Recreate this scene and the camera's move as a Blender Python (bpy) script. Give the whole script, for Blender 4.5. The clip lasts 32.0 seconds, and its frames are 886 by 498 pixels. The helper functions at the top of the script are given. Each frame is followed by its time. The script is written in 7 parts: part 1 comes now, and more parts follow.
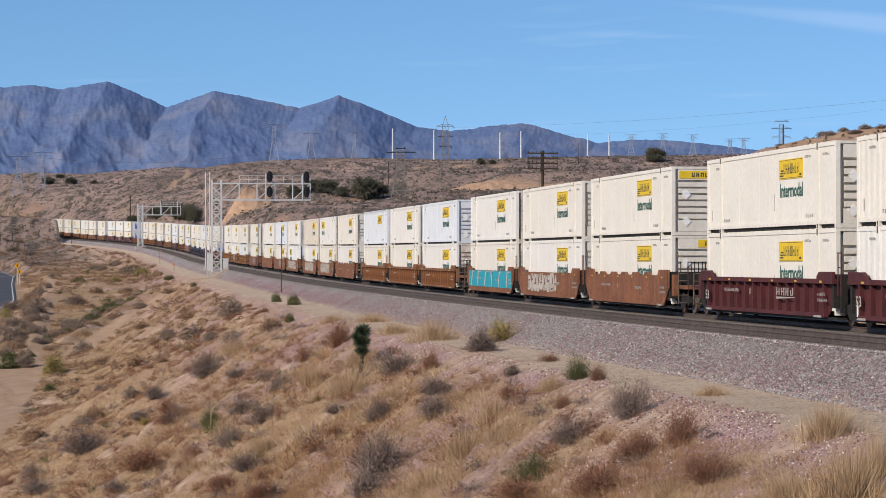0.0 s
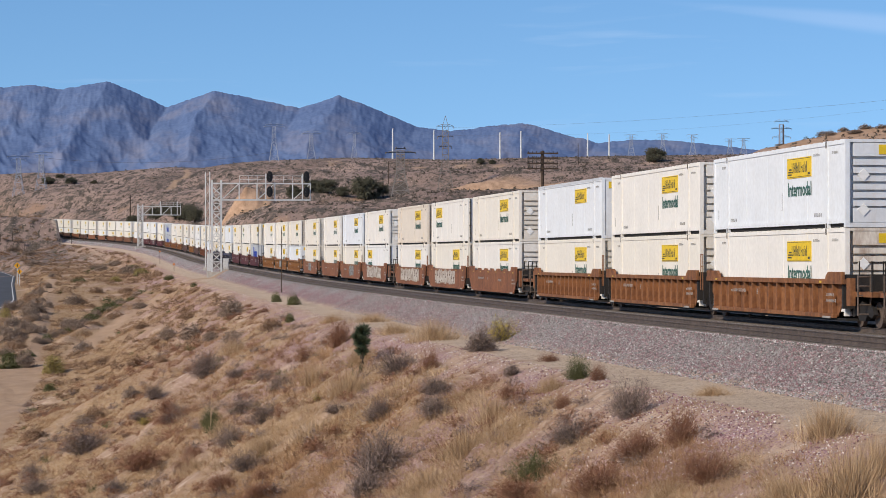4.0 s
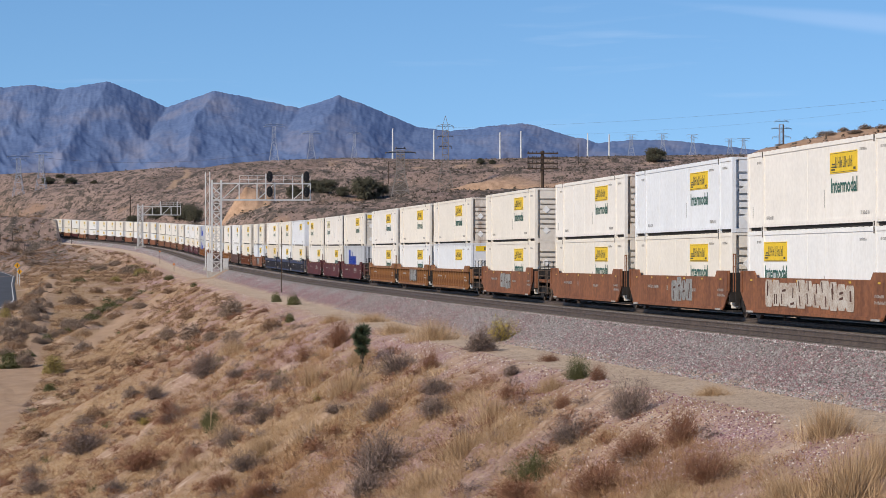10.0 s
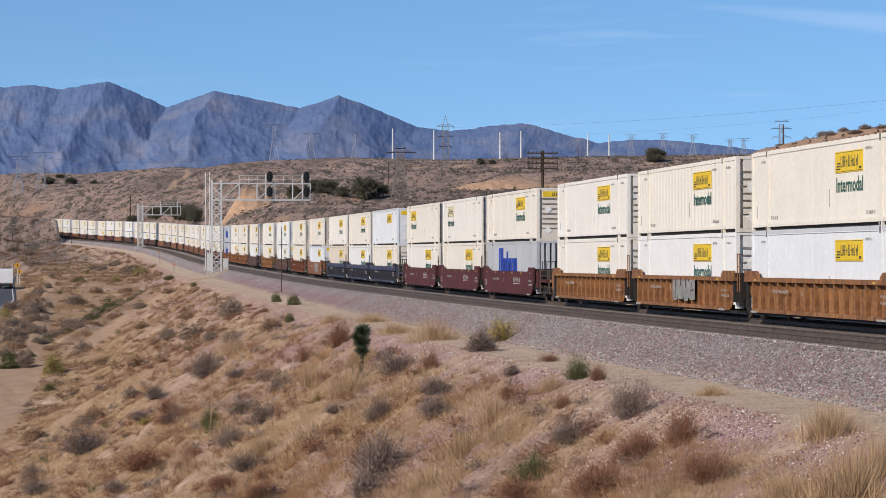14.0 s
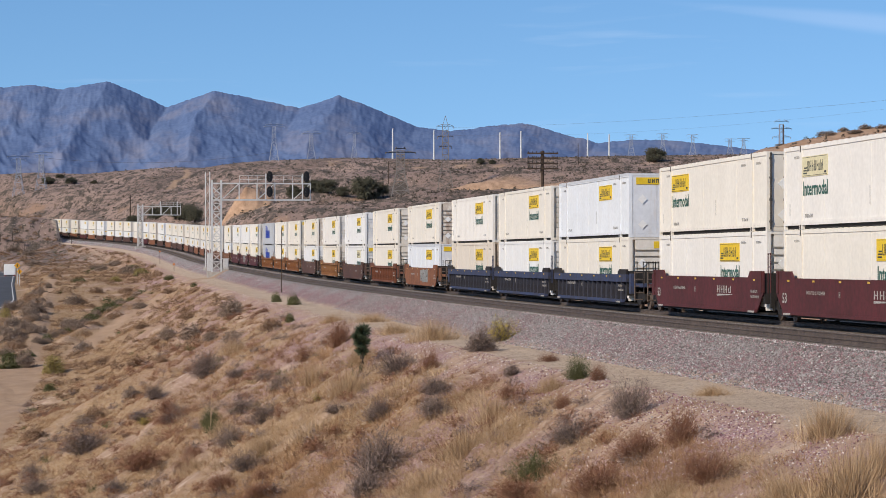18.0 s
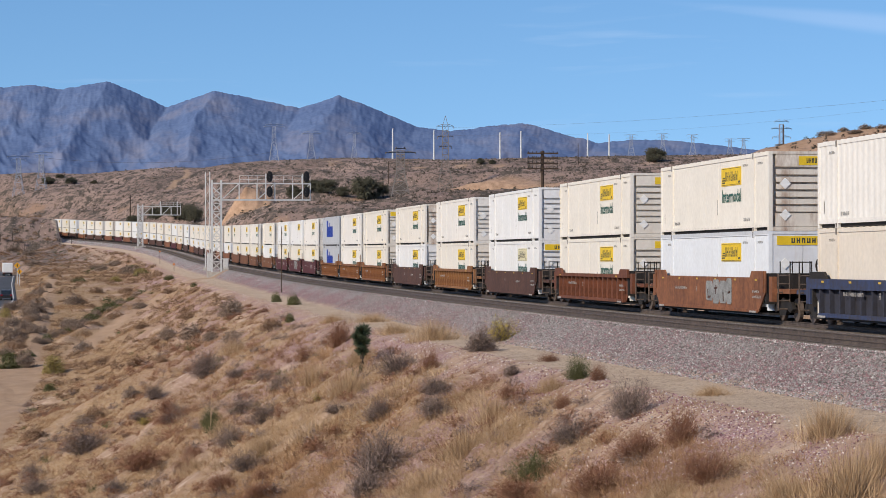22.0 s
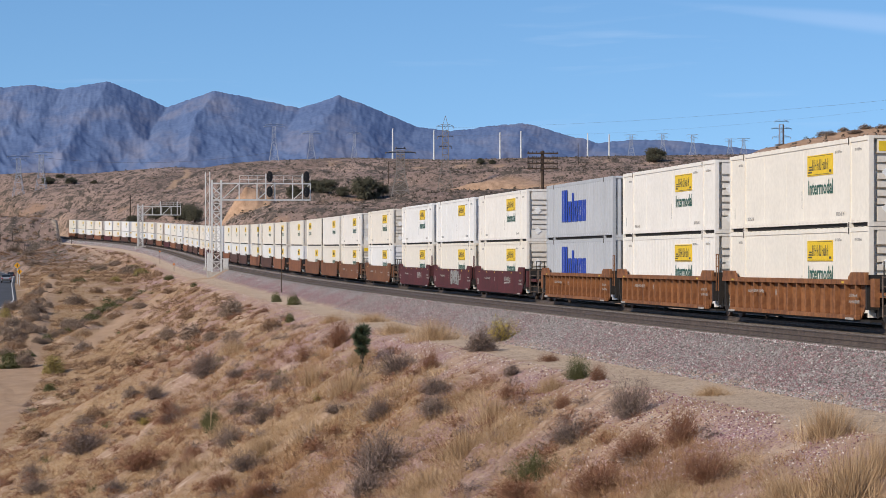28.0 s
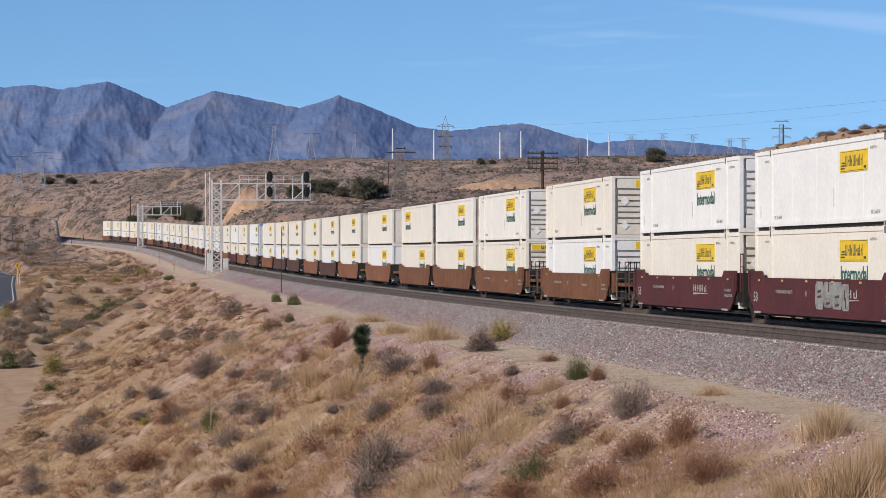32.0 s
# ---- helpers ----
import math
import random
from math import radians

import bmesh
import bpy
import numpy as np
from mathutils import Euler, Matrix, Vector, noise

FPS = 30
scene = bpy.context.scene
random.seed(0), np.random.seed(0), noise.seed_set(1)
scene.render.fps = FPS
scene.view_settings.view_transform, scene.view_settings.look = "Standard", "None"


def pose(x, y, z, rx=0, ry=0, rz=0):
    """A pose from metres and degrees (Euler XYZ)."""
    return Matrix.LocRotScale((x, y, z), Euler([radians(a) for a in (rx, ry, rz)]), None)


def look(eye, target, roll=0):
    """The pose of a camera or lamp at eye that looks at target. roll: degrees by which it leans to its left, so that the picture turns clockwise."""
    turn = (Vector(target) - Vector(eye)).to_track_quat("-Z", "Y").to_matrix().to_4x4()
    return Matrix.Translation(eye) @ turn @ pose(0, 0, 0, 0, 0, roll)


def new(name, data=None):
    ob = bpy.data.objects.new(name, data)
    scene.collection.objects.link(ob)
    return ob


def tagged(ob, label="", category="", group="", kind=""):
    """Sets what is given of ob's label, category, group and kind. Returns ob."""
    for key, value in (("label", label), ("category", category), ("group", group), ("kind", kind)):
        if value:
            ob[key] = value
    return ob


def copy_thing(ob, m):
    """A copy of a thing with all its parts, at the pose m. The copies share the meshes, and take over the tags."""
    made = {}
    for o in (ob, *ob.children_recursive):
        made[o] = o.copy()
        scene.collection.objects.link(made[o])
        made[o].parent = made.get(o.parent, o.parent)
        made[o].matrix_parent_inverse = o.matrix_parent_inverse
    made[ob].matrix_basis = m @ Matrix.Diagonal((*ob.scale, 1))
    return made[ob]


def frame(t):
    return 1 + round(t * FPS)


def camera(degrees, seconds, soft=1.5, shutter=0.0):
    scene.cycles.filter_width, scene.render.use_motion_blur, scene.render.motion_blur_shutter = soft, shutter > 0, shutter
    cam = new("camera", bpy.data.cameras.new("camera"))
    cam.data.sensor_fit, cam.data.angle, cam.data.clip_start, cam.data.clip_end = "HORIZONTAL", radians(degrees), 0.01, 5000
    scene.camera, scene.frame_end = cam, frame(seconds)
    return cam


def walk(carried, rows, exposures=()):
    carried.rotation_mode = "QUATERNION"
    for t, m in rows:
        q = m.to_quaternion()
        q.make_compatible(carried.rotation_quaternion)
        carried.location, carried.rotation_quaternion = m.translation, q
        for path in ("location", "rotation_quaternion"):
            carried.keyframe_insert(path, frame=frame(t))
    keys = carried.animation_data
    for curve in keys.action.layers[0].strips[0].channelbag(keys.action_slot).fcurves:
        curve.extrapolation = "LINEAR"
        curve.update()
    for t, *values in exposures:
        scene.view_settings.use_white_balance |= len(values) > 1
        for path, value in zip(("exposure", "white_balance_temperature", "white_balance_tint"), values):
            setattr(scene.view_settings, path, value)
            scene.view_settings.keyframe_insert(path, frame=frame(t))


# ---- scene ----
cam = camera(21.086, 32.0, soft=0.8)
EYE_Z = 10.0
walk(cam, [(0.0, look((0, 0, EYE_Z), (0, 100, EYE_Z))), (32.0, look((0, 0, EYE_Z), (0, 100, EYE_Z)))])

# ---- light ----
SUN_AZ, SUN_EL = radians(228), radians(34)      # compass angle from +y towards +x
world = bpy.data.worlds.new("sky")
scene.world = world
world.use_nodes = True
wn = world.node_tree
sky = wn.nodes.new("ShaderNodeTexSky")
sky.sky_type, sky.sun_disc = "NISHITA", False
sky.sun_elevation, sky.sun_rotation = SUN_EL, SUN_AZ
sky.air_density, sky.dust_density, sky.ozone_density, sky.altitude = 1.0, 0.6, 2.2, 900
# clear mountain air: the band above the horizon is as blue as the sky some way higher up
way = wn.nodes.new("ShaderNodeTexCoord")
lift = wn.nodes.new("ShaderNodeVectorMath")
lift.operation, lift.inputs[1].default_value = "ADD", (0, 0, 0.13)
unit = wn.nodes.new("ShaderNodeVectorMath")
unit.operation = "NORMALIZE"
wn.links.new(way.outputs["Generated"], lift.inputs[0])
wn.links.new(lift.outputs[0], unit.inputs[0])
wn.links.new(unit.outputs[0], sky.inputs["Vector"])
rich = wn.nodes.new("ShaderNodeHueSaturation")
rich.inputs["Saturation"].default_value = 1.20
wn.links.new(sky.outputs[0], rich.inputs["Color"])
# a few thin cirrus streaks
thin = wn.nodes.new("ShaderNodeVectorMath")
thin.operation, thin.inputs[1].default_value = "MULTIPLY", (5.0, 5.0, 60.0)
streak = wn.nodes.new("ShaderNodeTexNoise")
streak.inputs["Scale"].default_value, streak.inputs["Detail"].default_value, streak.inputs["Distortion"].default_value = 1.3, 5, 0.6
veil = wn.nodes.new("ShaderNodeMapRange")
veil.inputs["From Min"].default_value, veil.inputs["From Max"].default_value, veil.inputs["To Max"].default_value = 0.62, 0.84, 0.16
cloud = wn.nodes.new("ShaderNodeMix")
cloud.data_type = "RGBA"
cloud.inputs[7].default_value = (6.5, 7.0, 7.8, 1)
wn.links.new(way.outputs["Generated"], thin.inputs[0])
wn.links.new(thin.outputs[0], streak.inputs["Vector"])
wn.links.new(streak.outputs["Fac"], veil.inputs["Value"])
wn.links.new(veil.outputs[0], cloud.inputs[0])
wn.links.new(rich.outputs[0], cloud.inputs[6])


def sky_math(op, a, b):
    n = wn.nodes.new("ShaderNodeMath")
    n.operation = op
    for k, v in ((0, a), (1, b)):
        if isinstance(v, float):
            n.inputs[k].default_value = v
        else:
            wn.links.new(v, n.inputs[k])
    return n.outputs[0]


def sky_range(v, a, b, lo, hi):
    n = wn.nodes.new("ShaderNodeMapRange")
    n.interpolation_type = "SMOOTHSTEP"
    for k, q in enumerate((a, b, lo, hi)):
        n.inputs[k + 1].default_value = q
    wn.links.new(v, n.inputs[0])
    return n.outputs[0]


# one broader wisp that widens to the east
aim, axes = wn.nodes.new("ShaderNodeTexCoord"), wn.nodes.new("ShaderNodeSeparateXYZ")
wn.links.new(aim.outputs["Generated"], axes.inputs[0])
across = sky_math("DIVIDE", axes.outputs[0], axes.outputs[1])
height = sky_math("DIVIDE", axes.outputs[2], axes.outputs[1])
middle = sky_math("ADD", sky_math("MULTIPLY", across, -0.098), 0.1128)
away = sky_math("ABSOLUTE", sky_math("SUBTRACT", height, middle), 0.0)
thin = sky_math("DIVIDE", away, sky_range(across, 0.08, 0.20, 0.0012, 0.0062))
wisp = sky_math("MULTIPLY", sky_range(thin, 1.0, 0.2, 0.0, 1.0), sky_math("MULTIPLY", sky_range(across, 0.08, 0.175, 0.0, 0.12), sky_range(across, 0.35, 0.22, 0.0, 1.0)))
streak = wn.nodes.new("ShaderNodeMix")
streak.data_type = "RGBA"
streak.inputs[7].default_value = (6.5, 7.0, 8.6, 1)
wn.links.new(wisp, streak.inputs[0])
wn.links.new(cloud.outputs[2], streak.inputs[6])
wn.links.new(streak.outputs[2], wn.nodes["Background"].inputs[0])
wn.nodes["Background"].inputs[1].default_value = 0.145
sun_data = bpy.data.lights.new("sun", "SUN")
sun_data.energy, sun_data.angle, sun_data.color = 4.25, radians(0.53), (1.0, 0.885, 0.73)
sun = new("sun", sun_data)
SUN_DIR = Vector((math.sin(SUN_AZ) * math.cos(SUN_EL), math.cos(SUN_AZ) * math.cos(SUN_EL), math.sin(SUN_EL)))
sun.matrix_world = look(SUN_DIR * 60, (0, 0, 0))
scene.view_settings.exposure = 0.0


# ---- materials ----
def mat(name, col, rough=0.6, metal=0.0, var=0.12, scale=2.0, bump=0.0, bscale=30.0, col2=None, rand=0.0, spec=0.3):
    """A paint or rock: two scales of noise shade the colour, a third makes relief."""
    m = bpy.data.materials.new(name)
    m.use_nodes = True
    nt, N = m.node_tree, m.node_tree.nodes
    b = N["Principled BSDF"]
    b.inputs["Roughness"].default_value, b.inputs["Metallic"].default_value = rough, metal
    b.inputs["Specular IOR Level"].default_value = spec
    tc = N.new("ShaderNodeTexCoord")
    n1, n2 = N.new("ShaderNodeTexNoise"), N.new("ShaderNodeTexNoise")
    n1.inputs["Scale"].default_value, n2.inputs["Scale"].default_value = scale, scale * 9
    n1.inputs["Detail"].default_value, n2.inputs["Detail"].default_value = 5, 3
    add = N.new("ShaderNodeMath")
    add.operation = "MULTIPLY_ADD"
    add.inputs[1].default_value = 0.5
    half = N.new("ShaderNodeMath")
    half.operation = "MULTIPLY"
    half.inputs[1].default_value = 0.5
    ramp = N.new("ShaderNodeMix")
    ramp.data_type = "RGBA"
    c2 = col2 or tuple(max(0.0, c * (1 - 2.2 * var)) for c in col)
    ramp.inputs[6].default_value = (*c2, 1)
    ramp.inputs[7].default_value = (*(min(1.0, c * (1 + 0.5 * var)) for c in col), 1)
    steep = N.new("ShaderNodeMapRange")
    steep.inputs["From Min"].default_value, steep.inputs["From Max"].default_value = 0.34, 0.62
    L = nt.links.new
    L(tc.outputs["Object"], n1.inputs["Vector"])
    L(tc.outputs["Object"], n2.inputs["Vector"])
    L(n2.outputs["Fac"], half.inputs[0])
    L(n1.outputs["Fac"], add.inputs[0])
    L(half.outputs[0], add.inputs[2])
    L(add.outputs[0], steep.inputs["Value"])
    L(steep.outputs[0], ramp.inputs[0])
    out = ramp.outputs[2]
    if rand:
        info, hsv, mr = N.new("ShaderNodeObjectInfo"), N.new("ShaderNodeHueSaturation"), N.new("ShaderNodeMapRange")
        mr.inputs["To Min"].default_value, mr.inputs["To Max"].default_value = 1 - rand, 1 + rand
        L(info.outputs["Random"], mr.inputs["Value"])
        L(mr.outputs[0], hsv.inputs["Value"])
        L(out, hsv.inputs["Color"])
        out = hsv.outputs[0]
    L(out, b.inputs["Base Color"])
    if bump:
        n3, bp = N.new("ShaderNodeTexNoise"), N.new("ShaderNodeBump")
        n3.inputs["Scale"].default_value, n3.inputs["Detail"].default_value = bscale, 4
        bp.inputs["Strength"].default_value, bp.inputs["Distance"].default_value = bump, 0.05
        L(tc.outputs["Object"], n3.inputs["Vector"])
        L(n3.outputs["Fac"], bp.inputs["Height"])
        L(bp.outputs[0], b.inputs["Normal"])
    return m


# ---- helpers for meshes ----
def part(name, bm, material, parent=None, label=""):
    me = bpy.data.meshes.new(name)
    bm.to_mesh(me)
    bm.free()
    mats = material if isinstance(material, (list, tuple)) else [material]
    for m in mats:
        me.materials.append(m)
    ob = new(name, me)
    ob.parent = parent
    return tagged(ob, label=label)


def again(name, source, parent, m=None, label=""):
    """Another part on the same mesh."""
    ob = new(name, source.data)
    ob.parent = parent
    if m is not None:
        ob.matrix_basis = m
    return tagged(ob, label=label)


def box(bm, x0, x1, y0, y1, z0, z1, mi=0):
    vs = [bm.verts.new((x, y, z)) for z in (z0, z1) for y in (y0, y1) for x in (x0, x1)]
    for q in ((0, 2, 3, 1), (4, 5, 7, 6), (0, 1, 5, 4), (2, 6, 7, 3), (0, 4, 6, 2), (1, 3, 7, 5)):
        bm.faces.new([vs[i] for i in q]).material_index = mi
    return vs


def boxed(*dims):
    bm = bmesh.new()
    box(bm, *dims)
    return bm


def beam(bm, a, b, w, mi=0):
    """A square bar from a to b."""
    a, b = Vector(a), Vector(b)
    d = (b - a).normalized()
    u = d.cross(Vector((0, 0, 1)) if abs(d.z) < 0.9 else Vector((1, 0, 0))).normalized() * w / 2
    v = d.cross(u).normalized() * w / 2
    r = [[bm.verts.new(p + i * u + j * v) for i, j in ((-1, -1), (1, -1), (1, 1), (-1, 1))] for p in (a, b)]
    for k in range(4):
        bm.faces.new((r[0][k], r[0][(k + 1) % 4], r[1][(k + 1) % 4], r[1][k])).material_index = mi
    bm.faces.new(r[0][::-1]).material_index = mi
    bm.faces.new(r[1]).material_index = mi


def rod(bm, a, b, r0, r1=None, seg=8):
    a, b = Vector(a), Vector(b)
    r1 = r0 if r1 is None else r1
    d = b - a
    m = Matrix.Translation((a + b) / 2) @ d.to_track_quat("Z", "Y").to_matrix().to_4x4()
    bmesh.ops.create_cone(bm, cap_ends=True, segments=seg, radius1=r0, radius2=r1, depth=d.length, matrix=m)


def prism(bm, pts, y0, y1, mi=0):
    """A flat outline in x, z given thickness along y."""
    a = [bm.verts.new((x, y0, z)) for x, z in pts]
    b = [bm.verts.new((x, y1, z)) for x, z in pts]
    bm.faces.new(a).material_index = mi
    bm.faces.new(b[::-1]).material_index = mi
    for i in range(len(pts)):
        j = (i + 1) % len(pts)
        bm.faces.new((a[j], a[i], b[i], b[j])).material_index = mi


def fast_mesh(name, verts, faces, material, smooth=False):
    me = bpy.data.meshes.new(name)
    verts, faces = np.asarray(verts, dtype=np.float32), np.asarray(faces, dtype=np.int32)
    k = faces.shape[1]
    me.vertices.add(len(verts))
    me.vertices.foreach_set("co", verts.ravel())
    me.loops.add(faces.size)
    me.loops.foreach_set("vertex_index", faces.ravel())
    me.polygons.add(len(faces))
    me.polygons.foreach_set("loop_start", np.arange(len(faces), dtype=np.int32) * k)
    me.polygons.foreach_set("use_smooth", np.full(len(faces), smooth))
    me.update()
    me.validate()
    for m in (material if isinstance(material, (list, tuple)) else [material]):
        me.materials.append(m)
    return new(name, me)


# ---- the line of the track: the near side of the train, as a heading and a height along its length ----
HEADING = np.array([0.1893, 0.1543, 0.1503, 0.1512, 0.1464, 0.1611, 0.1554, 0.1502, 0.1577, 0.1796, 0.2133, 0.2496, 0.2754, 0.2895, 0.2949, 0.3014])
CLIMB = np.array([0.917, 0.417, 0.304, 0.711, 1.56, 3.017, 4.801, 6.398, 8.275])
SPLIT = 3.25                                     # railhead to the joint between lower and upper container


def glide(s, step, k):
    n = len(k)
    u = np.clip(s / step, 0, n - 1 - 1e-6)
    i = u.astype(int)
    w = u - i
    a, b, c, d = (k[np.clip(i + j, 0, n - 1)] for j in (-1, 0, 1, 2))
    return 0.5 * (2 * b + (c - a) * w + (2 * a - 5 * b + 4 * c - d) * w * w + (3 * b - a - 3 * c + d) * w ** 3)


LINE_S = np.arange(-760.0, 1500.1, 2.0)
line_h = glide(LINE_S, 60.0, HEADING)
line_x = np.concatenate([[0], np.cumsum(-np.sin((line_h[1:] + line_h[:-1]) / 2) * 2)])
line_y = np.concatenate([[0], np.cumsum(np.cos((line_h[1:] + line_h[:-1]) / 2) * 2)])
zero = int(np.argmin(abs(LINE_S)))
line_x += 21.978 - line_x[zero]
line_y += 28.018 - line_y[zero]
line_z = glide(LINE_S, 110.0, CLIMB) + EYE_Z - SPLIT     # railhead


def on_line(s, off=0.0, up=0.0):
    """A point at s along the line, off metres to the far side of it, up metres above the rail."""
    h = np.interp(s, LINE_S, line_h)
    return Vector((float(np.interp(s, LINE_S, line_x) + off * math.cos(h)), float(np.interp(s, LINE_S, line_y) + off * math.sin(h)),
                   float(np.interp(s, LINE_S, line_z) + up)))


def to_line(X, Y):
    """s and n (metres towards the camera's side) of points in plan."""
    sx, sy, ss = line_x[::5], line_y[::5], LINE_S[::5]
    i = np.empty(X.shape, dtype=int)
    for k in range(0, len(X), 4000):
        i[k:k + 4000] = np.argmin((X[k:k + 4000, None] - sx) ** 2 + (Y[k:k + 4000, None] - sy) ** 2, axis=1)
    h = line_h[::5][i]
    dx, dy = X - sx[i], Y - sy[i]
    return ss[i] - dx * np.sin(h) + dy * np.cos(h), -(dx * np.cos(h) + dy * np.sin(h))


def smooth(a, b, x):
    t = np.clip((x - a) / (b - a), 0, 1)
    return t * t * (3 - 2 * t)


def wave(X, Y, size, seed, octaves=3):
    """Cheap smooth noise from rotated sines."""
    rng = np.random.RandomState(seed)
    out = 0
    for o in range(octaves):
        k = 2 * math.pi / (size / 2 ** o)
        for _ in range(4):
            t, p = rng.uniform(0, 6.283, 2)
            q = rng.uniform(0.6, 1.5) * k
            out = out + np.sin((X * math.cos(t) + Y * math.sin(t)) * q + p + 1.3 * np.sin((X * math.sin(t) - Y * math.cos(t)) * q * 0.6 + 2 * p)) / 2 ** o / 4
    return out


# ridge behind the track by bearing (784 is straight ahead, 4212 is one radian to the right): rise above the eye per metre
RIDGE_A = np.array([-3000, -300, 0, 60, 150, 230, 300, 360, 420, 480, 620, 800, 950, 1100, 1350, 1568, 3400])
RIDGE_R = (441 - np.array([305, 305, 308, 305, 308, 301, 296, 297, 288, 284, 279, 283, 279, 276, 273, 272, 270])) / 4212
SPUR_A = np.array([-3000, 1150, 1300, 1350, 1400, 1480, 1568, 1800, 2600, 4000])
SPUR_R = (441 - np.array([441, 350, 283, 269, 258, 243, 226, 190, 190, 300])) / 4212
RIDGE_D = 1250.0
look_ahead = LINE_S > -6
cross_a = 784 + 4212 * line_x[look_ahead] / np.maximum(line_y[look_ahead], 1)
cross_d = np.hypot(line_x[look_ahead], line_y[look_ahead])
cross_z = line_z[look_ahead]


DROP_N = np.array([10.2, 11.5, 13.0, 17.0, 21.0, 25.0, 30.0, 36.0, 50.0, 120.0])   # fall of the bank below its crest
DROP_Z = np.array([0.0, 0.52, 1.32, 3.55, 5.70, 7.65, 9.75, 11.4, 13.6, 20.0])
FALL = (-0.555, -0.832)                          # the way in which water has run down the bank


def washed(X, Y):
    """Coordinates across and along the run of the rills."""
    return -FALL[1] * X + FALL[0] * Y, FALL[0] * X + FALL[1] * Y


def cells(X, Y, seed):
    """Smooth noise on a square lattice, 0 to 1."""
    table = np.random.RandomState(seed).uniform(0, 1, (256, 256))
    xi, yi = np.floor(X).astype(int), np.floor(Y).astype(int)
    fx, fy = X - xi, Y - yi
    fx, fy = fx * fx * (3 - 2 * fx), fy * fy * (3 - 2 * fy)
    a, b = table[xi % 256, yi % 256], table[(xi + 1) % 256, yi % 256]
    c, d = table[xi % 256, (yi + 1) % 256], table[(xi + 1) % 256, (yi + 1) % 256]
    return (a * (1 - fx) + b * fx) * (1 - fy) + (c * (1 - fx) + d * fx) * fy


def crests(X, Y, seed, octaves=5, keep=0.5):
    """Sharp-crested fractal noise, 0 to 1."""
    out, amp, total = 0, 1.0, 0.0
    for o in range(octaves):
        out = out + amp * (1 - np.abs(2 * cells(X * 2 ** o + 17.3 * o, Y * 2 ** o + 5.1 * o, seed + o) - 1)) ** 2
        total += amp
        amp *= keep
    return out / total


def rills(X, Y):
    """Runnels and small ledges cut into the bank."""
    U, V = washed(X, Y)
    return 0.42 * (crests(U / 2.6, V / 13.0, 81, 3) - 0.5) + 0.24 * (crests(U / 1.0, V / 6.0, 85, 2) - 0.5)


def grassy(X, Y, n):
    """How thickly the dry grass stands, 0 to 1."""
    U, V = washed(X, Y)
    d = 0.70 + 0.70 * wave(U, V * 0.30, 7, 61) + 0.45 * wave(X, Y, 26, 62)
    d = d - 0.30 * smooth(0, 6, X) * smooth(20, 13, n)
    return np.clip(d, 0.05, 1.0) * smooth(9.8, 12.5, n)


BERM = ((-43.9, 274.7), (-43.3, 289.8), (-42.4, 314.8), (-41.7, 337.3))
SCARP = ((-64.0, 383.2), (-53.9, 319.6), (-48.7, 284.1), (-46.8, 268.3))
ROAD_X = np.array([-101.7, -81.4, -67.8, -62.7, -67.3, -79.7, -91.6, -104.9, -115.1, -126.4, -145.6, -185.1])
ROAD_Y = np.array([124.3, 192.1, 248.6, 305.1, 353.7, 420.4, 488.2, 565.0, 615.8, 655.4, 700.6, 768.4])
ROAD_Z = np.array([-0.17, 0.06, 0.51, 1.30, 2.20, 3.79, 4.58, 2.04, 3.15, 4.04, 5.05, 6.86])


def near_line(X, Y, pts):
    d = np.full(X.shape, 1e9)
    for (x0, y0), (x1, y1) in zip(pts[:-1], pts[1:]):
        l2 = (x1 - x0) ** 2 + (y1 - y0) ** 2
        t = np.clip(((X - x0) * (x1 - x0) + (Y - y0) * (y1 - y0)) / l2, 0, 1)
        d = np.minimum(d, np.hypot(X - x0 - t * (x1 - x0), Y - y0 - t * (y1 - y0)))
    return d


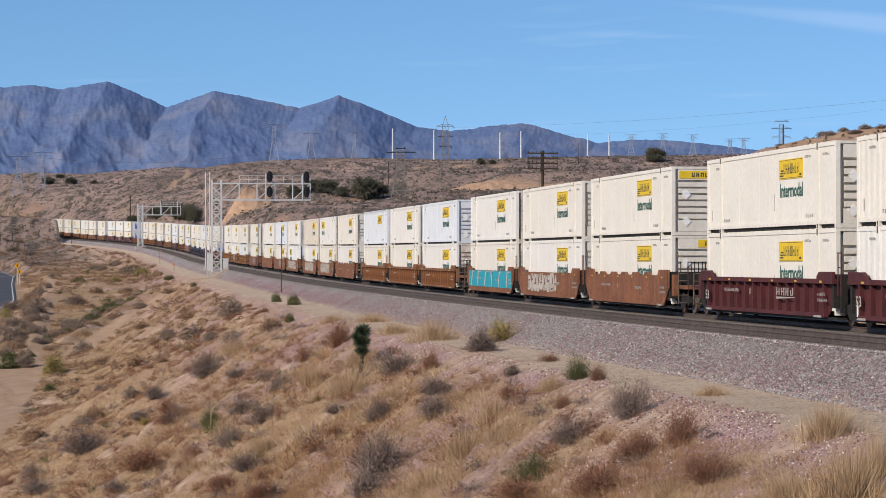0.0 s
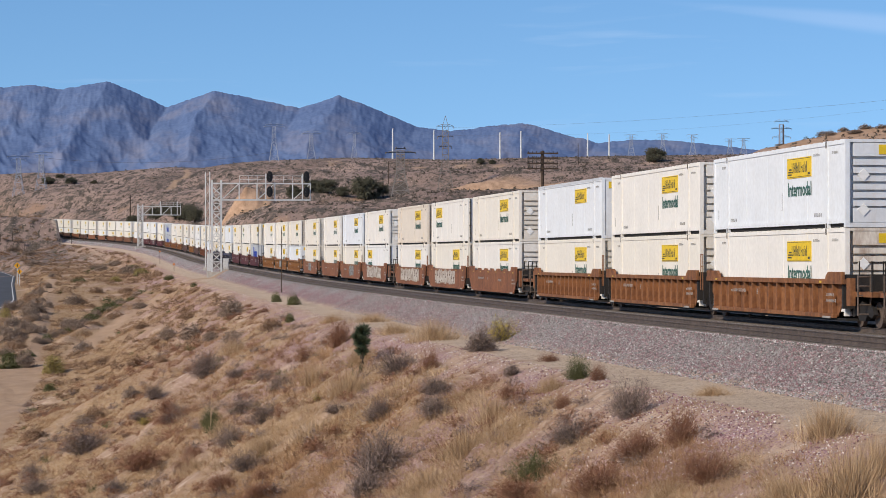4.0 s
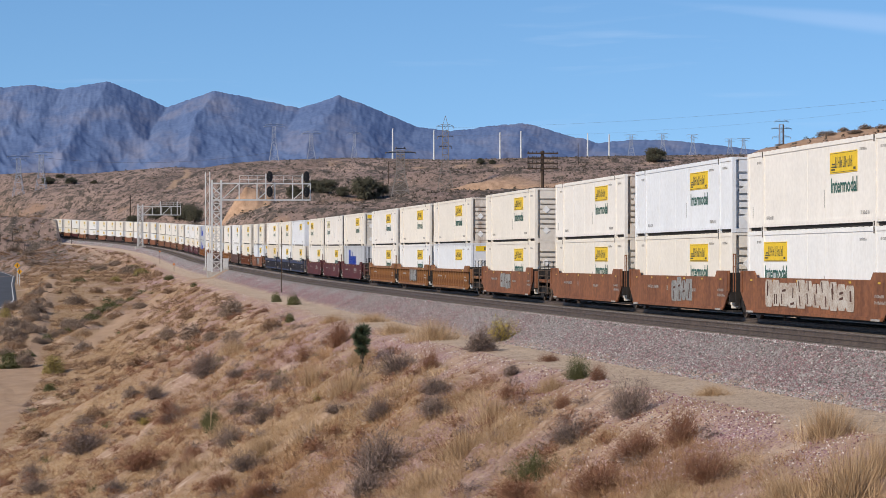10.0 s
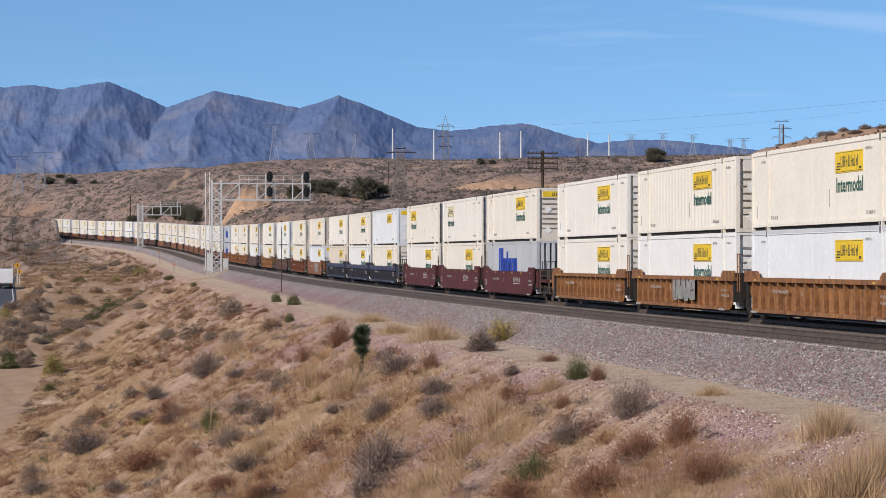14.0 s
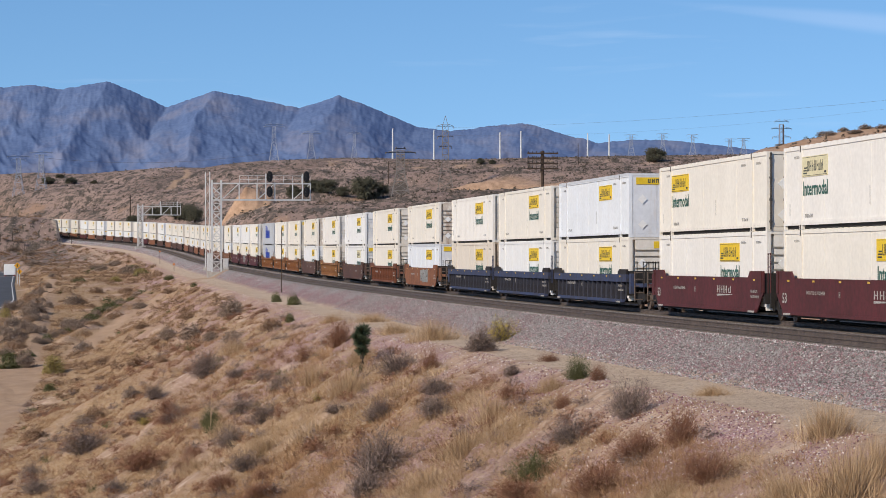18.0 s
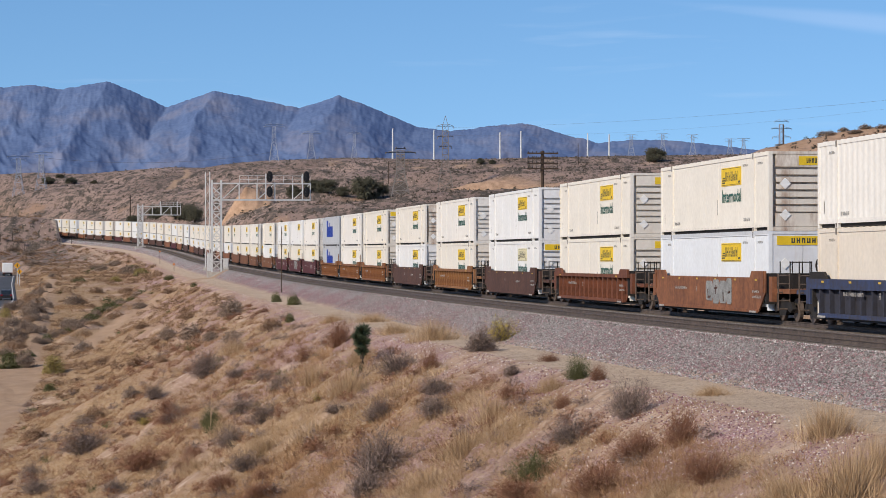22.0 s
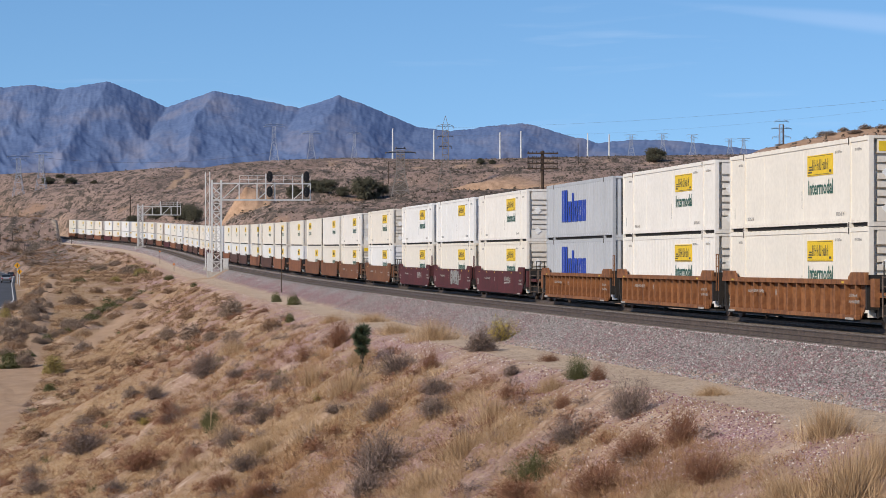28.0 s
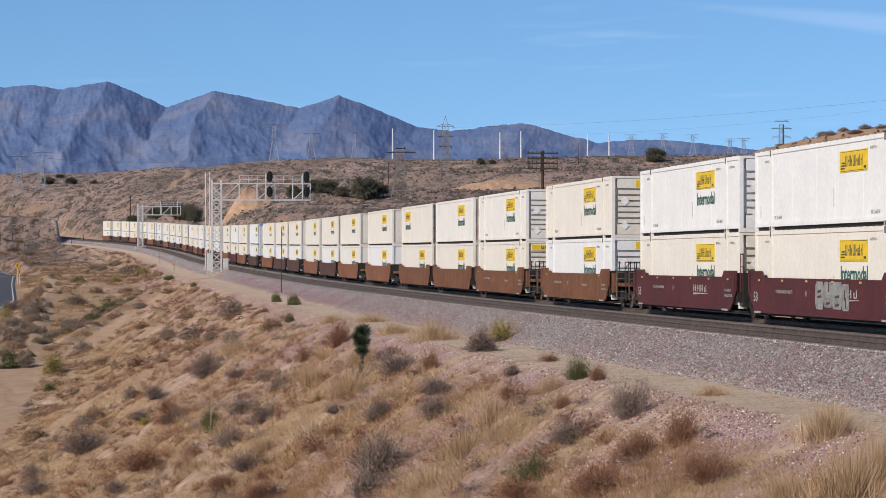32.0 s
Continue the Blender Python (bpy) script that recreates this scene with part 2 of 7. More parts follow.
def ground_z(X, Y):
    X, Y = np.asarray(X, dtype=float).ravel(), np.asarray(Y, dtype=float).ravel()
    s, n = to_line(X, Y)
    rail = np.interp(s, LINE_S, line_z)
    R = np.hypot(X, Y)
    az = np.arctan2(X, Y)
    a = np.clip(784 + 4212 * np.tan(np.clip(az, -0.75, 0.75)), -3000, 3400)
    # near side: ballast, shoulder, service road, bank, valley floor
    bench = np.interp(n, [-12, -7.5, -5.2, -3.2, 4.9, 6.9, 7.3, 9.5, 10.2], [-1.2, -1.3, -0.95, -0.186, -0.186, -1.22, -1.28, -1.36, -1.5])
    U, V = washed(X, Y)
    wob = 0.22 * wave(X, Y, 9, 3) * smooth(10.5, 14, n) + 0.30 * wave(U, V * 0.2, 8, 27) * smooth(10.5, 14, n)
    bank = rail - 1.5 - np.interp(n, DROP_N, DROP_Z) * (1 - 0.25 * smooth(300, 600, s)) + wob + 0.45 * wave(X, Y, 24, 5) * smooth(12, 22, n)
    floor = np.interp(R, [0, 120, 172, 220, 265, 300, 340, 370, 425, 500, 600, 700, 900, 1250], [-7.0, -6.0, -4.6, -3.2, -1.9, 0.4, 2.7, 4.2, 5.3, 3.4, 5.2, 7.5, 12.0, 30.0]) + 0.15 * wave(X, Y, 30, 7) + 0.35 * wave(X, Y, 90, 8)
    soft = np.logaddexp(bank * 1.2, floor * 1.2) / 1.2
    soft = soft + rills(X, Y) * smooth(10.4, 12.5, n) * smooth(420, 220, R) * np.interp(floor - bank, [-0.5, 1.0], [1.0, 0.25])
    z = np.where(n < 10.2, rail + bench, soft)
    # the mound that the camera stands on
    z = np.maximum(z, EYE_Z - 1.65 - 0.42 * np.maximum(0, R - 1.5))
    # far side: hills
    Dt = np.interp(a, cross_a[::-1], cross_d[::-1])
    zt = np.interp(a, cross_a[::-1], cross_z[::-1])
    c = np.cos(np.clip(az, -0.75, 0.75))
    ridge = EYE_Z + np.interp(a, RIDGE_A, RIDGE_R) * RIDGE_D * c
    u = np.clip((R - Dt - 10) / (RIDGE_D - Dt - 10), 0, 1)
    hill = zt - 1 + (ridge - zt + 1) * u ** 1.15
    hill = hill + (1.0 + 9 * u * (1 - u)) * wave(X, Y, 230, 11) * smooth(0.03, 0.3, u) * smooth(1.0, 0.82, u)
    hill = hill + 1.8 * wave(X, Y, 60, 12, 4) * smooth(0.03, 0.2, u) * smooth(1.0, 0.8, u)
    sp_d = 255.0
    su = np.clip((R - Dt) / np.maximum(sp_d - Dt, 20), 0, 1)
    spur = zt - 1 + (EYE_Z + np.interp(a, SPUR_A, SPUR_R) * sp_d * c - zt + 1) * su ** 0.9 - 0.05 * np.maximum(0, R - sp_d)
    spur = spur + 0.5 * wave(X, Y, 25, 13) * smooth(0.2, 0.6, su)
    hill = np.where(a > 1150, np.maximum(hill, spur), hill)
    # sandstone knob behind the signals, and lower swells
    for kx, ky, kr, kh in ((-51.0, 612.0, 9.4, 17.6), (-49.0, 613.0, 9.0, 19.2), (-45.8, 613.0, 9.0, 17.6), (-43.0, 612.0, 7.5, 14.0), (-36.0, 626.0, 15.0, 9.0), (14.0, 400.0, 26.0, 4.5)):
        d = np.hypot(X - kx, Y - ky) / kr
        hill = np.maximum(hill, zt - 2 + kh * np.clip(1.22 - d ** 1.3, -3, 1.06) + (0.5 + 0.6 * smooth(0.2, 0.8, d)) * wave(X, Y, 7, 17))
    fall = smooth(RIDGE_D, RIDGE_D + 500, R)
    hill = hill * (1 - fall) + (EYE_Z + 14 + 6 * wave(X, Y, 700, 19)) * fall
    side = smooth(-6.5, -16, n)
    z = z * (1 - side) + hill * side
    # far left: the land in front of the curve closes it off
    far = smooth(820, 1000, R) * smooth(6, 40, n)
    z = z * (1 - far) + np.maximum(z, hill) * far
    cap = EYE_Z + np.interp(a, [-400, 0, 60, 105], [383, 384, 385, 387]) * -R / 4212 + 441 * R / 4212 - rail
    cut = rail + np.minimum(np.maximum(n - 3.6, 0) * 1.7, cap * smooth(790, 815, R)) - 0.3
    cut = cut + 0.5 * wave(X, Y, 9, 23)
    z = np.where((n > 4) & (R > 780), np.maximum(z, z + (cut - z) * smooth(108, 103, a)), z)
    w = smooth(10, 5, near_line(X, Y, list(zip(ROAD_X, ROAD_Y)))) * np.where((Y > 113) & (Y < 770), 1, 0)
    z = z * (1 - w) + (np.interp(Y, ROAD_Y, ROAD_Z) - 0.1) * w
    # the low berm beside the old track, and the scarp along the footpath
    berm = near_line(X, Y, BERM)
    z = z + 0.7 * np.clip(1 - berm / 1.3, 0, 1)
    scarp = near_line(X, Y, SCARP)
    return z + 0.4 * np.clip(1 - scarp / 1.5, 0, 1)


def gz(x, y):
    return float(ground_z([x], [y])[0])


# ---- ground ----
def ground_material():
    m = bpy.data.materials.new("ground")
    m.use_nodes = True
    nt, N = m.node_tree, m.node_tree.nodes
    L = nt.links.new
    b = N["Principled BSDF"]
    b.inputs["Roughness"].default_value = 0.95
    b.inputs["Specular IOR Level"].default_value = 0.1
    tc = N.new("ShaderNodeTexCoord")

    deep = N.new("ShaderNodeMapping")
    deep.inputs["Scale"].default_value = (1.0, 0.22, 1.0)
    L(tc.outputs["Object"], deep.inputs["Vector"])

    def noise_at(scale, detail=4, rough=0.55, drawn=False):
        n = N.new("ShaderNodeTexNoise")
        n.inputs["Scale"].default_value, n.inputs["Detail"].default_value, n.inputs["Roughness"].default_value = scale, detail, rough
        L(deep.outputs[0] if drawn else tc.outputs["Object"], n.inputs["Vector"])
        return n.outputs["Fac"]

    def rng(v, a, b_, lo=0.0, hi=1.0):
        r = N.new("ShaderNodeMapRange")
        r.inputs["From Min"].default_value, r.inputs["From Max"].default_value = a, b_
        r.inputs["To Min"].default_value, r.inputs["To Max"].default_value = lo, hi
        L(v, r.inputs["Value"])
        return r.outputs[0]

    def mix(f, c1, c2):
        r = N.new("ShaderNodeMix")
        r.data_type = "RGBA"
        if isinstance(f, float):
            r.inputs[0].default_value = f
        else:
            L(f, r.inputs[0])
        for k, c in ((6, c1), (7, c2)):
            if isinstance(c, tuple):
                r.inputs[k].default_value = (*c, 1)
            else:
                L(c, r.inputs[k])
        return r.outputs[2]

    def mul(a_, b_, op="MULTIPLY"):
        r = N.new("ShaderNodeMath")
        r.operation = op
        for k, v in ((0, a_), (1, b_)):
            if isinstance(v, float):
                r.inputs[k].default_value = v
            else:
                L(v, r.inputs[k])
        return r.outputs[0]

    def attr(name):
        r = N.new("ShaderNodeAttribute")
        r.attribute_name = name
        return r.outputs["Fac"]

    lat, trail, rock, wild = attr("lat"), attr("trail"), attr("rock"), attr("wild")
    # soil with dry litter, washed down the slope in rills
    grass = attr("grass")
    wash = N.new("ShaderNodeCombineXYZ")
    for k, (ex, ey, size) in enumerate(((-FALL[1], FALL[0], 1.0), (FALL[0], FALL[1], 0.17))):
        dot = N.new("ShaderNodeVectorMath")
        dot.operation, dot.inputs[1].default_value = "DOT_PRODUCT", (ex * size, ey * size, 0)
        L(tc.outputs["Object"], dot.inputs[0])
        L(dot.outputs["Value"], wash.inputs[k])

    def rill(scale, detail=5, rough=0.6):
        n = N.new("ShaderNodeTexNoise")
        n.inputs["Scale"].default_value, n.inputs["Detail"].default_value, n.inputs["Roughness"].default_value = scale, detail, rough
        L(wash.outputs[0], n.inputs["Vector"])
        return n.outputs["Fac"]

    soil = mix(rng(noise_at(0.35, 5), 0.35, 0.65), (0.40, 0.265, 0.180), (0.56, 0.400, 0.285))
    soil = mix(rng(rill(0.8), 0.50, 0.62, 0.0, 0.8), soil, (0.31, 0.185, 0.115))
    soil = mix(rng(rill(2.0), 0.51, 0.62, 0.0, 0.75), soil, (0.63, 0.475, 0.36))
    soil = mix(rng(noise_at(3.0, 6, 0.7), 0.50, 0.72, 0.0, 0.8), soil, (0.27, 0.170, 0.115))
    litter = mix(rng(noise_at(5.0, 5, 0.7), 0.40, 0.62), (0.30, 0.188, 0.104), (0.48, 0.335, 0.200))
    litter = mix(rng(noise_at(1.6, 4, 0.6), 0.52, 0.68, 0.0, 0.6), litter, (0.24, 0.145, 0.090))
    soil = mix(mul(rng(mul(rng(noise_at(2.2, 5, 0.65), 0.0, 1.0, -0.35, 0.35), grass, "ADD"), 0.22, 0.62), rng(grass, 0.0, 0.08)), soil, litter)
    vs = N.new("ShaderNodeTexVoronoi")
    vs.inputs["Scale"].default_value = 7.0
    L(tc.outputs["Object"], vs.inputs["Vector"])
    pebbles = mul(rng(vs.outputs["Distance"], 0.22, 0.12), rng(rill(0.6, 3), 0.46, 0.58))
    soil = mix(pebbles, soil, (0.62, 0.53, 0.48))
    # hillside scrub, far away
    far = mix(rng(noise_at(0.018, 5, 0.55, True), 0.38, 0.62), (0.245, 0.172, 0.142), (0.365, 0.258, 0.208))
    far = mix(rng(noise_at(0.2, 6, 0.75, True), 0.48, 0.58), far, (0.100, 0.082, 0.066))
    far = mix(rng(noise_at(0.7, 5, 0.7, True), 0.52, 0.60), far, (0.085, 0.068, 0.052))
    far = mix(rng(noise_at(0.05, 4, 0.6, True), 0.63, 0.70), far, (0.33, 0.215, 0.15))
    far = mix(rng(noise_at(0.9, 4, 0.8, True), 0.60, 0.66, 0.0, 0.75), far, (0.50, 0.385, 0.315))
    # ballast
    vb = N.new("ShaderNodeTexVoronoi")
    vb.inputs["Scale"].default_value = 19.0
    L(tc.outputs["Object"], vb.inputs["Vector"])
    sep = N.new("ShaderNodeSeparateColor")
    L(vb.outputs["Color"], sep.inputs[0])
    patch = mul(rng(noise_at(0.16, 5, 0.6), 0.40, 0.60, -0.28, 0.28), rng(lat, 4.6, 7.0, 0.04, 0.60), "ADD")
    place = N.new("ShaderNodeSeparateXYZ")
    L(tc.outputs["Object"], place.inputs[0])
    stretch = mul(rng(place.outputs[1], 85.0, 150.0), rng(place.outputs[1], 330.0, 270.0))
    patch = mul(patch, mul(stretch, rng(lat, 4.6, 6.0, 0.0, 0.40)), "ADD")
    red = rng(mul(patch, sep.outputs[2], "SUBTRACT"), -0.03, 0.03)
    stone = mix(red, mix(rng(sep.outputs[0], 0.0, 1.0), (0.25, 0.225, 0.212), (0.58, 0.545, 0.525)), mix(rng(sep.outputs[0], 0.0, 1.0), (0.19, 0.105, 0.110), (0.52, 0.320, 0.325)))
    stone = mix(rng(sep.outputs[1], 0.93, 0.96), stone, (0.62, 0.59, 0.57))
    # shade in the gaps between stones, put in as a darker colour
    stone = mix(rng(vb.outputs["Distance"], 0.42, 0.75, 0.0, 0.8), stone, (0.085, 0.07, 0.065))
    grime = mul(rng(lat, 5.4, 4.4), rng(lat, -4.2, -3.2))
    between = mul(rng(lat, -0.1, 0.5), rng(lat, 1.7, 1.1))
    stone = mix(mul(mul(grime, 0.6), rng(between, 0.0, 1.0, 1.0, 0.25)), stone, (0.17, 0.135, 0.115))
    # service road
    road = mix(rng(noise_at(0.8, 5), 0.35, 0.7), (0.60, 0.462, 0.340), (0.475, 0.355, 0.256))
    road = mix(rng(noise_at(9.0, 4), 0.53, 0.66), road, (0.26, 0.195, 0.15))
    road = mix(rng(noise_at(5.0, 5, 0.75), 0.58, 0.66, 0.0, 0.7), road, (0.66, 0.55, 0.44))
    jit = mul(rng(noise_at(1.3, 5), 0.0, 1.0, -0.9, 0.9), lat, "ADD")
    wide = mul(rng(noise_at(0.45, 4), 0.0, 1.0, -1.8, 1.8), lat, "ADD")
    col = mix(wild, soil, far)
    spill = mul(rng(noise_at(0.16, 5), 0.44, 0.56), mul(rng(lat, 9.4, 10.4), rng(lat, 22.0, 13.0)))
    spill = mul(mul(spill, rng(wild, 0.3, 0.0)), rng(sep.outputs[2], 0.25, 0.4))
    col = mix(spill, col, mix(rng(sep.outputs[0], 0.0, 1.0), (0.22, 0.115, 0.125), (0.52, 0.36, 0.36)))
    col = mix(mul(rng(wide, 9.9, 9.0), rng(jit, 6.2, 6.9)), col, road)
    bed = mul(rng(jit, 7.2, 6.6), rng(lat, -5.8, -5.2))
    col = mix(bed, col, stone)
    col = mix(mul(trail, 0.85), col, mix(rng(noise_at(0.5, 5), 0.35, 0.65), (0.46, 0.315, 0.212), (0.37, 0.245, 0.160)))
    col = mix(rock, col, mix(rng(noise_at(0.6, 6, 0.7, True), 0.4, 0.62), (0.53, 0.345, 0.225), (0.36, 0.225, 0.14)))
    L(col, b.inputs["Base Color"])
    bump, fine = N.new("ShaderNodeBump"), N.new("ShaderNodeBump")
    bump.inputs["Strength"].default_value, bump.inputs["Distance"].default_value = 1.0, 0.20
    L(mul(noise_at(2.2, 7, 0.7), rill(1.6, 6, 0.7), "ADD"), bump.inputs["Height"])
    fine.inputs["Distance"].default_value = 0.06
    fine.invert = True
    L(rng(bed, 0.0, 1.0, 0.12, 0.7), fine.inputs["Strength"])
    L(vb.outputs["Distance"], fine.inputs["Height"])
    L(bump.outputs[0], fine.inputs["Normal"])
    L(fine.outputs[0], b.inputs["Normal"])
    return m


TRAILS = (  # dirt tracks in plan and their half widths
    (((-34.3, 150), (-35.0, 165), (-37.8, 192), (-40.8, 215), (-45.2, 250)), 4.0),
    (((-66.0, 400), (-63.1, 383), (-53.6, 323), (-48.4, 286), (-45.7, 266), (-42.0, 243)), 0.9),
    (((-40.2, 262), (-39.8, 273), (-39.9, 296), (-37.7, 309), (-34.8, 316), (-30.0, 330)), 1.9),
    (((-131, 1215), (-121, 1130), (-122, 1060)), 1.4),
    (((-60, 1150), (-20, 1000), (60, 960)), 1.2),
    (((-70, 1190), (-52, 1100), (-47, 1020)), 1.3),
    (((-10, 1120), (25, 1040), (70, 1010)), 1.2),
    (((-28, 690), (-14, 655), (2, 640)), 0.9),
)


def build_ground():
    az = np.concatenate([np.linspace(-180, -20, 70, endpoint=False), np.linspace(-20, -11.2, 40, endpoint=False),
                         np.linspace(-11.2, 11.2, 370, endpoint=False), np.linspace(11.2, 30, 50, endpoint=False), np.linspace(30, 180, 66)[:-1]])
    rr = np.concatenate([[0.0], np.geomspace(2.0, 40, 26)[:-1], np.geomspace(40, 1300, 430)[:-1], np.geomspace(1300, 4950, 40)])
    A, R = np.meshgrid(np.radians(az), rr)
    X, Y = (R * np.sin(A)).ravel(), (R * np.cos(A)).ravel()
    Z = ground_z(X, Y)
    s, n = to_line(X, Y)
    Z = Z + np.where((n > 12) & (Y > 0), (0.06 * wave(X, Y, 1.9, 21) + 0.03 * wave(X, Y, 0.9, 22)) * smooth(600, 200, np.hypot(X, Y)), 0)
    na, nr = len(az), len(rr)
    i, j = np.meshgrid(np.arange(nr - 1), np.arange(na), indexing="ij")
    k = (j + 1) % na
    faces = np.stack([i * na + j, i * na + k, (i + 1) * na + k, (i + 1) * na + j], -1).reshape(-1, 4)
    ob = fast_mesh("ground", np.stack([X, Y, Z], -1), faces, ground_material(), True)
    trail = np.zeros(len(X))
    for pts, w in TRAILS:
        trail = np.maximum(trail, smooth(w + 0.5, w - 0.5, near_line(X, Y, pts) + 0.5 * wave(X, Y, 6, 31)))
    rock = np.maximum(smooth(17, 11, np.hypot(X + 47.5, Y - 612)), smooth(24, 12, np.hypot((X - 16) * 1.2, (Y - 655) * 0.35) + 3 * wave(X, Y, 20, 37)), smooth(9, 5, np.hypot(X + 1.5, (Y - 590) * 0.3)))
    Rr = np.hypot(X, Y)
    rock = np.maximum(rock, 0.85 * smooth(0.13, 0.145, X / np.maximum(Y, 1)) * smooth(-8, -13, n) * np.where((Y > 60) & (Y < 330), 1, 0))
    wild = np.maximum(smooth(-6, -14, n), smooth(460, 700, Rr) * smooth(np.where(Rr > 720, 4.0, 8.0), np.where(Rr > 720, 6.0, 20.0), n))
    for name, v in (("lat", np.clip(n, -40, 200)), ("grass", grassy(X, Y, n) * smooth(700, 500, Rr)), ("trail", trail), ("rock", rock), ("wild", wild)):
        at = ob.data.attributes.new(name, "FLOAT", "POINT")
        at.data.foreach_set("value", v.astype(np.float32))
    return tagged(ob, "dry tan desert soil with gravel ballast and dirt tracks", "ground", kind="structure")


build_ground()


def build_mountains():
    pa = np.array([-2400, -700, -200, 0, 60, 110, 190, 240, 295, 380, 450, 530, 600, 660, 740, 800, 880, 935, 1000, 1060, 1110, 1160, 1250, 1330, 1420, 1700, 2500, 4000])
    py = np.array([250, 190, 165, 158, 153, 160, 145, 164, 190, 160, 174, 190, 168, 189, 224, 230, 220, 217, 237, 252, 247, 246, 254, 264, 276, 290, 270, 285])
    a = np.concatenate([np.linspace(-2400, -60, 90, endpoint=False), np.linspace(-60, 1630, 760, endpoint=False), np.linspace(1630, 4000, 90)])
    depth = np.linspace(0, 1, 110) ** 0.9
    A, U = np.meshgrid(a, depth)
    B = A + 150 * (1 - U) * (1 + 0.5 * wave(A, U * 200, 160, 45))
    top = (441 - np.interp(B, pa, py)) / 4212 * 4700
    top = top + 1.2 * wave(B, U * 90, 40, 41, 4) + 1.6 * (cells(A / 3.0, U * 40, 49) - 0.5)
    D = 3600 + 1100 * U
    az = np.arctan((A - 784) / 4212)
    X, Y = D * np.sin(az), D * np.cos(az)
    # spurs that run down from the crest, and the gullies between them
    bend = 0.5 * wave(A, U * 300, 260, 46)
    spur = crests((A + 230 * U) / 170 + 0.4 * bend, U * 2.1 + 0.4 * bend, 43, 6, 0.5)
    gully = crests((A + 60 * U) / 46 + bend * 0.6, U * 5.0, 57, 4, 0.55)
    Z = EYE_Z - 2 + top * U ** 0.92 * (1 - (1 - U) ** 0.75 * (0.20 * (1 - spur) + 0.05 * (1 - gully)))
    nr, na = A.shape
    i, j = np.meshgrid(np.arange(nr - 1), np.arange(na - 1), indexing="ij")
    faces = np.stack([i * na + j, i * na + j + 1, (i + 1) * na + j + 1, (i + 1) * na + j], -1).reshape(-1, 4)
    # distance haze is put into the rock colours as blue
    m = mat("hazed_mountain_rock", (0.116, 0.162, 0.276), 1.0, var=0.22, scale=0.012, col2=(0.092, 0.138, 0.262), bump=0.4, bscale=0.03, spec=0.0)
    m.node_tree.nodes["Bump"].inputs["Distance"].default_value = 7.0
    N, L = m.node_tree.nodes, m.node_tree.links.new
    b = N["Principled BSDF"]
    src = b.inputs["Base Color"].links[0].from_socket
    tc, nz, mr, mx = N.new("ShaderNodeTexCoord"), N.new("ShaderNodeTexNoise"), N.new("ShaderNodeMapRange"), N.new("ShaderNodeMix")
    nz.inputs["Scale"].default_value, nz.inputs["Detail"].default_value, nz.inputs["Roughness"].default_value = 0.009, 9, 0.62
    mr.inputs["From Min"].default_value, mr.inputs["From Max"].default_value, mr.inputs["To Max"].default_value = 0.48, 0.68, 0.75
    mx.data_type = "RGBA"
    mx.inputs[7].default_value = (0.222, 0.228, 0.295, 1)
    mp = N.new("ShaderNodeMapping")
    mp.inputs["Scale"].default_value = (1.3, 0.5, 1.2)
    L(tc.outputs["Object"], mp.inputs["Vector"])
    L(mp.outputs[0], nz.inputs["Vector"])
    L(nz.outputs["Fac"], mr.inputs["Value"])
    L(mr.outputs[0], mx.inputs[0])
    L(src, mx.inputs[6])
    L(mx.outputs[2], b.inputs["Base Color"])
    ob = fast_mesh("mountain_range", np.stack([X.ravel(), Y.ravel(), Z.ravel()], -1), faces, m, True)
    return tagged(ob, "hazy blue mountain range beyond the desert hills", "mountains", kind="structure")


build_mountains()


# ---- railway ----
M_RAIL = mat("rail_steel", (0.115, 0.088, 0.074), 0.6, 0.0, 0.3, 3)
M_TIE = mat("sleeper_concrete", (0.15, 0.125, 0.105), 0.9, 0, 0.2, 4, rand=0.2)
TRACKS = {"far": 1.295, "near": 1.295 - 4.45}


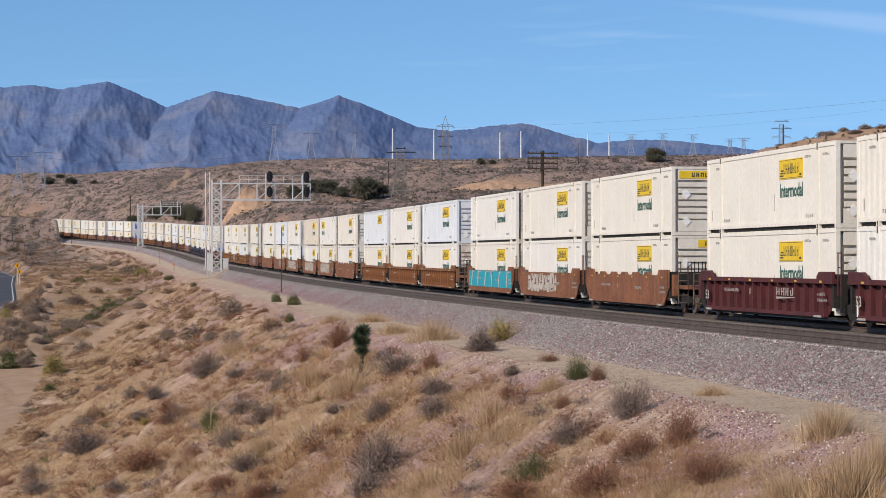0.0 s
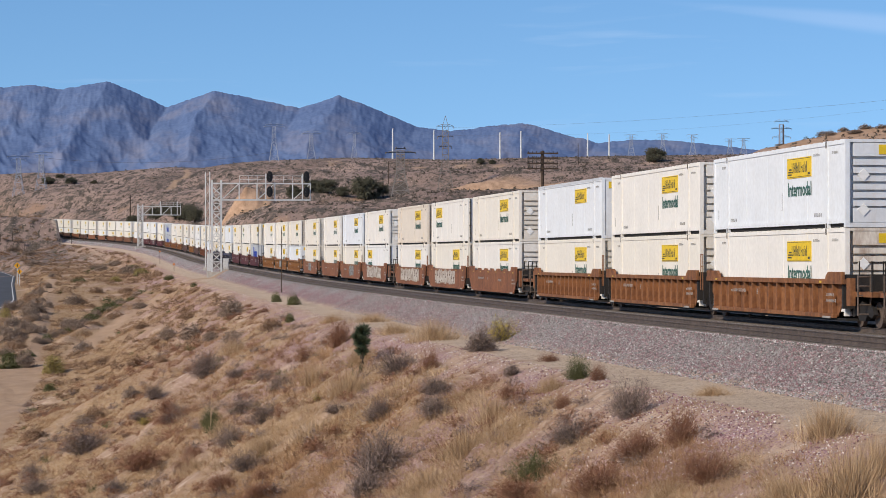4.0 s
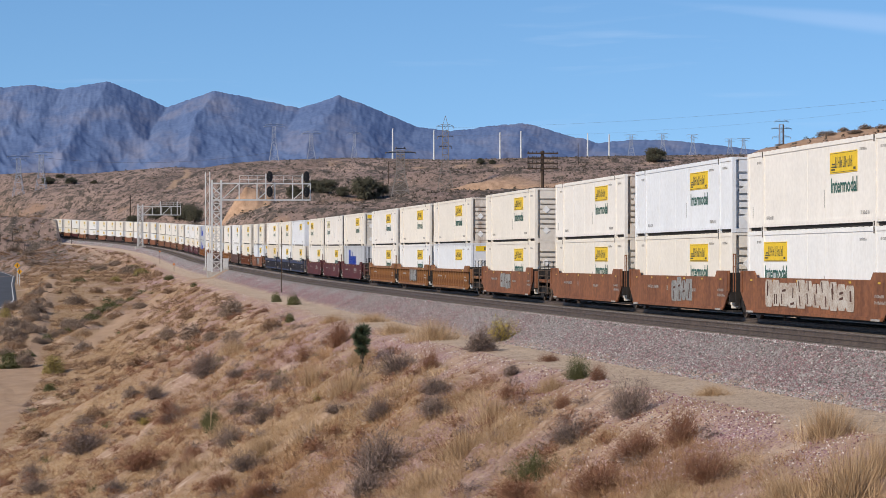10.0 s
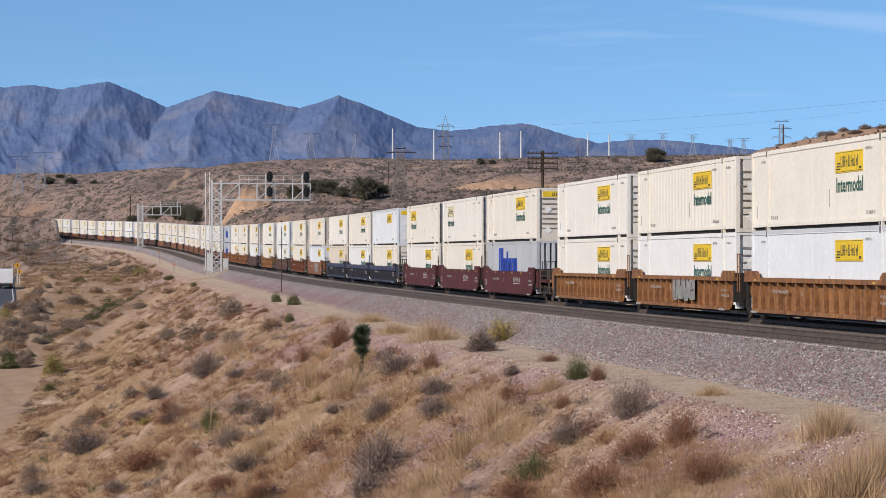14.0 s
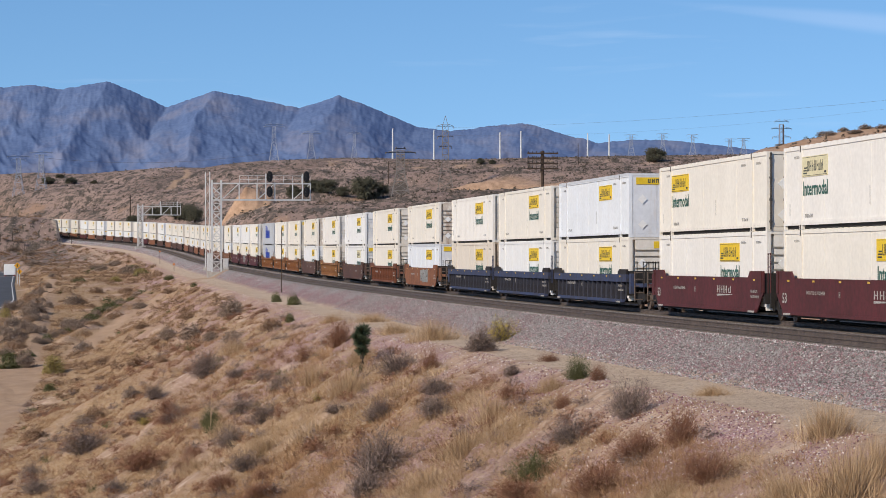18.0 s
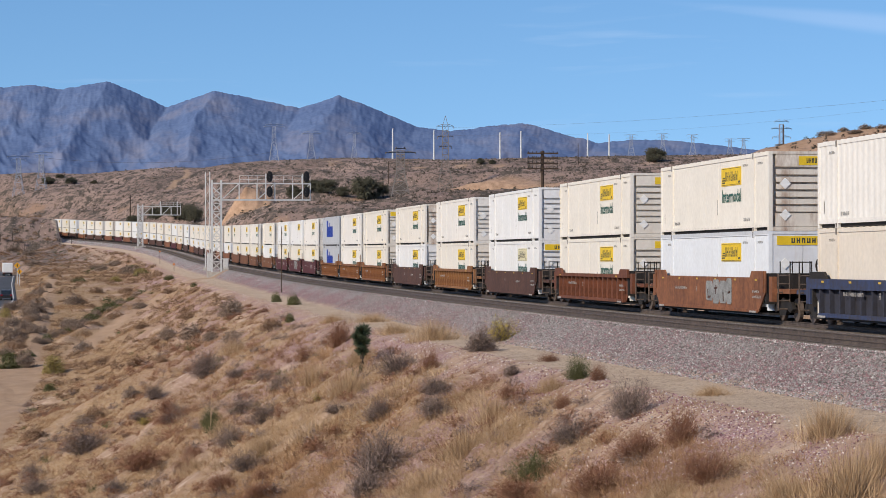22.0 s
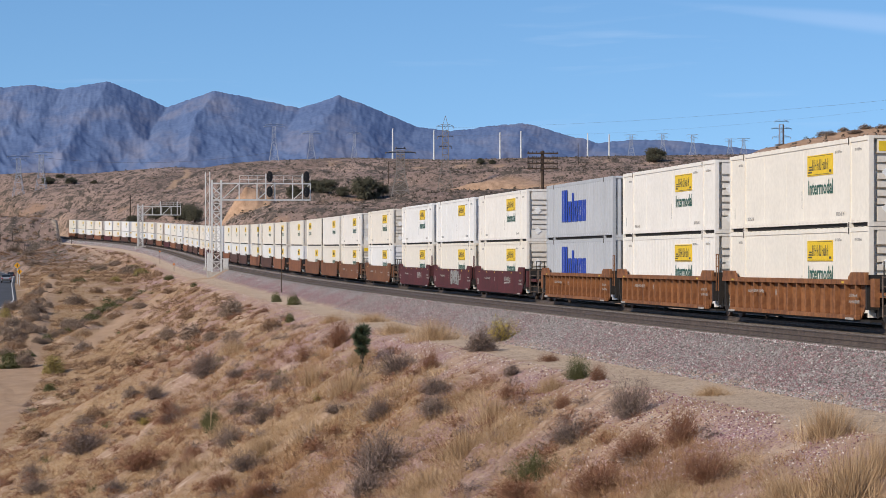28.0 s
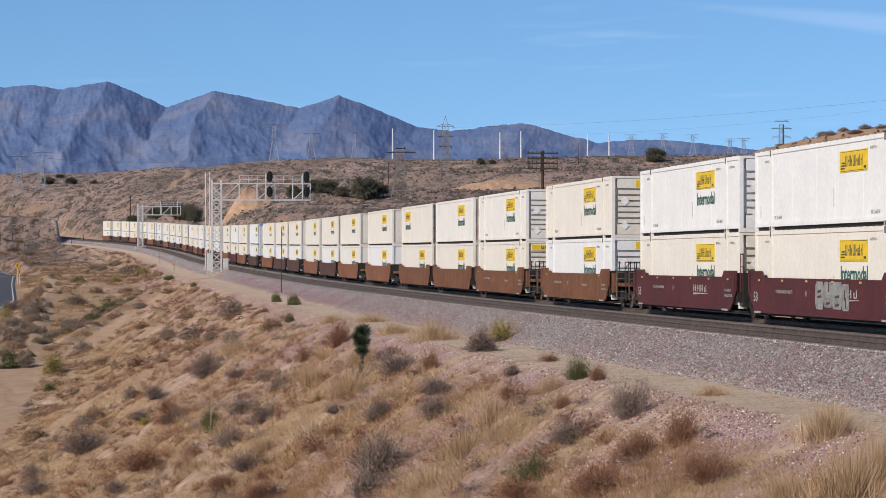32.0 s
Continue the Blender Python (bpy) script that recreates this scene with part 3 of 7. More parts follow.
def build_track(off, name):
    top = new(name)
    tagged(top, "railway track with brown steel rails on concrete sleepers", "railway track", kind="structure")
    ss = np.concatenate([np.arange(-760, -20, 20.0), np.arange(-20, 300, 5.0), np.arange(300, 1400, 10.0)])
    prof = [(-0.075, -0.17), (-0.075, -0.155), (-0.012, -0.13), (-0.012, -0.04), (-0.036, -0.03), (-0.036, 0.0), (0.036, 0.0), (0.036, -0.03), (0.012, -0.04), (0.012, -0.13), (0.075, -0.155), (0.075, -0.17)]
    for side in (-0.755, 0.755):
        v = np.array([on_line(s, off + side + a, b) for s in ss for a, b in prof])
        k = len(prof)
        i, j = np.meshgrid(np.arange(len(ss) - 1), np.arange(k), indexing="ij")
        f = np.stack([i * k + j, i * k + (j + 1) % k, (i + 1) * k + (j + 1) % k, (i + 1) * k + j], -1).reshape(-1, 4)
        r = fast_mesh("rail", v, f, M_RAIL)
        r.parent = top
    bm = boxed(-1.3, 1.3, -0.12, 0.12, -0.34, -0.175)
    bmesh.ops.bevel(bm, geom=[e for e in bm.edges], offset=0.02, segments=1, affect="EDGES")
    first = None
    rest = []
    for k in range(1700):
        s = 20 + k * 0.62
        h = float(np.interp(s, LINE_S, line_h))
        m = Matrix.Translation(on_line(s, off)) @ Matrix.Rotation(h, 4, "Z")
        if k < 150:
            if first is None:
                first = part("sleeper", bm, M_TIE, top)
                first.matrix_basis = m
            else:
                again("sleeper", first, top, m)
        else:
            rest.append(np.array(m))
    base = np.array([(x, y, z) for z in (-0.34, -0.175) for y in (-0.12, 0.12) for x in (-1.3, 1.3)])
    tris = np.array([t for a, b, c, d in ((0, 2, 3, 1), (4, 5, 7, 6), (0, 1, 5, 4), (2, 6, 7, 3), (0, 4, 6, 2), (1, 3, 7, 5)) for t in ((a, b, c), (a, c, d))])
    V = np.concatenate([base @ m[:3, :3].T + m[:3, 3] for m in rest])
    F = np.concatenate([tris + i * len(base) for i in range(len(rest))])
    far = fast_mesh("sleepers_beyond", V, F, M_TIE)
    far.parent = top
    tagged(far, kind="stuff")
    return top


build_track(TRACKS["far"], "railway_track")
build_track(TRACKS["near"], "railway_track")


# ---- asphalt road in the valley ----
road_len = np.concatenate([[0], np.cumsum(np.hypot(np.diff(ROAD_X), np.diff(ROAD_Y)))])


def on_road(d, off=0.0):
    """A point d metres along the road, off metres to its right, on the asphalt."""
    q = np.array([d - 6.0, d, d + 6.0])
    X, Y = np.interp(q, road_len, ROAD_X), np.interp(q, road_len, ROAD_Y)
    dx, dy = X[2] - X[0], Y[2] - Y[0]
    l = math.hypot(dx, dy)
    x, y = X.mean() + off * dy / l, Y.mean() - off * dx / l
    return x, y, dx / l, dy / l


def road_z(d):
    return float(np.interp(np.interp([d - 12, d - 6, d, d + 6, d + 12], road_len, ROAD_Y), ROAD_Y, ROAD_Z).mean())


def build_road():
    M = mat("asphalt", (0.075, 0.075, 0.08), 0.85, var=0.15, scale=0.4)
    W = mat("road_line_paint", (0.62, 0.60, 0.56), 0.7, var=0.15, scale=3)
    Yl = mat("centre_line_paint", (0.60, 0.42, 0.06), 0.7, var=0.15, scale=3)
    dd = np.arange(0.0, road_len[-1], 4.0)

    def strip(o0, o1, up, name, m, thick):
        v, f = [], []
        for d in dd:
            for o, dz in ((o0, up), (o1, up), (o1, up - thick), (o0, up - thick)):
                x, y, _, _ = on_road(d, o)
                v.append((x, y, road_z(d) + dz))
        for i in range(len(dd) - 1):
            for k in range(4):
                f.append((i * 4 + k, i * 4 + (k + 1) % 4, i * 4 + 4 + (k + 1) % 4, i * 4 + 4 + k))
        return fast_mesh(name, v, f, m)

    road = tagged(strip(-3.9, 3.9, 0.0, "road", M, 1.6), "two-lane grey asphalt road with white edge lines", "road", kind="structure")
    for o, m in ((-3.5, W), (3.45, W), (-0.12, Yl), (0.12, Yl)):
        ob = strip(o - 0.08, o + 0.08, 0.012, "lane_line", m, 0.008)
        ob.parent = road


build_road()


# ---- plants ----
def leafy(name, c1, c2, rough=0.9):
    m = bpy.data.materials.new(name)
    m.use_nodes = True
    N, L = m.node_tree.nodes, m.node_tree.links.new
    b = N["Principled BSDF"]
    b.inputs["Roughness"].default_value = rough
    b.inputs["Specular IOR Level"].default_value = 0.15
    g, mx, tc, nz, ad = N.new("ShaderNodeNewGeometry"), N.new("ShaderNodeMix"), N.new("ShaderNodeTexCoord"), N.new("ShaderNodeTexNoise"), N.new("ShaderNodeMath")
    mx.data_type = "RGBA"
    nz.inputs["Scale"].default_value = 0.35
    ad.operation, ad.inputs[1].default_value = "MULTIPLY", 1.25
    sm = N.new("ShaderNodeMath")
    sm.operation = "MULTIPLY"
    mx.inputs[6].default_value, mx.inputs[7].default_value = (*c1, 1), (*c2, 1)
    L(tc.outputs["Object"], nz.inputs["Vector"])
    L(nz.outputs["Fac"], ad.inputs[0])
    L(g.outputs["Random Per Island"], sm.inputs[0])
    L(ad.outputs[0], sm.inputs[1])
    L(sm.outputs[0], mx.inputs[0])
    L(mx.outputs[2], b.inputs["Base Color"])
    return m


LEAF = {
    "grey": leafy("sagebrush_leaves", (0.135, 0.095, 0.082), (0.52, 0.395, 0.335)),
    "brown": leafy("dry_brush_leaves", (0.19, 0.090, 0.056), (0.42, 0.225, 0.138)),
    "green": leafy("green_brush_leaves", (0.078, 0.084, 0.036), (0.205, 0.198, 0.088)),
    "yellow": leafy("yellow_brush_flowers", (0.34, 0.27, 0.07), (0.76, 0.57, 0.08)),
    "straw": leafy("dry_straw", (0.27, 0.170, 0.092), (0.80, 0.590, 0.380)),
    "rust": leafy("rusty_straw", (0.20, 0.108, 0.055), (0.63, 0.400, 0.222)),
    "dusk": leafy("dusty_brush_leaves", (0.20, 0.148, 0.115), (0.45, 0.340, 0.262)),
    "faded": leafy("faded_flower_heads", (0.23, 0.185, 0.075), (0.50, 0.395, 0.135)),
    "dun": leafy("dun_brush_leaves", (0.24, 0.150, 0.095), (0.46, 0.31, 0.20)),
    "tree": leafy("tree_leaves", (0.072, 0.070, 0.048), (0.155, 0.145, 0.100)),
    "scrub": leafy("hill_scrub_leaves", (0.070, 0.060, 0.048), (0.165, 0.136, 0.105)),
}
M_TWIG = leafy("bare_twigs", (0.11, 0.085, 0.07), (0.24, 0.19, 0.16))
M_RUST_TWIG = leafy("rusty_twigs", (0.15, 0.075, 0.048), (0.33, 0.175, 0.110))
M_BARK = mat("bark", (0.12, 0.085, 0.06), 0.95, var=0.3, scale=6)


def blades(base, tip, width, rng):
    """One thin triangle for each pair of points, turned at random about its length."""
    d = tip - base
    r = rng.normal(size=d.shape)
    s = np.cross(d, r)
    s /= np.linalg.norm(s, axis=1, keepdims=True) + 1e-9
    w = np.asarray(width).reshape(-1, 1) if np.ndim(width) else width
    return np.stack([base - s * w / 2, base + s * w / 2, tip], 1).reshape(-1, 3)


def shrub(kind, seed, n_stem=60, n_leaf=900, fat=0.42, size=1.0, stem=0.016):
    """Triangles of stems and of leaves of a shrub one metre wide and one high."""
    rng = np.random.RandomState(seed)
    th = rng.uniform(0, 6.283, n_stem)
    lobes = 0.78 + 0.22 * np.sin(th * rng.randint(2, 5) + rng.uniform(0, 6))
    el = np.arccos(rng.uniform(0.05, 1, n_stem))
    ln = rng.uniform(0.75, 1.05, n_stem) * lobes
    tip = np.stack([0.5 * np.sin(el) * np.cos(th), 0.5 * np.sin(el) * np.sin(th), np.cos(el) * 0.95 + 0.05], 1) * ln[:, None]
    base = np.stack([rng.normal(0, 0.05, n_stem), rng.normal(0, 0.05, n_stem), np.full(n_stem, -0.06)], 1)
    bend = rng.normal(0, 0.05, tip.shape)
    stems = np.concatenate([blades(base, (base + tip) / 2 + bend, stem, rng), blades((base + tip) / 2 + bend * 0.9, tip, stem * 0.75, rng)])
    k = rng.randint(0, n_stem, n_leaf)
    u = rng.uniform(0.35, 1.0, n_leaf) ** 0.7
    p = base[k] + (tip[k] - base[k]) * u[:, None] + rng.normal(0, 0.045, (n_leaf, 3))
    out = (tip[k] - base[k])
    out /= np.linalg.norm(out, axis=1, keepdims=True)
    L = {"grey": 0.10, "brown": 0.09, "green": 0.08, "yellow": 0.08}.get(kind, 0.09) * size
    q = p + (out * 0.7 + rng.normal(0, 0.55, (n_leaf, 3))) * L * rng.uniform(0.6, 1.4, n_leaf)[:, None]
    return stems, blades(p, q, L * fat, rng)


def tuft(seed, n=70, width=0.035):
    """Blades of a bunch of dry grass one metre wide and one high."""
    rng = np.random.RandomState(seed)
    a, r = rng.uniform(0, 6.283, n), np.abs(rng.normal(0, 0.30, n))
    base = np.stack([r * np.cos(a), r * np.sin(a), np.full(n, -0.08)], 1)
    lean = rng.uniform(0.0, 0.42, n)
    b = a + rng.normal(0, 1.3, n)
    tip = base + np.stack([lean * np.cos(b), lean * np.sin(b), rng.uniform(0.2, 1.0, n) * (1.05 - np.minimum(r, 0.8) * 0.8)], 1)
    return blades(base, tip, width, rng)


def tri_mesh(name, V, m):
    return fast_mesh(name, V, np.arange(len(V)).reshape(-1, 3), m)


def clump(seed, n, long=0.10, wide=0.07):
    """A rounded bush one metre wide, of small leaf sprays."""
    r = np.random.RandomState(seed)
    d = r.normal(size=(n, 3))
    d /= np.linalg.norm(d, axis=1, keepdims=True)
    d[:, 2] = abs(d[:, 2])
    p = d * (0.44, 0.44, 0.8) * r.uniform(0.45, 1.0, (n, 1))
    lobes = 0.82 + 0.18 * np.sin(3 * np.arctan2(p[:, 1], p[:, 0]) + seed) * np.cos(5 * p[:, 2] + seed)
    p = p * lobes[:, None]
    return blades(p, p + r.normal(0, long, (n, 3)), wide, r)


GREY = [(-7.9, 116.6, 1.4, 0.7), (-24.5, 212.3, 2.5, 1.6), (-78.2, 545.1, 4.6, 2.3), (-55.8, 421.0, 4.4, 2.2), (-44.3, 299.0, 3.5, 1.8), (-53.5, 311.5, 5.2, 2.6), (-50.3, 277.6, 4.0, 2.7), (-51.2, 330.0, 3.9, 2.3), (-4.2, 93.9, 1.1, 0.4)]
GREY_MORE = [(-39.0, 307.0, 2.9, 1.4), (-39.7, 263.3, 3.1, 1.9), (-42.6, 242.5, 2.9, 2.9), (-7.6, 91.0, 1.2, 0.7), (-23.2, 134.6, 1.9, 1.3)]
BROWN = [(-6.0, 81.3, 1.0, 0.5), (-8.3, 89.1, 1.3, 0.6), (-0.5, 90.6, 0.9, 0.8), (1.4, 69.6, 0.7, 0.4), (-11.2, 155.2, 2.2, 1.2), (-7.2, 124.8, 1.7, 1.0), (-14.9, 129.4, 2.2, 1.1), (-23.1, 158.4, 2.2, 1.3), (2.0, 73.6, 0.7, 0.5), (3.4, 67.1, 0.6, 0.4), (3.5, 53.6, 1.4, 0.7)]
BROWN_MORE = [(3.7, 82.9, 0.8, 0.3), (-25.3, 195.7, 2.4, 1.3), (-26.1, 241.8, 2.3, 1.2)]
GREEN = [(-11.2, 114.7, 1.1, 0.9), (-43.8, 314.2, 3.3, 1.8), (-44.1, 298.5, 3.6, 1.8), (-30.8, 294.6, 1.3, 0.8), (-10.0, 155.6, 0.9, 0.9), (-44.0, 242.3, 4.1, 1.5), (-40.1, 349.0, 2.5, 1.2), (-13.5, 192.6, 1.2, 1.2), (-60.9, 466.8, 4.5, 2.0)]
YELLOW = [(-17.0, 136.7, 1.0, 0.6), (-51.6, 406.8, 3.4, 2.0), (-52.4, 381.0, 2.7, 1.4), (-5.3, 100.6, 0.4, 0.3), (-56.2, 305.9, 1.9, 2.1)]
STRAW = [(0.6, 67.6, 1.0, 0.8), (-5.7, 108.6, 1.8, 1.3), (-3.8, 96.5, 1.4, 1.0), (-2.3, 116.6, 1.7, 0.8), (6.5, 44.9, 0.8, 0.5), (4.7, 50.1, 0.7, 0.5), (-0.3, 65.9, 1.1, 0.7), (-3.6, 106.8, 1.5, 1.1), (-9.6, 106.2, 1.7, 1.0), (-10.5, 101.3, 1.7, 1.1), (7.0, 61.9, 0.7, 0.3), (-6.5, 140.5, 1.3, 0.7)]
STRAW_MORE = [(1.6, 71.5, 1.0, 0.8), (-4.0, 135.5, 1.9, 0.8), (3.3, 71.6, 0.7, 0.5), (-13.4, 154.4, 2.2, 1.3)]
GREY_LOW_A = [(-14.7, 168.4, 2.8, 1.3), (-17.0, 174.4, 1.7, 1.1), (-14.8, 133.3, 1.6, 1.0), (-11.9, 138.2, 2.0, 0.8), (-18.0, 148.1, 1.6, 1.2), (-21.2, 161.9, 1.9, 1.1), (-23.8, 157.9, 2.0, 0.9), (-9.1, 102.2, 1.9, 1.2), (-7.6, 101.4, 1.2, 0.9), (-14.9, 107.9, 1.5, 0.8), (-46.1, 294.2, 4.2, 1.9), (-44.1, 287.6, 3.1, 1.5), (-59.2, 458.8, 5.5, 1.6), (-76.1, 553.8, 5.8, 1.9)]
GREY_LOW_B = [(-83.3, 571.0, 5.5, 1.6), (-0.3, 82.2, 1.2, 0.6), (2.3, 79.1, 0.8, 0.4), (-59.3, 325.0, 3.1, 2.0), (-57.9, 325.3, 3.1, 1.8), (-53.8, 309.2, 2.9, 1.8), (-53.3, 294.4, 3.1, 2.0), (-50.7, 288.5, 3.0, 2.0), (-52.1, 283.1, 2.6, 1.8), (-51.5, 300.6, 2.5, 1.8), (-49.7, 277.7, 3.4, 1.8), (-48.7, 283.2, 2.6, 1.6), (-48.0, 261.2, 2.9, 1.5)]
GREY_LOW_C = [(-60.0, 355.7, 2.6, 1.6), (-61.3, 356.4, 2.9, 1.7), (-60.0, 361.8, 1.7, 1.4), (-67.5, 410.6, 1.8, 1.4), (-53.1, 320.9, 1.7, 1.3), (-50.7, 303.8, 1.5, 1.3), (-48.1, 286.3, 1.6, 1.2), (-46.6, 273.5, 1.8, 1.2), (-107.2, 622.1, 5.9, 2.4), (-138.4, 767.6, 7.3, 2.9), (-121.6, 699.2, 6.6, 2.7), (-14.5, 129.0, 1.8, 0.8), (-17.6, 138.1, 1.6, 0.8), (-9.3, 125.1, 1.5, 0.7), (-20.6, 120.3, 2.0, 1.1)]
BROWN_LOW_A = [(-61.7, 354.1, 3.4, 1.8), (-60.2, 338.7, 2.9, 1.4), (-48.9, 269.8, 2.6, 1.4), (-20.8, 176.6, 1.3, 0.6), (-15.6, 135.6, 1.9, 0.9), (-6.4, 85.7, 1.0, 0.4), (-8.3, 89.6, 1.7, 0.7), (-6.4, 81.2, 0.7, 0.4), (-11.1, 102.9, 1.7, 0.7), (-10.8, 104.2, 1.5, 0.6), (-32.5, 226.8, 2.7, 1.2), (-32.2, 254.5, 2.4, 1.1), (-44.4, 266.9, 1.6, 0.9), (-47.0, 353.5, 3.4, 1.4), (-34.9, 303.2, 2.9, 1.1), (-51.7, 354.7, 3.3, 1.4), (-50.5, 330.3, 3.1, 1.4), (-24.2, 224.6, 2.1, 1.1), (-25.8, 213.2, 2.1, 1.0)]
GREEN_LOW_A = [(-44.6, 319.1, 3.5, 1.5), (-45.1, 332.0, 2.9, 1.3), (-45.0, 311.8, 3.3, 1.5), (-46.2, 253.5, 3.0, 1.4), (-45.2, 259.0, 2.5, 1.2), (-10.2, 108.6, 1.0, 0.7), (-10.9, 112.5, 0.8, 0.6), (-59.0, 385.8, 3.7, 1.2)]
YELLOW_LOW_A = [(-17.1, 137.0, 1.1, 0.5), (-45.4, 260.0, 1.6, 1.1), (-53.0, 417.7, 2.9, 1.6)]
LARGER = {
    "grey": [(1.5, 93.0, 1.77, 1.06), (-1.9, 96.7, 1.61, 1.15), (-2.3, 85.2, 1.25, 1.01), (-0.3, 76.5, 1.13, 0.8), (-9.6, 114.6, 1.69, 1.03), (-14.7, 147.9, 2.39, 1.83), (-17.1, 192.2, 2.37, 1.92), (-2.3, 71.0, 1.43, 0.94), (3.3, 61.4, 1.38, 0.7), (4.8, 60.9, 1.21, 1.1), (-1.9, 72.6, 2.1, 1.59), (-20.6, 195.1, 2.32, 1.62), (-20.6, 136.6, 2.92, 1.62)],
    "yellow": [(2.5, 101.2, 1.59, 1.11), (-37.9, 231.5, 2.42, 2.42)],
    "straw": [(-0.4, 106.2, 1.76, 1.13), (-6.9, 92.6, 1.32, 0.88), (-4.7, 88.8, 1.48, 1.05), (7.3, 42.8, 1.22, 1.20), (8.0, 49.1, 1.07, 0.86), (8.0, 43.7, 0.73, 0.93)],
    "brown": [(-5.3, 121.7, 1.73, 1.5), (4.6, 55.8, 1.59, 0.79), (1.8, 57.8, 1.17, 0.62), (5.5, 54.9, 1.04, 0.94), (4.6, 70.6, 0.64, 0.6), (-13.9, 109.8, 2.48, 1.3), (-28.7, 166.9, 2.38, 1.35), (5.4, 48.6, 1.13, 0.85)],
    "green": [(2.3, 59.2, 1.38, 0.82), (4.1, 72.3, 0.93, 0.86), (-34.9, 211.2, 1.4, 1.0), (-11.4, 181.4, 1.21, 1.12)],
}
WORDS = {"grey": ("sagebrush", "bare grey-brown sagebrush on the dry bank", "shrub"), "brown": ("dry_shrub", "dead reddish-brown shrub on the dry bank", "shrub"),
         "green": ("green_shrub", "low dull green desert shrub on dry soil", "shrub"), "yellow": ("rabbitbrush", "yellow-flowering rabbitbrush on dry soil", "shrub"),
         "straw": ("grass_clump", "tall clump of dry straw-coloured grass", "grass clump")}
SHRUBS = {}


def plant(kind, x, y, w, h, turn, variant):
    name, label, cat = WORDS[kind]
    if y > 150 and kind != "straw":
        variant += 10
    fresh = (kind, variant) not in SHRUBS
    if fresh:
        if kind == "straw":
            SHRUBS[kind, variant] = [tri_mesh(name, tuft(50 + variant, 1200, 0.010), LEAF[kind])]
        else:
            if y > 150:
                st, lf = shrub(kind, 7 * variant + len(kind), 60, 10, 0.42, 0.72, 0.014)
                lf = clump(7 * variant + len(kind), 1900, 0.034, 0.030)
            else:
                st, lf = shrub(kind, 7 * variant + len(kind), 640, 3400 if kind == "green" else 2400, 0.17, 0.62, 0.0075)
            SHRUBS[kind, variant] = [tri_mesh("stem", st, {"brown": M_RUST_TWIG, "green": LEAF["green"]}.get(kind, M_TWIG)), tri_mesh("foliage", lf, LEAF[{"grey": "dusk", "brown": "dun", "yellow": "faded"}.get(kind, kind) if y > 150 else kind])]
    obs = SHRUBS[kind, variant]
    if kind == "straw":
        top = obs[0] if fresh else new(name, obs[0].data)
    else:
        top = new(name)
        for o in obs:
            c = o if fresh else new(o.name.split(".")[0], o.data)
            c.parent = top
    top.matrix_basis = Matrix.Translation((x, y, gz(x, y) - 0.03)) @ Matrix.Rotation(turn, 4, "Z") @ Matrix.Diagonal((w, w, h, 1))
    return tagged(top, label, cat, name.replace("_", " ") + "s on the bank")


def plants():
    rng = random.Random(5)
    # brush along the crest of the bare hill
    for a, d, w, h in ((1458, 252, 2.3, 0.8), (1470, 249, 1.9, 0.9), (1493, 251, 1.9, 0.7), (1515, 247, 2.6, 0.6), (1531, 249, 2.1, 0.9), (1545, 253, 2.2, 0.7), (1562, 248, 2.4, 0.6), (1424, 253, 0.9, 0.5), (1405, 254, 1.6, 0.4), (1380, 252, 1.4, 0.35)):
        plant("grey", (a - 784) / 4212 * d, d, w, h, rng.uniform(0, 6.28), a % 3)
    # brush along the footpath and above the berm
    for line, off, num, kinds in ((SCARP, -1.1, 20, ("grey", "brown", "grey")), (BERM, -1.9, 15, ("grey", "green", "grey"))):
        span_ = np.linspace(0, len(line) - 1.001, num)
        for i, u in enumerate(span_):
            k, f = int(u), u % 1
            x, y = (line[k][j] * (1 - f) + line[k + 1][j] * f for j in (0, 1))
            plant(kinds[i % 3], x + off + rng.uniform(-0.6, 0.6), y, rng.uniform(1.8, 3.4), rng.uniform(0.9, 1.6), rng.uniform(0, 6.28), i % 3)
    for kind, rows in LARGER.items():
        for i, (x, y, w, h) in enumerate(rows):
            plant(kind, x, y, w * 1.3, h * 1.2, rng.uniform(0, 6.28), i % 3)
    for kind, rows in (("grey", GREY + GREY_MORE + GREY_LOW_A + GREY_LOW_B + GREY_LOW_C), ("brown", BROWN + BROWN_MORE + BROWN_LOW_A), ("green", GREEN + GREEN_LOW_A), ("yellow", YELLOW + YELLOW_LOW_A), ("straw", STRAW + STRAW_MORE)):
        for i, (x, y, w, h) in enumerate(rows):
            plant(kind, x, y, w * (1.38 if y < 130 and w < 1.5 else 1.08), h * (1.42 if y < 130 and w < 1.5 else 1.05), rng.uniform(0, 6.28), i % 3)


plants()


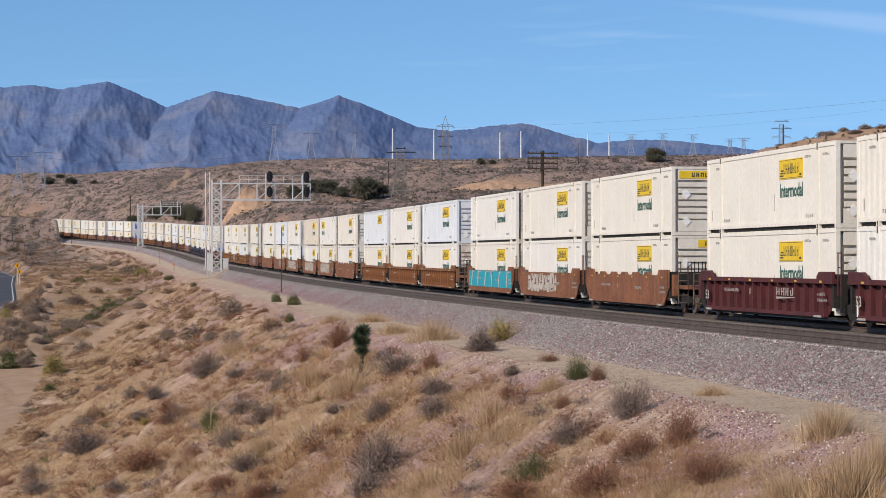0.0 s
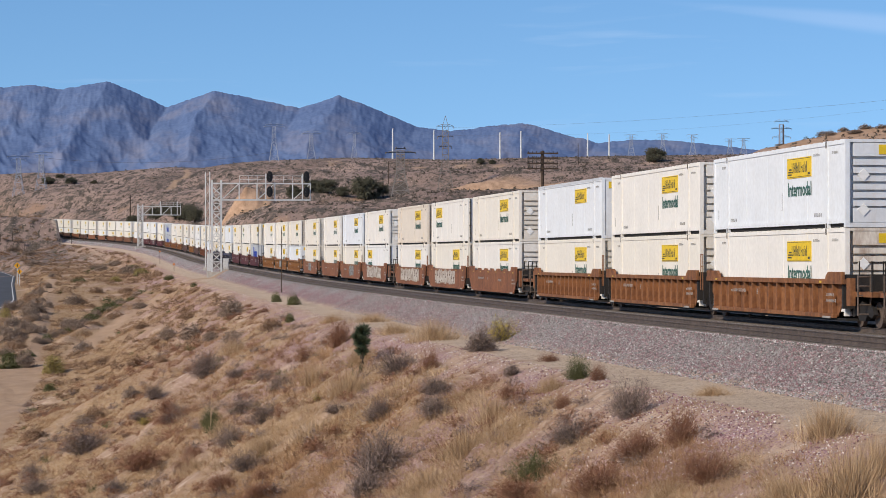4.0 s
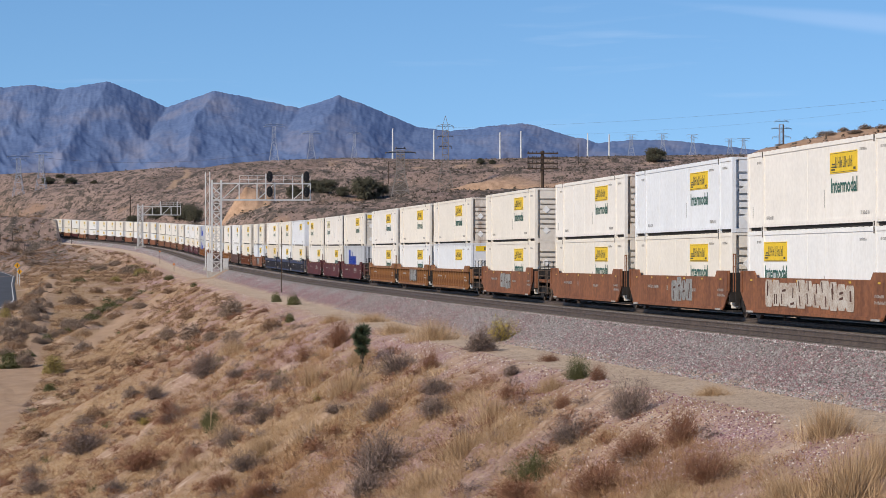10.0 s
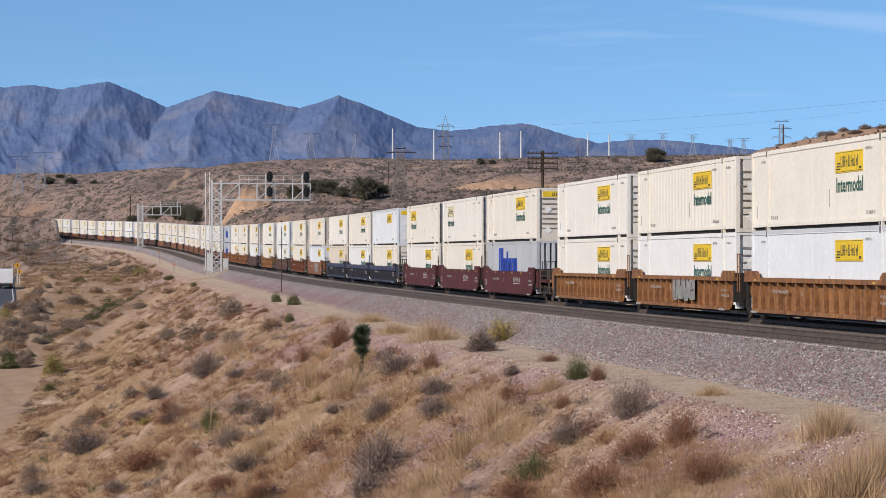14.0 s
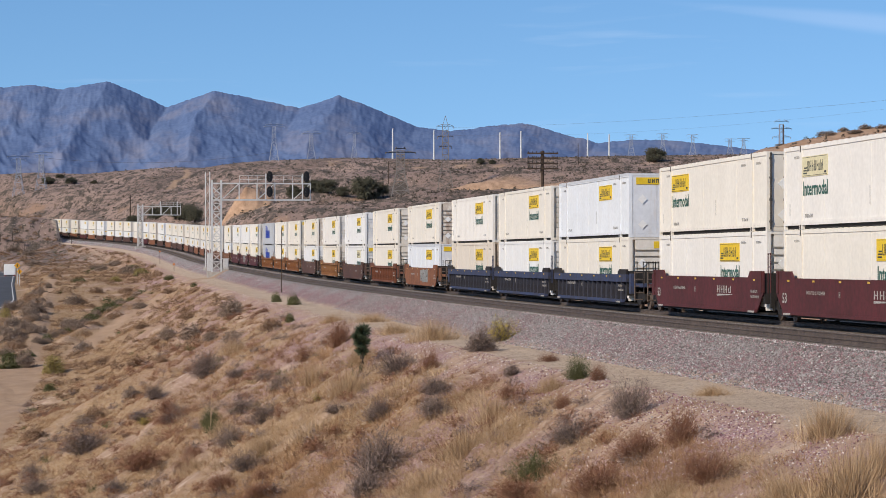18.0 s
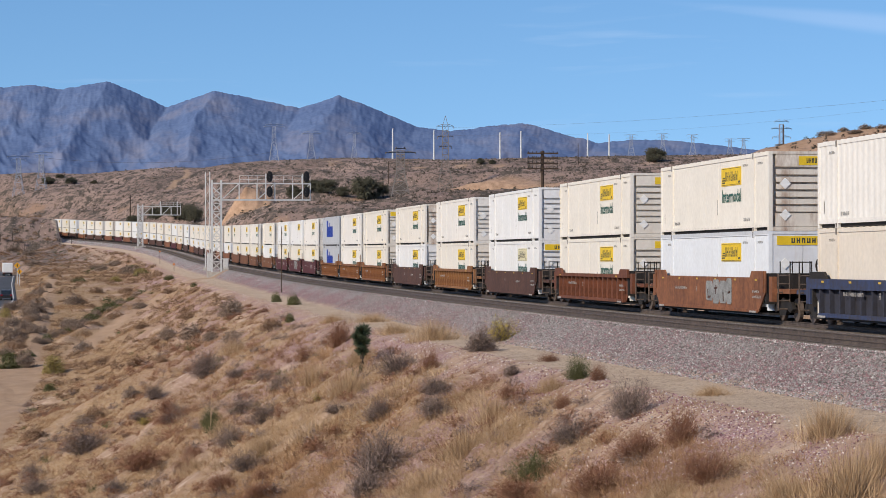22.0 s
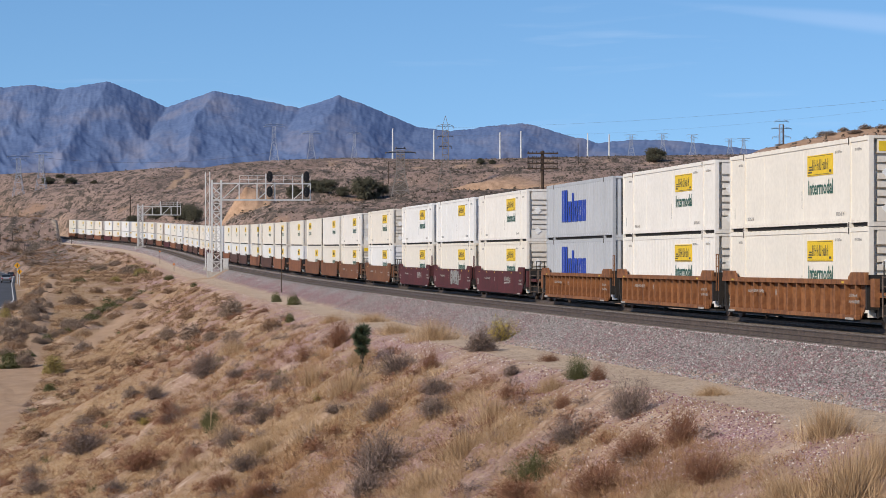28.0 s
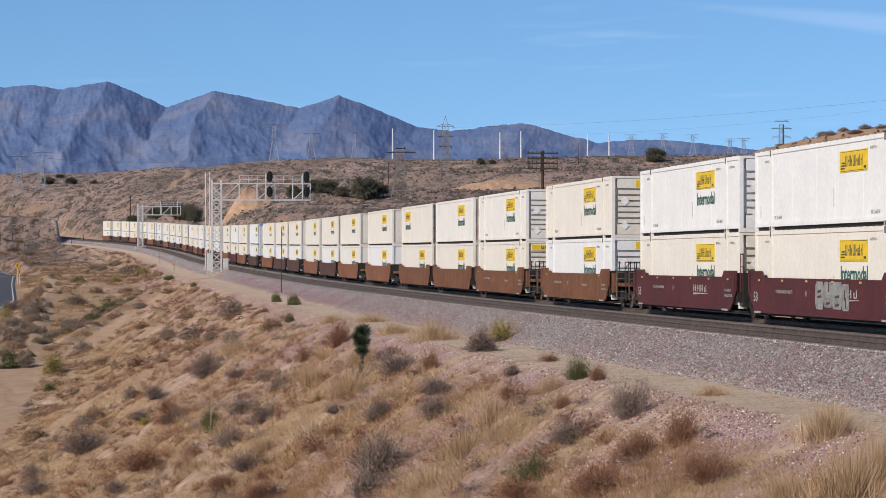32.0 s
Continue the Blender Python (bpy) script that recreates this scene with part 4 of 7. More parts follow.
def joshua_tree(x, y, h):
    top = new("joshua_tree")
    top.matrix_basis = Matrix.Translation((x, y, gz(x, y)))
    rng = np.random.RandomState(4)
    bm = bmesh.new()
    rod(bm, (0, 0, -0.1), (0.05, 0, 0.75 * h), 0.10, 0.07, 9)
    part("trunk", bm, M_BARK, top)
    V = []
    for c, r, n in (((0.02, 0, 0.45 * h), 0.30, 260), ((0.03, 0, 0.62 * h), 0.36, 420), ((0.06, 0.02, 0.83 * h), 0.36, 420), ((-0.18, 0.0, 0.72 * h), 0.26, 220)):
        d = rng.normal(size=(n, 3))
        d /= np.linalg.norm(d, axis=1, keepdims=True)
        d[:, 2] = d[:, 2] * 0.8 + 0.15
        base = np.array(c) + d * 0.06
        V.append(blades(base, np.array(c) + d * r * 1.3 * rng.uniform(0.8, 1.1, n)[:, None], 0.06, rng))
    o = tri_mesh("leaf_rosette", np.concatenate(V), leafy("yucca_leaves", (0.04, 0.06, 0.035), (0.15, 0.175, 0.10)))
    o.parent = top
    V = blades(np.tile((0, 0, 0.28 * h), (200, 1)) + rng.normal(0, 0.05, (200, 3)), np.array((0, 0, 0.12 * h)) + rng.normal(0, 0.13, (200, 3)), 0.04, rng)
    o = tri_mesh("dead_leaf_skirt", V, LEAF["straw"])
    o.parent = top
    tagged(top, "young joshua tree with dark green spiky leaves", "joshua tree")


joshua_tree(-3.51, 102.2, 2.19)


def yucca(x, y, w, h):
    top = new("yucca")
    top.matrix_basis = Matrix.Translation((x, y, gz(x, y)))
    rng = np.random.RandomState(8)
    d = rng.normal(size=(150, 3))
    d[:, 2] = np.abs(d[:, 2]) * 1.3 + 0.15
    d /= np.linalg.norm(d, axis=1, keepdims=True)
    o = tri_mesh("leaf_rosette", blades(d * 0.05, d * (0.5 * w, 0.5 * w, 0.62 * w) * rng.uniform(0.8, 1.1, (150, 1)), 0.055, rng), LEAF["green"])
    o.parent = top
    bm = bmesh.new()
    rod(bm, (0, 0, 0), (0.03, 0, h), 0.022, 0.012, 6)
    part("flower_stalk", bm, LEAF["straw"], top, "dry pale flower stalk")
    tagged(top, "grey-green spiky yucca with a dry flower stalk", "yucca")


yucca(-10.9, 111.7, 0.9, 1.9)


def scatter(seed, n, xr, yr):
    rng = np.random.RandomState(seed)
    Y = np.exp(rng.uniform(math.log(yr[0]), math.log(yr[1]), n))
    X = rng.uniform(xr[0], xr[1], n) * Y
    return X, Y, rng


def settled(parts, picks, X, Y, Z, W, H, T):
    out = []
    for k, i in enumerate(picks):
        V = parts[i]
        c, s = math.cos(T[k]), math.sin(T[k])
        x, y = V[:, 0] * W[k], V[:, 1] * W[k]
        out.append(np.stack([X[k] + c * x - s * y, Y[k] + s * x + c * y, Z[k] + V[:, 2] * H[k]], 1))
    return np.concatenate(out)


def off_paths(X, Y, n):
    ok = np.ones(len(X), dtype=bool)
    for pts, w in TRAILS:
        ok &= near_line(X, Y, pts) > w
    ok &= near_line(X, Y, list(zip(ROAD_X, ROAD_Y))) > 5.5
    return ok & (n > 9.9)


def dry_grass():
    X, Y, rng = scatter(3, 84000, (-0.20, 0.20), (38, 330))
    more = rng.uniform(230, 620, 15000)
    X, Y = np.concatenate([X, rng.uniform(-0.20, -0.04, 15000) * more]), np.concatenate([Y, more])
    s, n = to_line(X, Y)
    ok = off_paths(X, Y, n) & (rng.uniform(0, 1, len(X)) < grassy(X, Y, n)) & (n > 10.2 + rng.uniform(0, 2.0, len(X)))
    X, Y, n = X[ok], Y[ok], n[ok]
    Z = ground_z(X, Y)
    m = len(X)
    tall = 0.75 + 0.45 * wave(X, Y, 13, 64)
    W, H, T = rng.uniform(0.5, 1.3, m), rng.uniform(0.20, 0.62, m) * np.clip(tall, 0.45, 1.3), rng.uniform(0, 6.28, m)
    U, V_ = washed(X, Y)
    ruddy = wave(U, V_ * 0.4, 11, 65) + rng.normal(0, 0.25, m) > np.interp(Y, [60, 110], [0.15, -0.15])
    near, grown = Y < 80, np.interp(Y, [200, 420], [1.0, 2.0])
    W, H = W * grown, H * np.interp(Y, [200, 420], [1.0, 1.4])
    for kind, pick, words in (("straw", ~ruddy, "dry golden grass covering the bank"), ("rust", ruddy, "dry rust-brown grass covering the bank")):
        V = []
        for sel, forms in ((pick & near, [tuft(i, 46, 0.010) for i in range(8)]), (pick & ~near, [tuft(i, 22, 0.022) for i in range(8)])):
            V.append(settled(forms, rng.randint(0, 8, int(sel.sum())), X[sel], Y[sel], Z[sel], W[sel], H[sel], T[sel]))
        tagged(tri_mesh("dry_grass", np.concatenate(V), LEAF[kind]), words, "grass", kind="stuff")


def bank_scrub():
    name = {"grey": "grey_scrub", "brown": "brown_scrub", "green": "green_scrub"}
    for kind, seed, num, share in (("grey", 11, 7500, 0.34), ("brown", 12, 11500, 0.50), ("green", 13, 1300, 0.20)):
        for far in (False, True):
            if far:
                rng = np.random.RandomState(seed + 5)
                Y = rng.uniform(180, 820, num * 3 // 4)
                X = rng.uniform(-0.20, 0.0, len(Y)) * Y
                forms = [clump(190 + i, 100, 0.10, 0.085) for i in range(6)]
            else:
                X, Y, rng = scatter(seed, num, (-0.20, 0.20), (42, 200))
                forms = [np.concatenate(shrub(kind, 90 + i, 40, 190, 0.4)) for i in range(6)]
            s, n = to_line(X, Y)
            U, V = washed(X, Y)
            dens = share + 0.75 * wave(U, V * 0.4, 9, seed + 50) + 0.30 * wave(X, Y, 45, seed + 60)
            ok = off_paths(X, Y, n) & (rng.uniform(0, 1, len(X)) < dens) & (n > 10.9)
            if not far:
                ok &= rng.uniform(0, 1, len(X)) < np.interp(Y, [40, 130, 200], [0.28, 0.62, 0.9]) * np.interp(X / Y, [0.05, 0.09], [1.0, 0.2])
            X, Y = X[ok], Y[ok]
            m = len(X)
            grow = np.interp(Y, [40, 150, 400, 800], [0.8, 1.1, 1.7, 2.2])
            big = rng.uniform(0, 1, m) ** 1.6
            Wd, H = (0.35 + 1.35 * big) * grow, (0.20 + 0.5 * big) * grow * rng.uniform(0.8, 1.2, m)
            V = settled(forms, rng.randint(0, 6, m), X, Y, ground_z(X, Y) - 0.02, Wd, H, rng.uniform(0, 6.28, m))
            tagged(tri_mesh(name[kind], V, LEAF["dun" if far and kind != "green" else kind]), "low " + kind + " desert scrub " + ("dotted over the valley side" if far else "scattered over the bank"), "scrub", kind="stuff")


def hill_scrub():
    X, Y, rng = scatter(21, 78000, (-0.21, 0.22), (150, 1280))
    s, n = to_line(X, Y)
    dens = 0.50 + 0.5 * wave(X, Y, 120, 71) + 0.3 * wave(X, Y, 40, 72) + 0.35 * smooth(-0.02, 0.06, X / Y)
    bare = np.interp(784 + 4212 * X / Y, [1180, 1330], [1.0, 0.12]) * np.where(Y < 300, 1, 0) + np.where(Y < 300, 0, 1)
    ok = (n < -13) & (rng.uniform(0, 1, len(X)) < bare) & (rng.uniform(0, 1, len(X)) < dens) & (np.hypot(X + 48, Y - 612) > 13) & (np.hypot((X - 16) * 1.2, (Y - 655) * 0.35) > 18)
    for pts, w in TRAILS:
        ok &= near_line(X, Y, pts) > w
    X, Y = X[ok], Y[ok]
    m = len(X)
    Z = ground_z(X, Y) - 0.05
    forms = []
    for i in range(6):
        r2 = np.random.RandomState(i)
        d = r2.normal(size=(14, 3))
        d /= np.linalg.norm(d, axis=1, keepdims=True)
        d[:, 2] = abs(d[:, 2])
        p = d * (0.42, 0.42, 0.75) * r2.uniform(0.5, 1.0, (14, 1))
        forms.append(blades(p, p + r2.normal(0, 0.2, (14, 3)), 0.30, r2))
    W = (0.4 + 1.1 * rng.uniform(0, 1, m) ** 2) * np.interp(Y, [150, 300, 900], [0.5, 0.75, 1.1])
    V = settled(forms, rng.randint(0, 6, m), X, Y, Z, W, W * rng.uniform(0.5, 0.8, m), rng.uniform(0, 6.28, m))
    tagged(tri_mesh("hill_scrub", V, LEAF["scrub"]), "dark desert scrub dotted over the hills", "scrub", kind="stuff")


def stone_material(name, tones):
    """Broken rock: each stone takes one of a few tones."""
    m = bpy.data.materials.new(name)
    m.use_nodes = True
    N, L = m.node_tree.nodes, m.node_tree.links.new
    b = N["Principled BSDF"]
    b.inputs["Roughness"].default_value, b.inputs["Specular IOR Level"].default_value = 0.9, 0.15
    g, ramp = N.new("ShaderNodeNewGeometry"), N.new("ShaderNodeValToRGB")
    ramp.color_ramp.interpolation = "CONSTANT"
    e = ramp.color_ramp.elements
    while len(e) < len(tones):
        e.new(0.5)
    for k, (at, col) in enumerate(tones):
        e[k].position, e[k].color = at, (*col, 1)
    tc, nz, mx = N.new("ShaderNodeTexCoord"), N.new("ShaderNodeTexNoise"), N.new("ShaderNodeMix")
    nz.inputs["Scale"].default_value, nz.inputs["Detail"].default_value = 22.0, 3
    mx.data_type, mx.blend_type, mx.inputs[0].default_value = "RGBA", "OVERLAY", 0.5
    L(tc.outputs["Object"], nz.inputs["Vector"])
    L(g.outputs["Random Per Island"], ramp.inputs[0])
    L(ramp.outputs[0], mx.inputs[6])
    L(nz.outputs["Fac"], mx.inputs[7])
    L(mx.outputs[2], b.inputs["Base Color"])
    return m


def stones():
    """Loose stones on the ballast shoulder and spilled down the bank."""
    octa = np.array([(1, 0, 0), (0, 1, 0), (-1, 0, 0), (0, -1, 0), (0, 0, 1), (0, 0, -1)], dtype=float)
    fo = np.array([(0, 1, 4), (1, 2, 4), (2, 3, 4), (3, 0, 4), (1, 0, 5), (2, 1, 5), (3, 2, 5), (0, 3, 5)])
    grey = stone_material("crushed_grey_stone", ((0.0, (0.15, 0.135, 0.125)), (0.20, (0.29, 0.265, 0.25)), (0.46, (0.41, 0.375, 0.36)), (0.72, (0.32, 0.185, 0.192)), (0.86, (0.48, 0.33, 0.33)), (0.95, (0.64, 0.61, 0.585))))
    plum = stone_material("crushed_purple_stone", ((0.0, (0.17, 0.085, 0.092)), (0.20, (0.31, 0.165, 0.175)), (0.45, (0.46, 0.30, 0.295)), (0.66, (0.40, 0.35, 0.325)), (0.80, (0.74, 0.66, 0.61))))
    for name, num, reach, m, words in (("ballast_stones", 38000, 150, grey, "loose grey and purple ballast stones"), ("spilled_stones", 34000, 230, plum, "purple and pale stones spilled down the bank")):
        rng = np.random.RandomState(num)
        s = np.exp(rng.uniform(math.log(26), math.log(reach), num)) - 8
        n = rng.uniform(4.6, 7.25, num) if m is grey else 9.4 + rng.exponential(4.2, num)
        h = np.interp(s, LINE_S, line_h)
        X = np.interp(s, LINE_S, line_x) - n * np.cos(h)
        Y = np.interp(s, LINE_S, line_y) - n * np.sin(h)
        if m is plum:
            U, V = washed(X, Y)
            ok = wave(U, V * 0.12, 4.0, 91) + 0.5 * wave(X, Y, 14, 92) + rng.normal(0, 0.25, num) > np.interp(n, [9.4, 13, 24], [-0.25, -0.05, 0.15])
            X, Y = X[ok], Y[ok]
        k = len(X)
        size = rng.uniform(0.018, 0.042, k) * (0.85 if m is grey else 0.72) * np.where(rng.uniform(0, 1, k) < 0.03, 1.8, 1)
        P = octa[None] * rng.uniform(0.6, 1.3, (k, 6, 3)) * size[:, None, None]
        a = rng.uniform(0, 6.28, k)
        c, q = np.cos(a)[:, None], np.sin(a)[:, None]
        W = np.stack([P[..., 0] * c - P[..., 1] * q, P[..., 0] * q + P[..., 1] * c, P[..., 2] * 0.8], -1) + np.stack([X, Y, ground_z(X, Y) + 0.02], -1)[:, None]
        F = (fo[None] + 6 * np.arange(k)[:, None, None]).reshape(-1, 3)
        tagged(fast_mesh(name, W.reshape(-1, 3), F, m), words, "stones", kind="stuff")


dry_grass()
bank_scrub()
hill_scrub()
stones()


def tree(x, y, w, h, seed, label):
    top = new("tree")
    top.matrix_basis = Matrix.Translation((x, y, gz(x, y) - 0.1))
    rng = np.random.RandomState(seed)
    bm = bmesh.new()
    rod(bm, (0, 0, -0.2), (0, 0, h * 0.45), w * 0.05, w * 0.03)
    for k in range(7):
        a = k * 0.9
        rod(bm, (0, 0, h * (0.15 + 0.03 * k)), (w * 0.33 * math.cos(a), w * 0.33 * math.sin(a), h * rng.uniform(0.45, 0.8)), w * 0.022, w * 0.008, 6)
    part("trunk", bm, M_BARK, top)
    n_cl = 46
    a, r = rng.uniform(0, 6.283, n_cl), np.sqrt(rng.uniform(0, 1, n_cl)) * 0.40 * w
    zc = h * (0.12 + 0.70 * rng.uniform(0, 1, n_cl) ** 0.8 * (1 - (r / (0.5 * w)) ** 2 * 0.6))
    C = np.stack([r * np.cos(a), r * np.sin(a), zc], 1)
    P = np.repeat(C, 110, 0) + rng.normal(0, 0.075 * w, (n_cl * 110, 3)) * (1, 1, 0.75 * h / w)
    P[:, 2] = np.maximum(P[:, 2], 0.05)
    V = blades(P, P + rng.normal(0, 0.038 * w, P.shape), 0.034 * w, rng)
    o = tri_mesh("crown", V, LEAF["tree"])
    o.parent = top
    tagged(top, label, "tree", "trees on the hills")


for _x, _y, _w, _h, _k in ((-19.0, 577, 7.6, 7.0, 1), (-14.6, 580, 3.4, 4.0, 2), (-28.2, 583, 6.0, 4.2, 3), (-32.5, 586, 4.5, 4.6, 4), (-37.0, 590, 4.5, 4.0, 5), (-24.5, 580, 3.6, 3.4, 6),
                           (84.0, 941, 8.6, 7.2, 7), (-84, 757, 7.0, 6.0, 8), (-79, 745, 6.5, 6.4, 9), (-94, 779, 6.0, 5.0, 10), (-89, 768, 5.0, 4.0, 11), (-75.6, 725, 5.5, 5.5, 12), (-12.5, 668, 3.0, 3.0, 13),
                           (15.5, 985, 3.6, 2.8, 14), (-194, 1170, 7.0, 4.4, 15), (-182, 1166, 6.0, 3.6, 16), (-193, 1200, 4.5, 2.6, 17), (-170, 1160, 3.5, 2.4, 18), (20.5, 985, 3.0, 2.2, 19), (-104, 800, 5, 4, 20)):
    tree(_x, _y, _w, _h, _k, "dark green round-crowned tree on the dry hillside")


# ---- signals, poles and pylons ----
M_GALV = mat("galvanised_steel", (0.60, 0.60, 0.59), 0.55, 0.15, 0.12, 4)
M_BLACK = mat("black_signal_paint", (0.018, 0.018, 0.02), 0.55, var=0.2)
M_POLE = mat("weathered_pole_wood", (0.075, 0.050, 0.036), 0.9, var=0.3, scale=5)
M_LATTICE = mat("pylon_steel", (0.21, 0.185, 0.165), 0.6, 0.2, 0.15, 3)
# pale blue-grey: the haze of distance is put into this steel's colour
M_FARSTEEL = mat("hazed_pylon_steel", (0.30, 0.33, 0.40), 0.7, 0.0, 0.1, 3)
M_CONC = mat("concrete", (0.42, 0.39, 0.35), 0.9, var=0.15, scale=3, bump=0.2)
M_WHITE = mat("pale_pole_paint", (0.62, 0.63, 0.63), 0.5, var=0.08, scale=3)


def lattice(bm, base, top, w0, w1, bays, bar, brace):
    """A square lattice mast from base to top."""
    base, top = Vector(base), Vector(top)
    for k in range(bays):
        for i, (sx, sy) in enumerate(((-1, -1), (1, -1), (1, 1), (-1, 1))):
            tx, ty = ((1, -1), (1, 1), (-1, 1), (-1, -1))[i]
            u0, u1 = k / bays, (k + 1) / bays
            a0, a1 = (w0 + (w1 - w0) * u0) / 2, (w0 + (w1 - w0) * u1) / 2
            p0, p1 = base.lerp(top, u0), base.lerp(top, u1)
            A, B = p0 + Vector((sx * a0, sy * a0, 0)), p1 + Vector((sx * a1, sy * a1, 0))
            C, D = p0 + Vector((tx * a0, ty * a0, 0)), p1 + Vector((tx * a1, ty * a1, 0))
            beam(bm, A, B, bar)
            beam(bm, A, D, brace)
            if k % 2 == 0:
                beam(bm, C, B, brace)
            beam(bm, B, D, brace)


def cantilever_signal(x, y, turn, tall, reach, heads, name_label, facing=True):
    top = new("cantilever_signal")
    top.matrix_basis = Matrix.Translation((x, y, gz(x, y))) @ Matrix.Rotation(turn, 4, "Z")
    part("footing", boxed(-1.3, 1.3, -1.1, 1.1, -0.6, 0.3), M_CONC, top, "grey concrete footing")
    hw = 0.64
    for sx in (-hw, hw):
        for sy in (-0.45, 0.45):
            part("mast_post", boxed(sx - 0.11, sx + 0.11, sy - 0.11, sy + 0.11, 0.3, tall), M_GALV, top)
    z, k = 0.6, 0
    while z < tall - 1.2:
        for sy in (-0.45, 0.45):
            bm = bmesh.new()
            beam(bm, (-hw, sy, z), (hw, sy, z + 1.15), 0.08)
            beam(bm, (hw, sy, z), (-hw, sy, z + 1.15), 0.08)
            beam(bm, (-hw, sy, z), (hw, sy, z), 0.07)
            part("lacing", bm, M_GALV, top)
        z += 1.15
    z0, z1 = tall - 2.75, tall - 0.45
    for sy in (-0.45, 0.45):
        for zz in (z0, z1):
            part("arm_chord", boxed(-hw, reach, sy - 0.08, sy + 0.08, zz - 0.08, zz + 0.08), M_GALV, top)
        n = max(4, int(reach / 2.2))
        for i in range(n + 1):
            xx = hw + (reach - hw) * i / n
            bm = bmesh.new()
            beam(bm, (xx, sy, z0), (xx, sy, z1), 0.09)
            if i < n and i % 2 == 0:
                beam(bm, (xx, sy, z0), (xx + (reach - hw) / n, sy, z1), 0.08)
            part("arm_web", bm, M_GALV, top)
    part("walkway", boxed(hw, reach, -0.4, 0.4, z0 + 0.1, z0 + 0.14), M_GALV, top)
    bm = bmesh.new()
    for i in range(9):
        xx = 3.2 + (reach - 3.2) * i / 8
        beam(bm, (xx, 0.45, z1), (xx, 0.45, z1 + 1.1), 0.05)
    for zz in (z1 + 0.55, z1 + 1.1):
        beam(bm, (3.2, 0.45, zz), (reach, 0.45, zz), 0.045)
    part("guard_rail", bm, M_GALV, top)
    for hx in heads:
        part("signal_post", boxed(hx - 0.62, hx - 0.46, -0.62, -0.46, z0, z1 + 1.35), M_GALV, top)
        for zc in (z1 + 0.95, z0 + 1.15) if facing else ():
            bm = bmesh.new()
            o = []
            for i in range(24):
                a = i * math.tau / 24
                o.append((hx + 0.42 * math.cos(a), zc + math.copysign(abs(math.sin(a)) ** 0.8, math.sin(a)) * 0.76))
            prism(bm, o, -0.66, -0.60)
            head = part("signal_head", bm, M_BLACK, top, "black oval signal backboard")
            for dz in (-0.42, 0.0, 0.42):
                bm = bmesh.new()
                rod(bm, (hx, -0.92, zc + dz), (hx, -0.66, zc + dz), 0.14, seg=12)
                part("lamp_hood", bm, M_BLACK, head)
    return tagged(top, name_label, "railway signal", "signals over the track")


cantilever_signal(-31.3, 329.0, radians(8.5), 13.0, 13.0, (7.3, 12.4), "galvanised lattice cantilever signal with black signal heads")
cantilever_signal(-79.6, 626.0, radians(14), 11.2, 10.6, (5.8, 10.2), "galvanised lattice cantilever signal far down the track", False)


def antenna_mast(x, y, h):
    top = new("antenna_mast")
    top.matrix_basis = Matrix.Translation((x, y, gz(x, y)))
    part("footing", boxed(-0.6, 0.6, -0.6, 0.6, -0.4, 0.15), M_CONC, top)
    for sx in (-0.33, 0.33):
        part("upright", boxed(sx - 0.07, sx + 0.07, -0.07, 0.07, 0.15, h), M_GALV, top)
    bm = bmesh.new()
    z, k = 0.4, 1
    while z < h - 1.4:
        beam(bm, (-0.33 * k, 0, z), (0.33 * k, 0, z + 1.3), 0.05)
        z, k = z + 1.3, -k
    part("lacing", bm, M_GALV, top)
    tagged(top, "slim grey lattice antenna mast beside the signal", "mast")


antenna_mast(-35.6, 360.0, 14.6)


def cabinet(x, y, w, d, h, label):
    top = new("equipment_cabinet")
    top.matrix_basis = Matrix.Translation((x, y, gz(x, y))) @ Matrix.Rotation(radians(9), 4, "Z")
    part("plinth", boxed(-w / 2, w / 2, -d / 2, d / 2, -0.3, 0.15), M_CONC, top)
    bm = boxed(-w / 2 + 0.05, w / 2 - 0.05, -d / 2 + 0.05, d / 2 - 0.05, 0.15, h)
    bmesh.ops.bevel(bm, geom=bm.edges[:], offset=0.03, segments=1, affect="EDGES")
    c = part("case", bm, M_GALV, top)
    part("door", boxed(-w / 2 + 0.12, w / 2 - 0.12, -d / 2 + 0.02, -d / 2 + 0.05, 0.3, h - 0.12), M_GALV, top)
    part("cap", boxed(-w / 2, w / 2, -d / 2, d / 2, h, h + 0.06), M_GALV, top)
    tagged(top, label, "equipment cabinet")


cabinet(-34.1, 347.0, 0.75, 0.7, 2.7, "tall grey steel equipment cabinet beside the signal mast")
cabinet(-29.9, 328.0, 0.8, 0.6, 1.5, "grey steel relay box beside the signal mast")


def simple_pole(x, y, h, r, material, name, label, cat, z=None, rings=3):
    top = new(name)
    top.matrix_basis = Matrix.Translation((x, y, gz(x, y) if z is None else z))
    bm = bmesh.new()
    rod(bm, (0, 0, -0.8), (0, 0, h), r, r * 0.65, 10)
    part("shaft", bm, material, top)
    part("cap", boxed(-r * 0.7, r * 0.7, -r * 0.7, r * 0.7, h - 0.02, h + r * 0.5), material, top)
    for k in range(rings):
        part("step_bolt", boxed(-r * 1.5, r * 1.5, -0.03, 0.03, h * (0.9 - 0.1 * k), h * (0.9 - 0.1 * k) + 0.05), material, top)
    return tagged(top, label, cat)


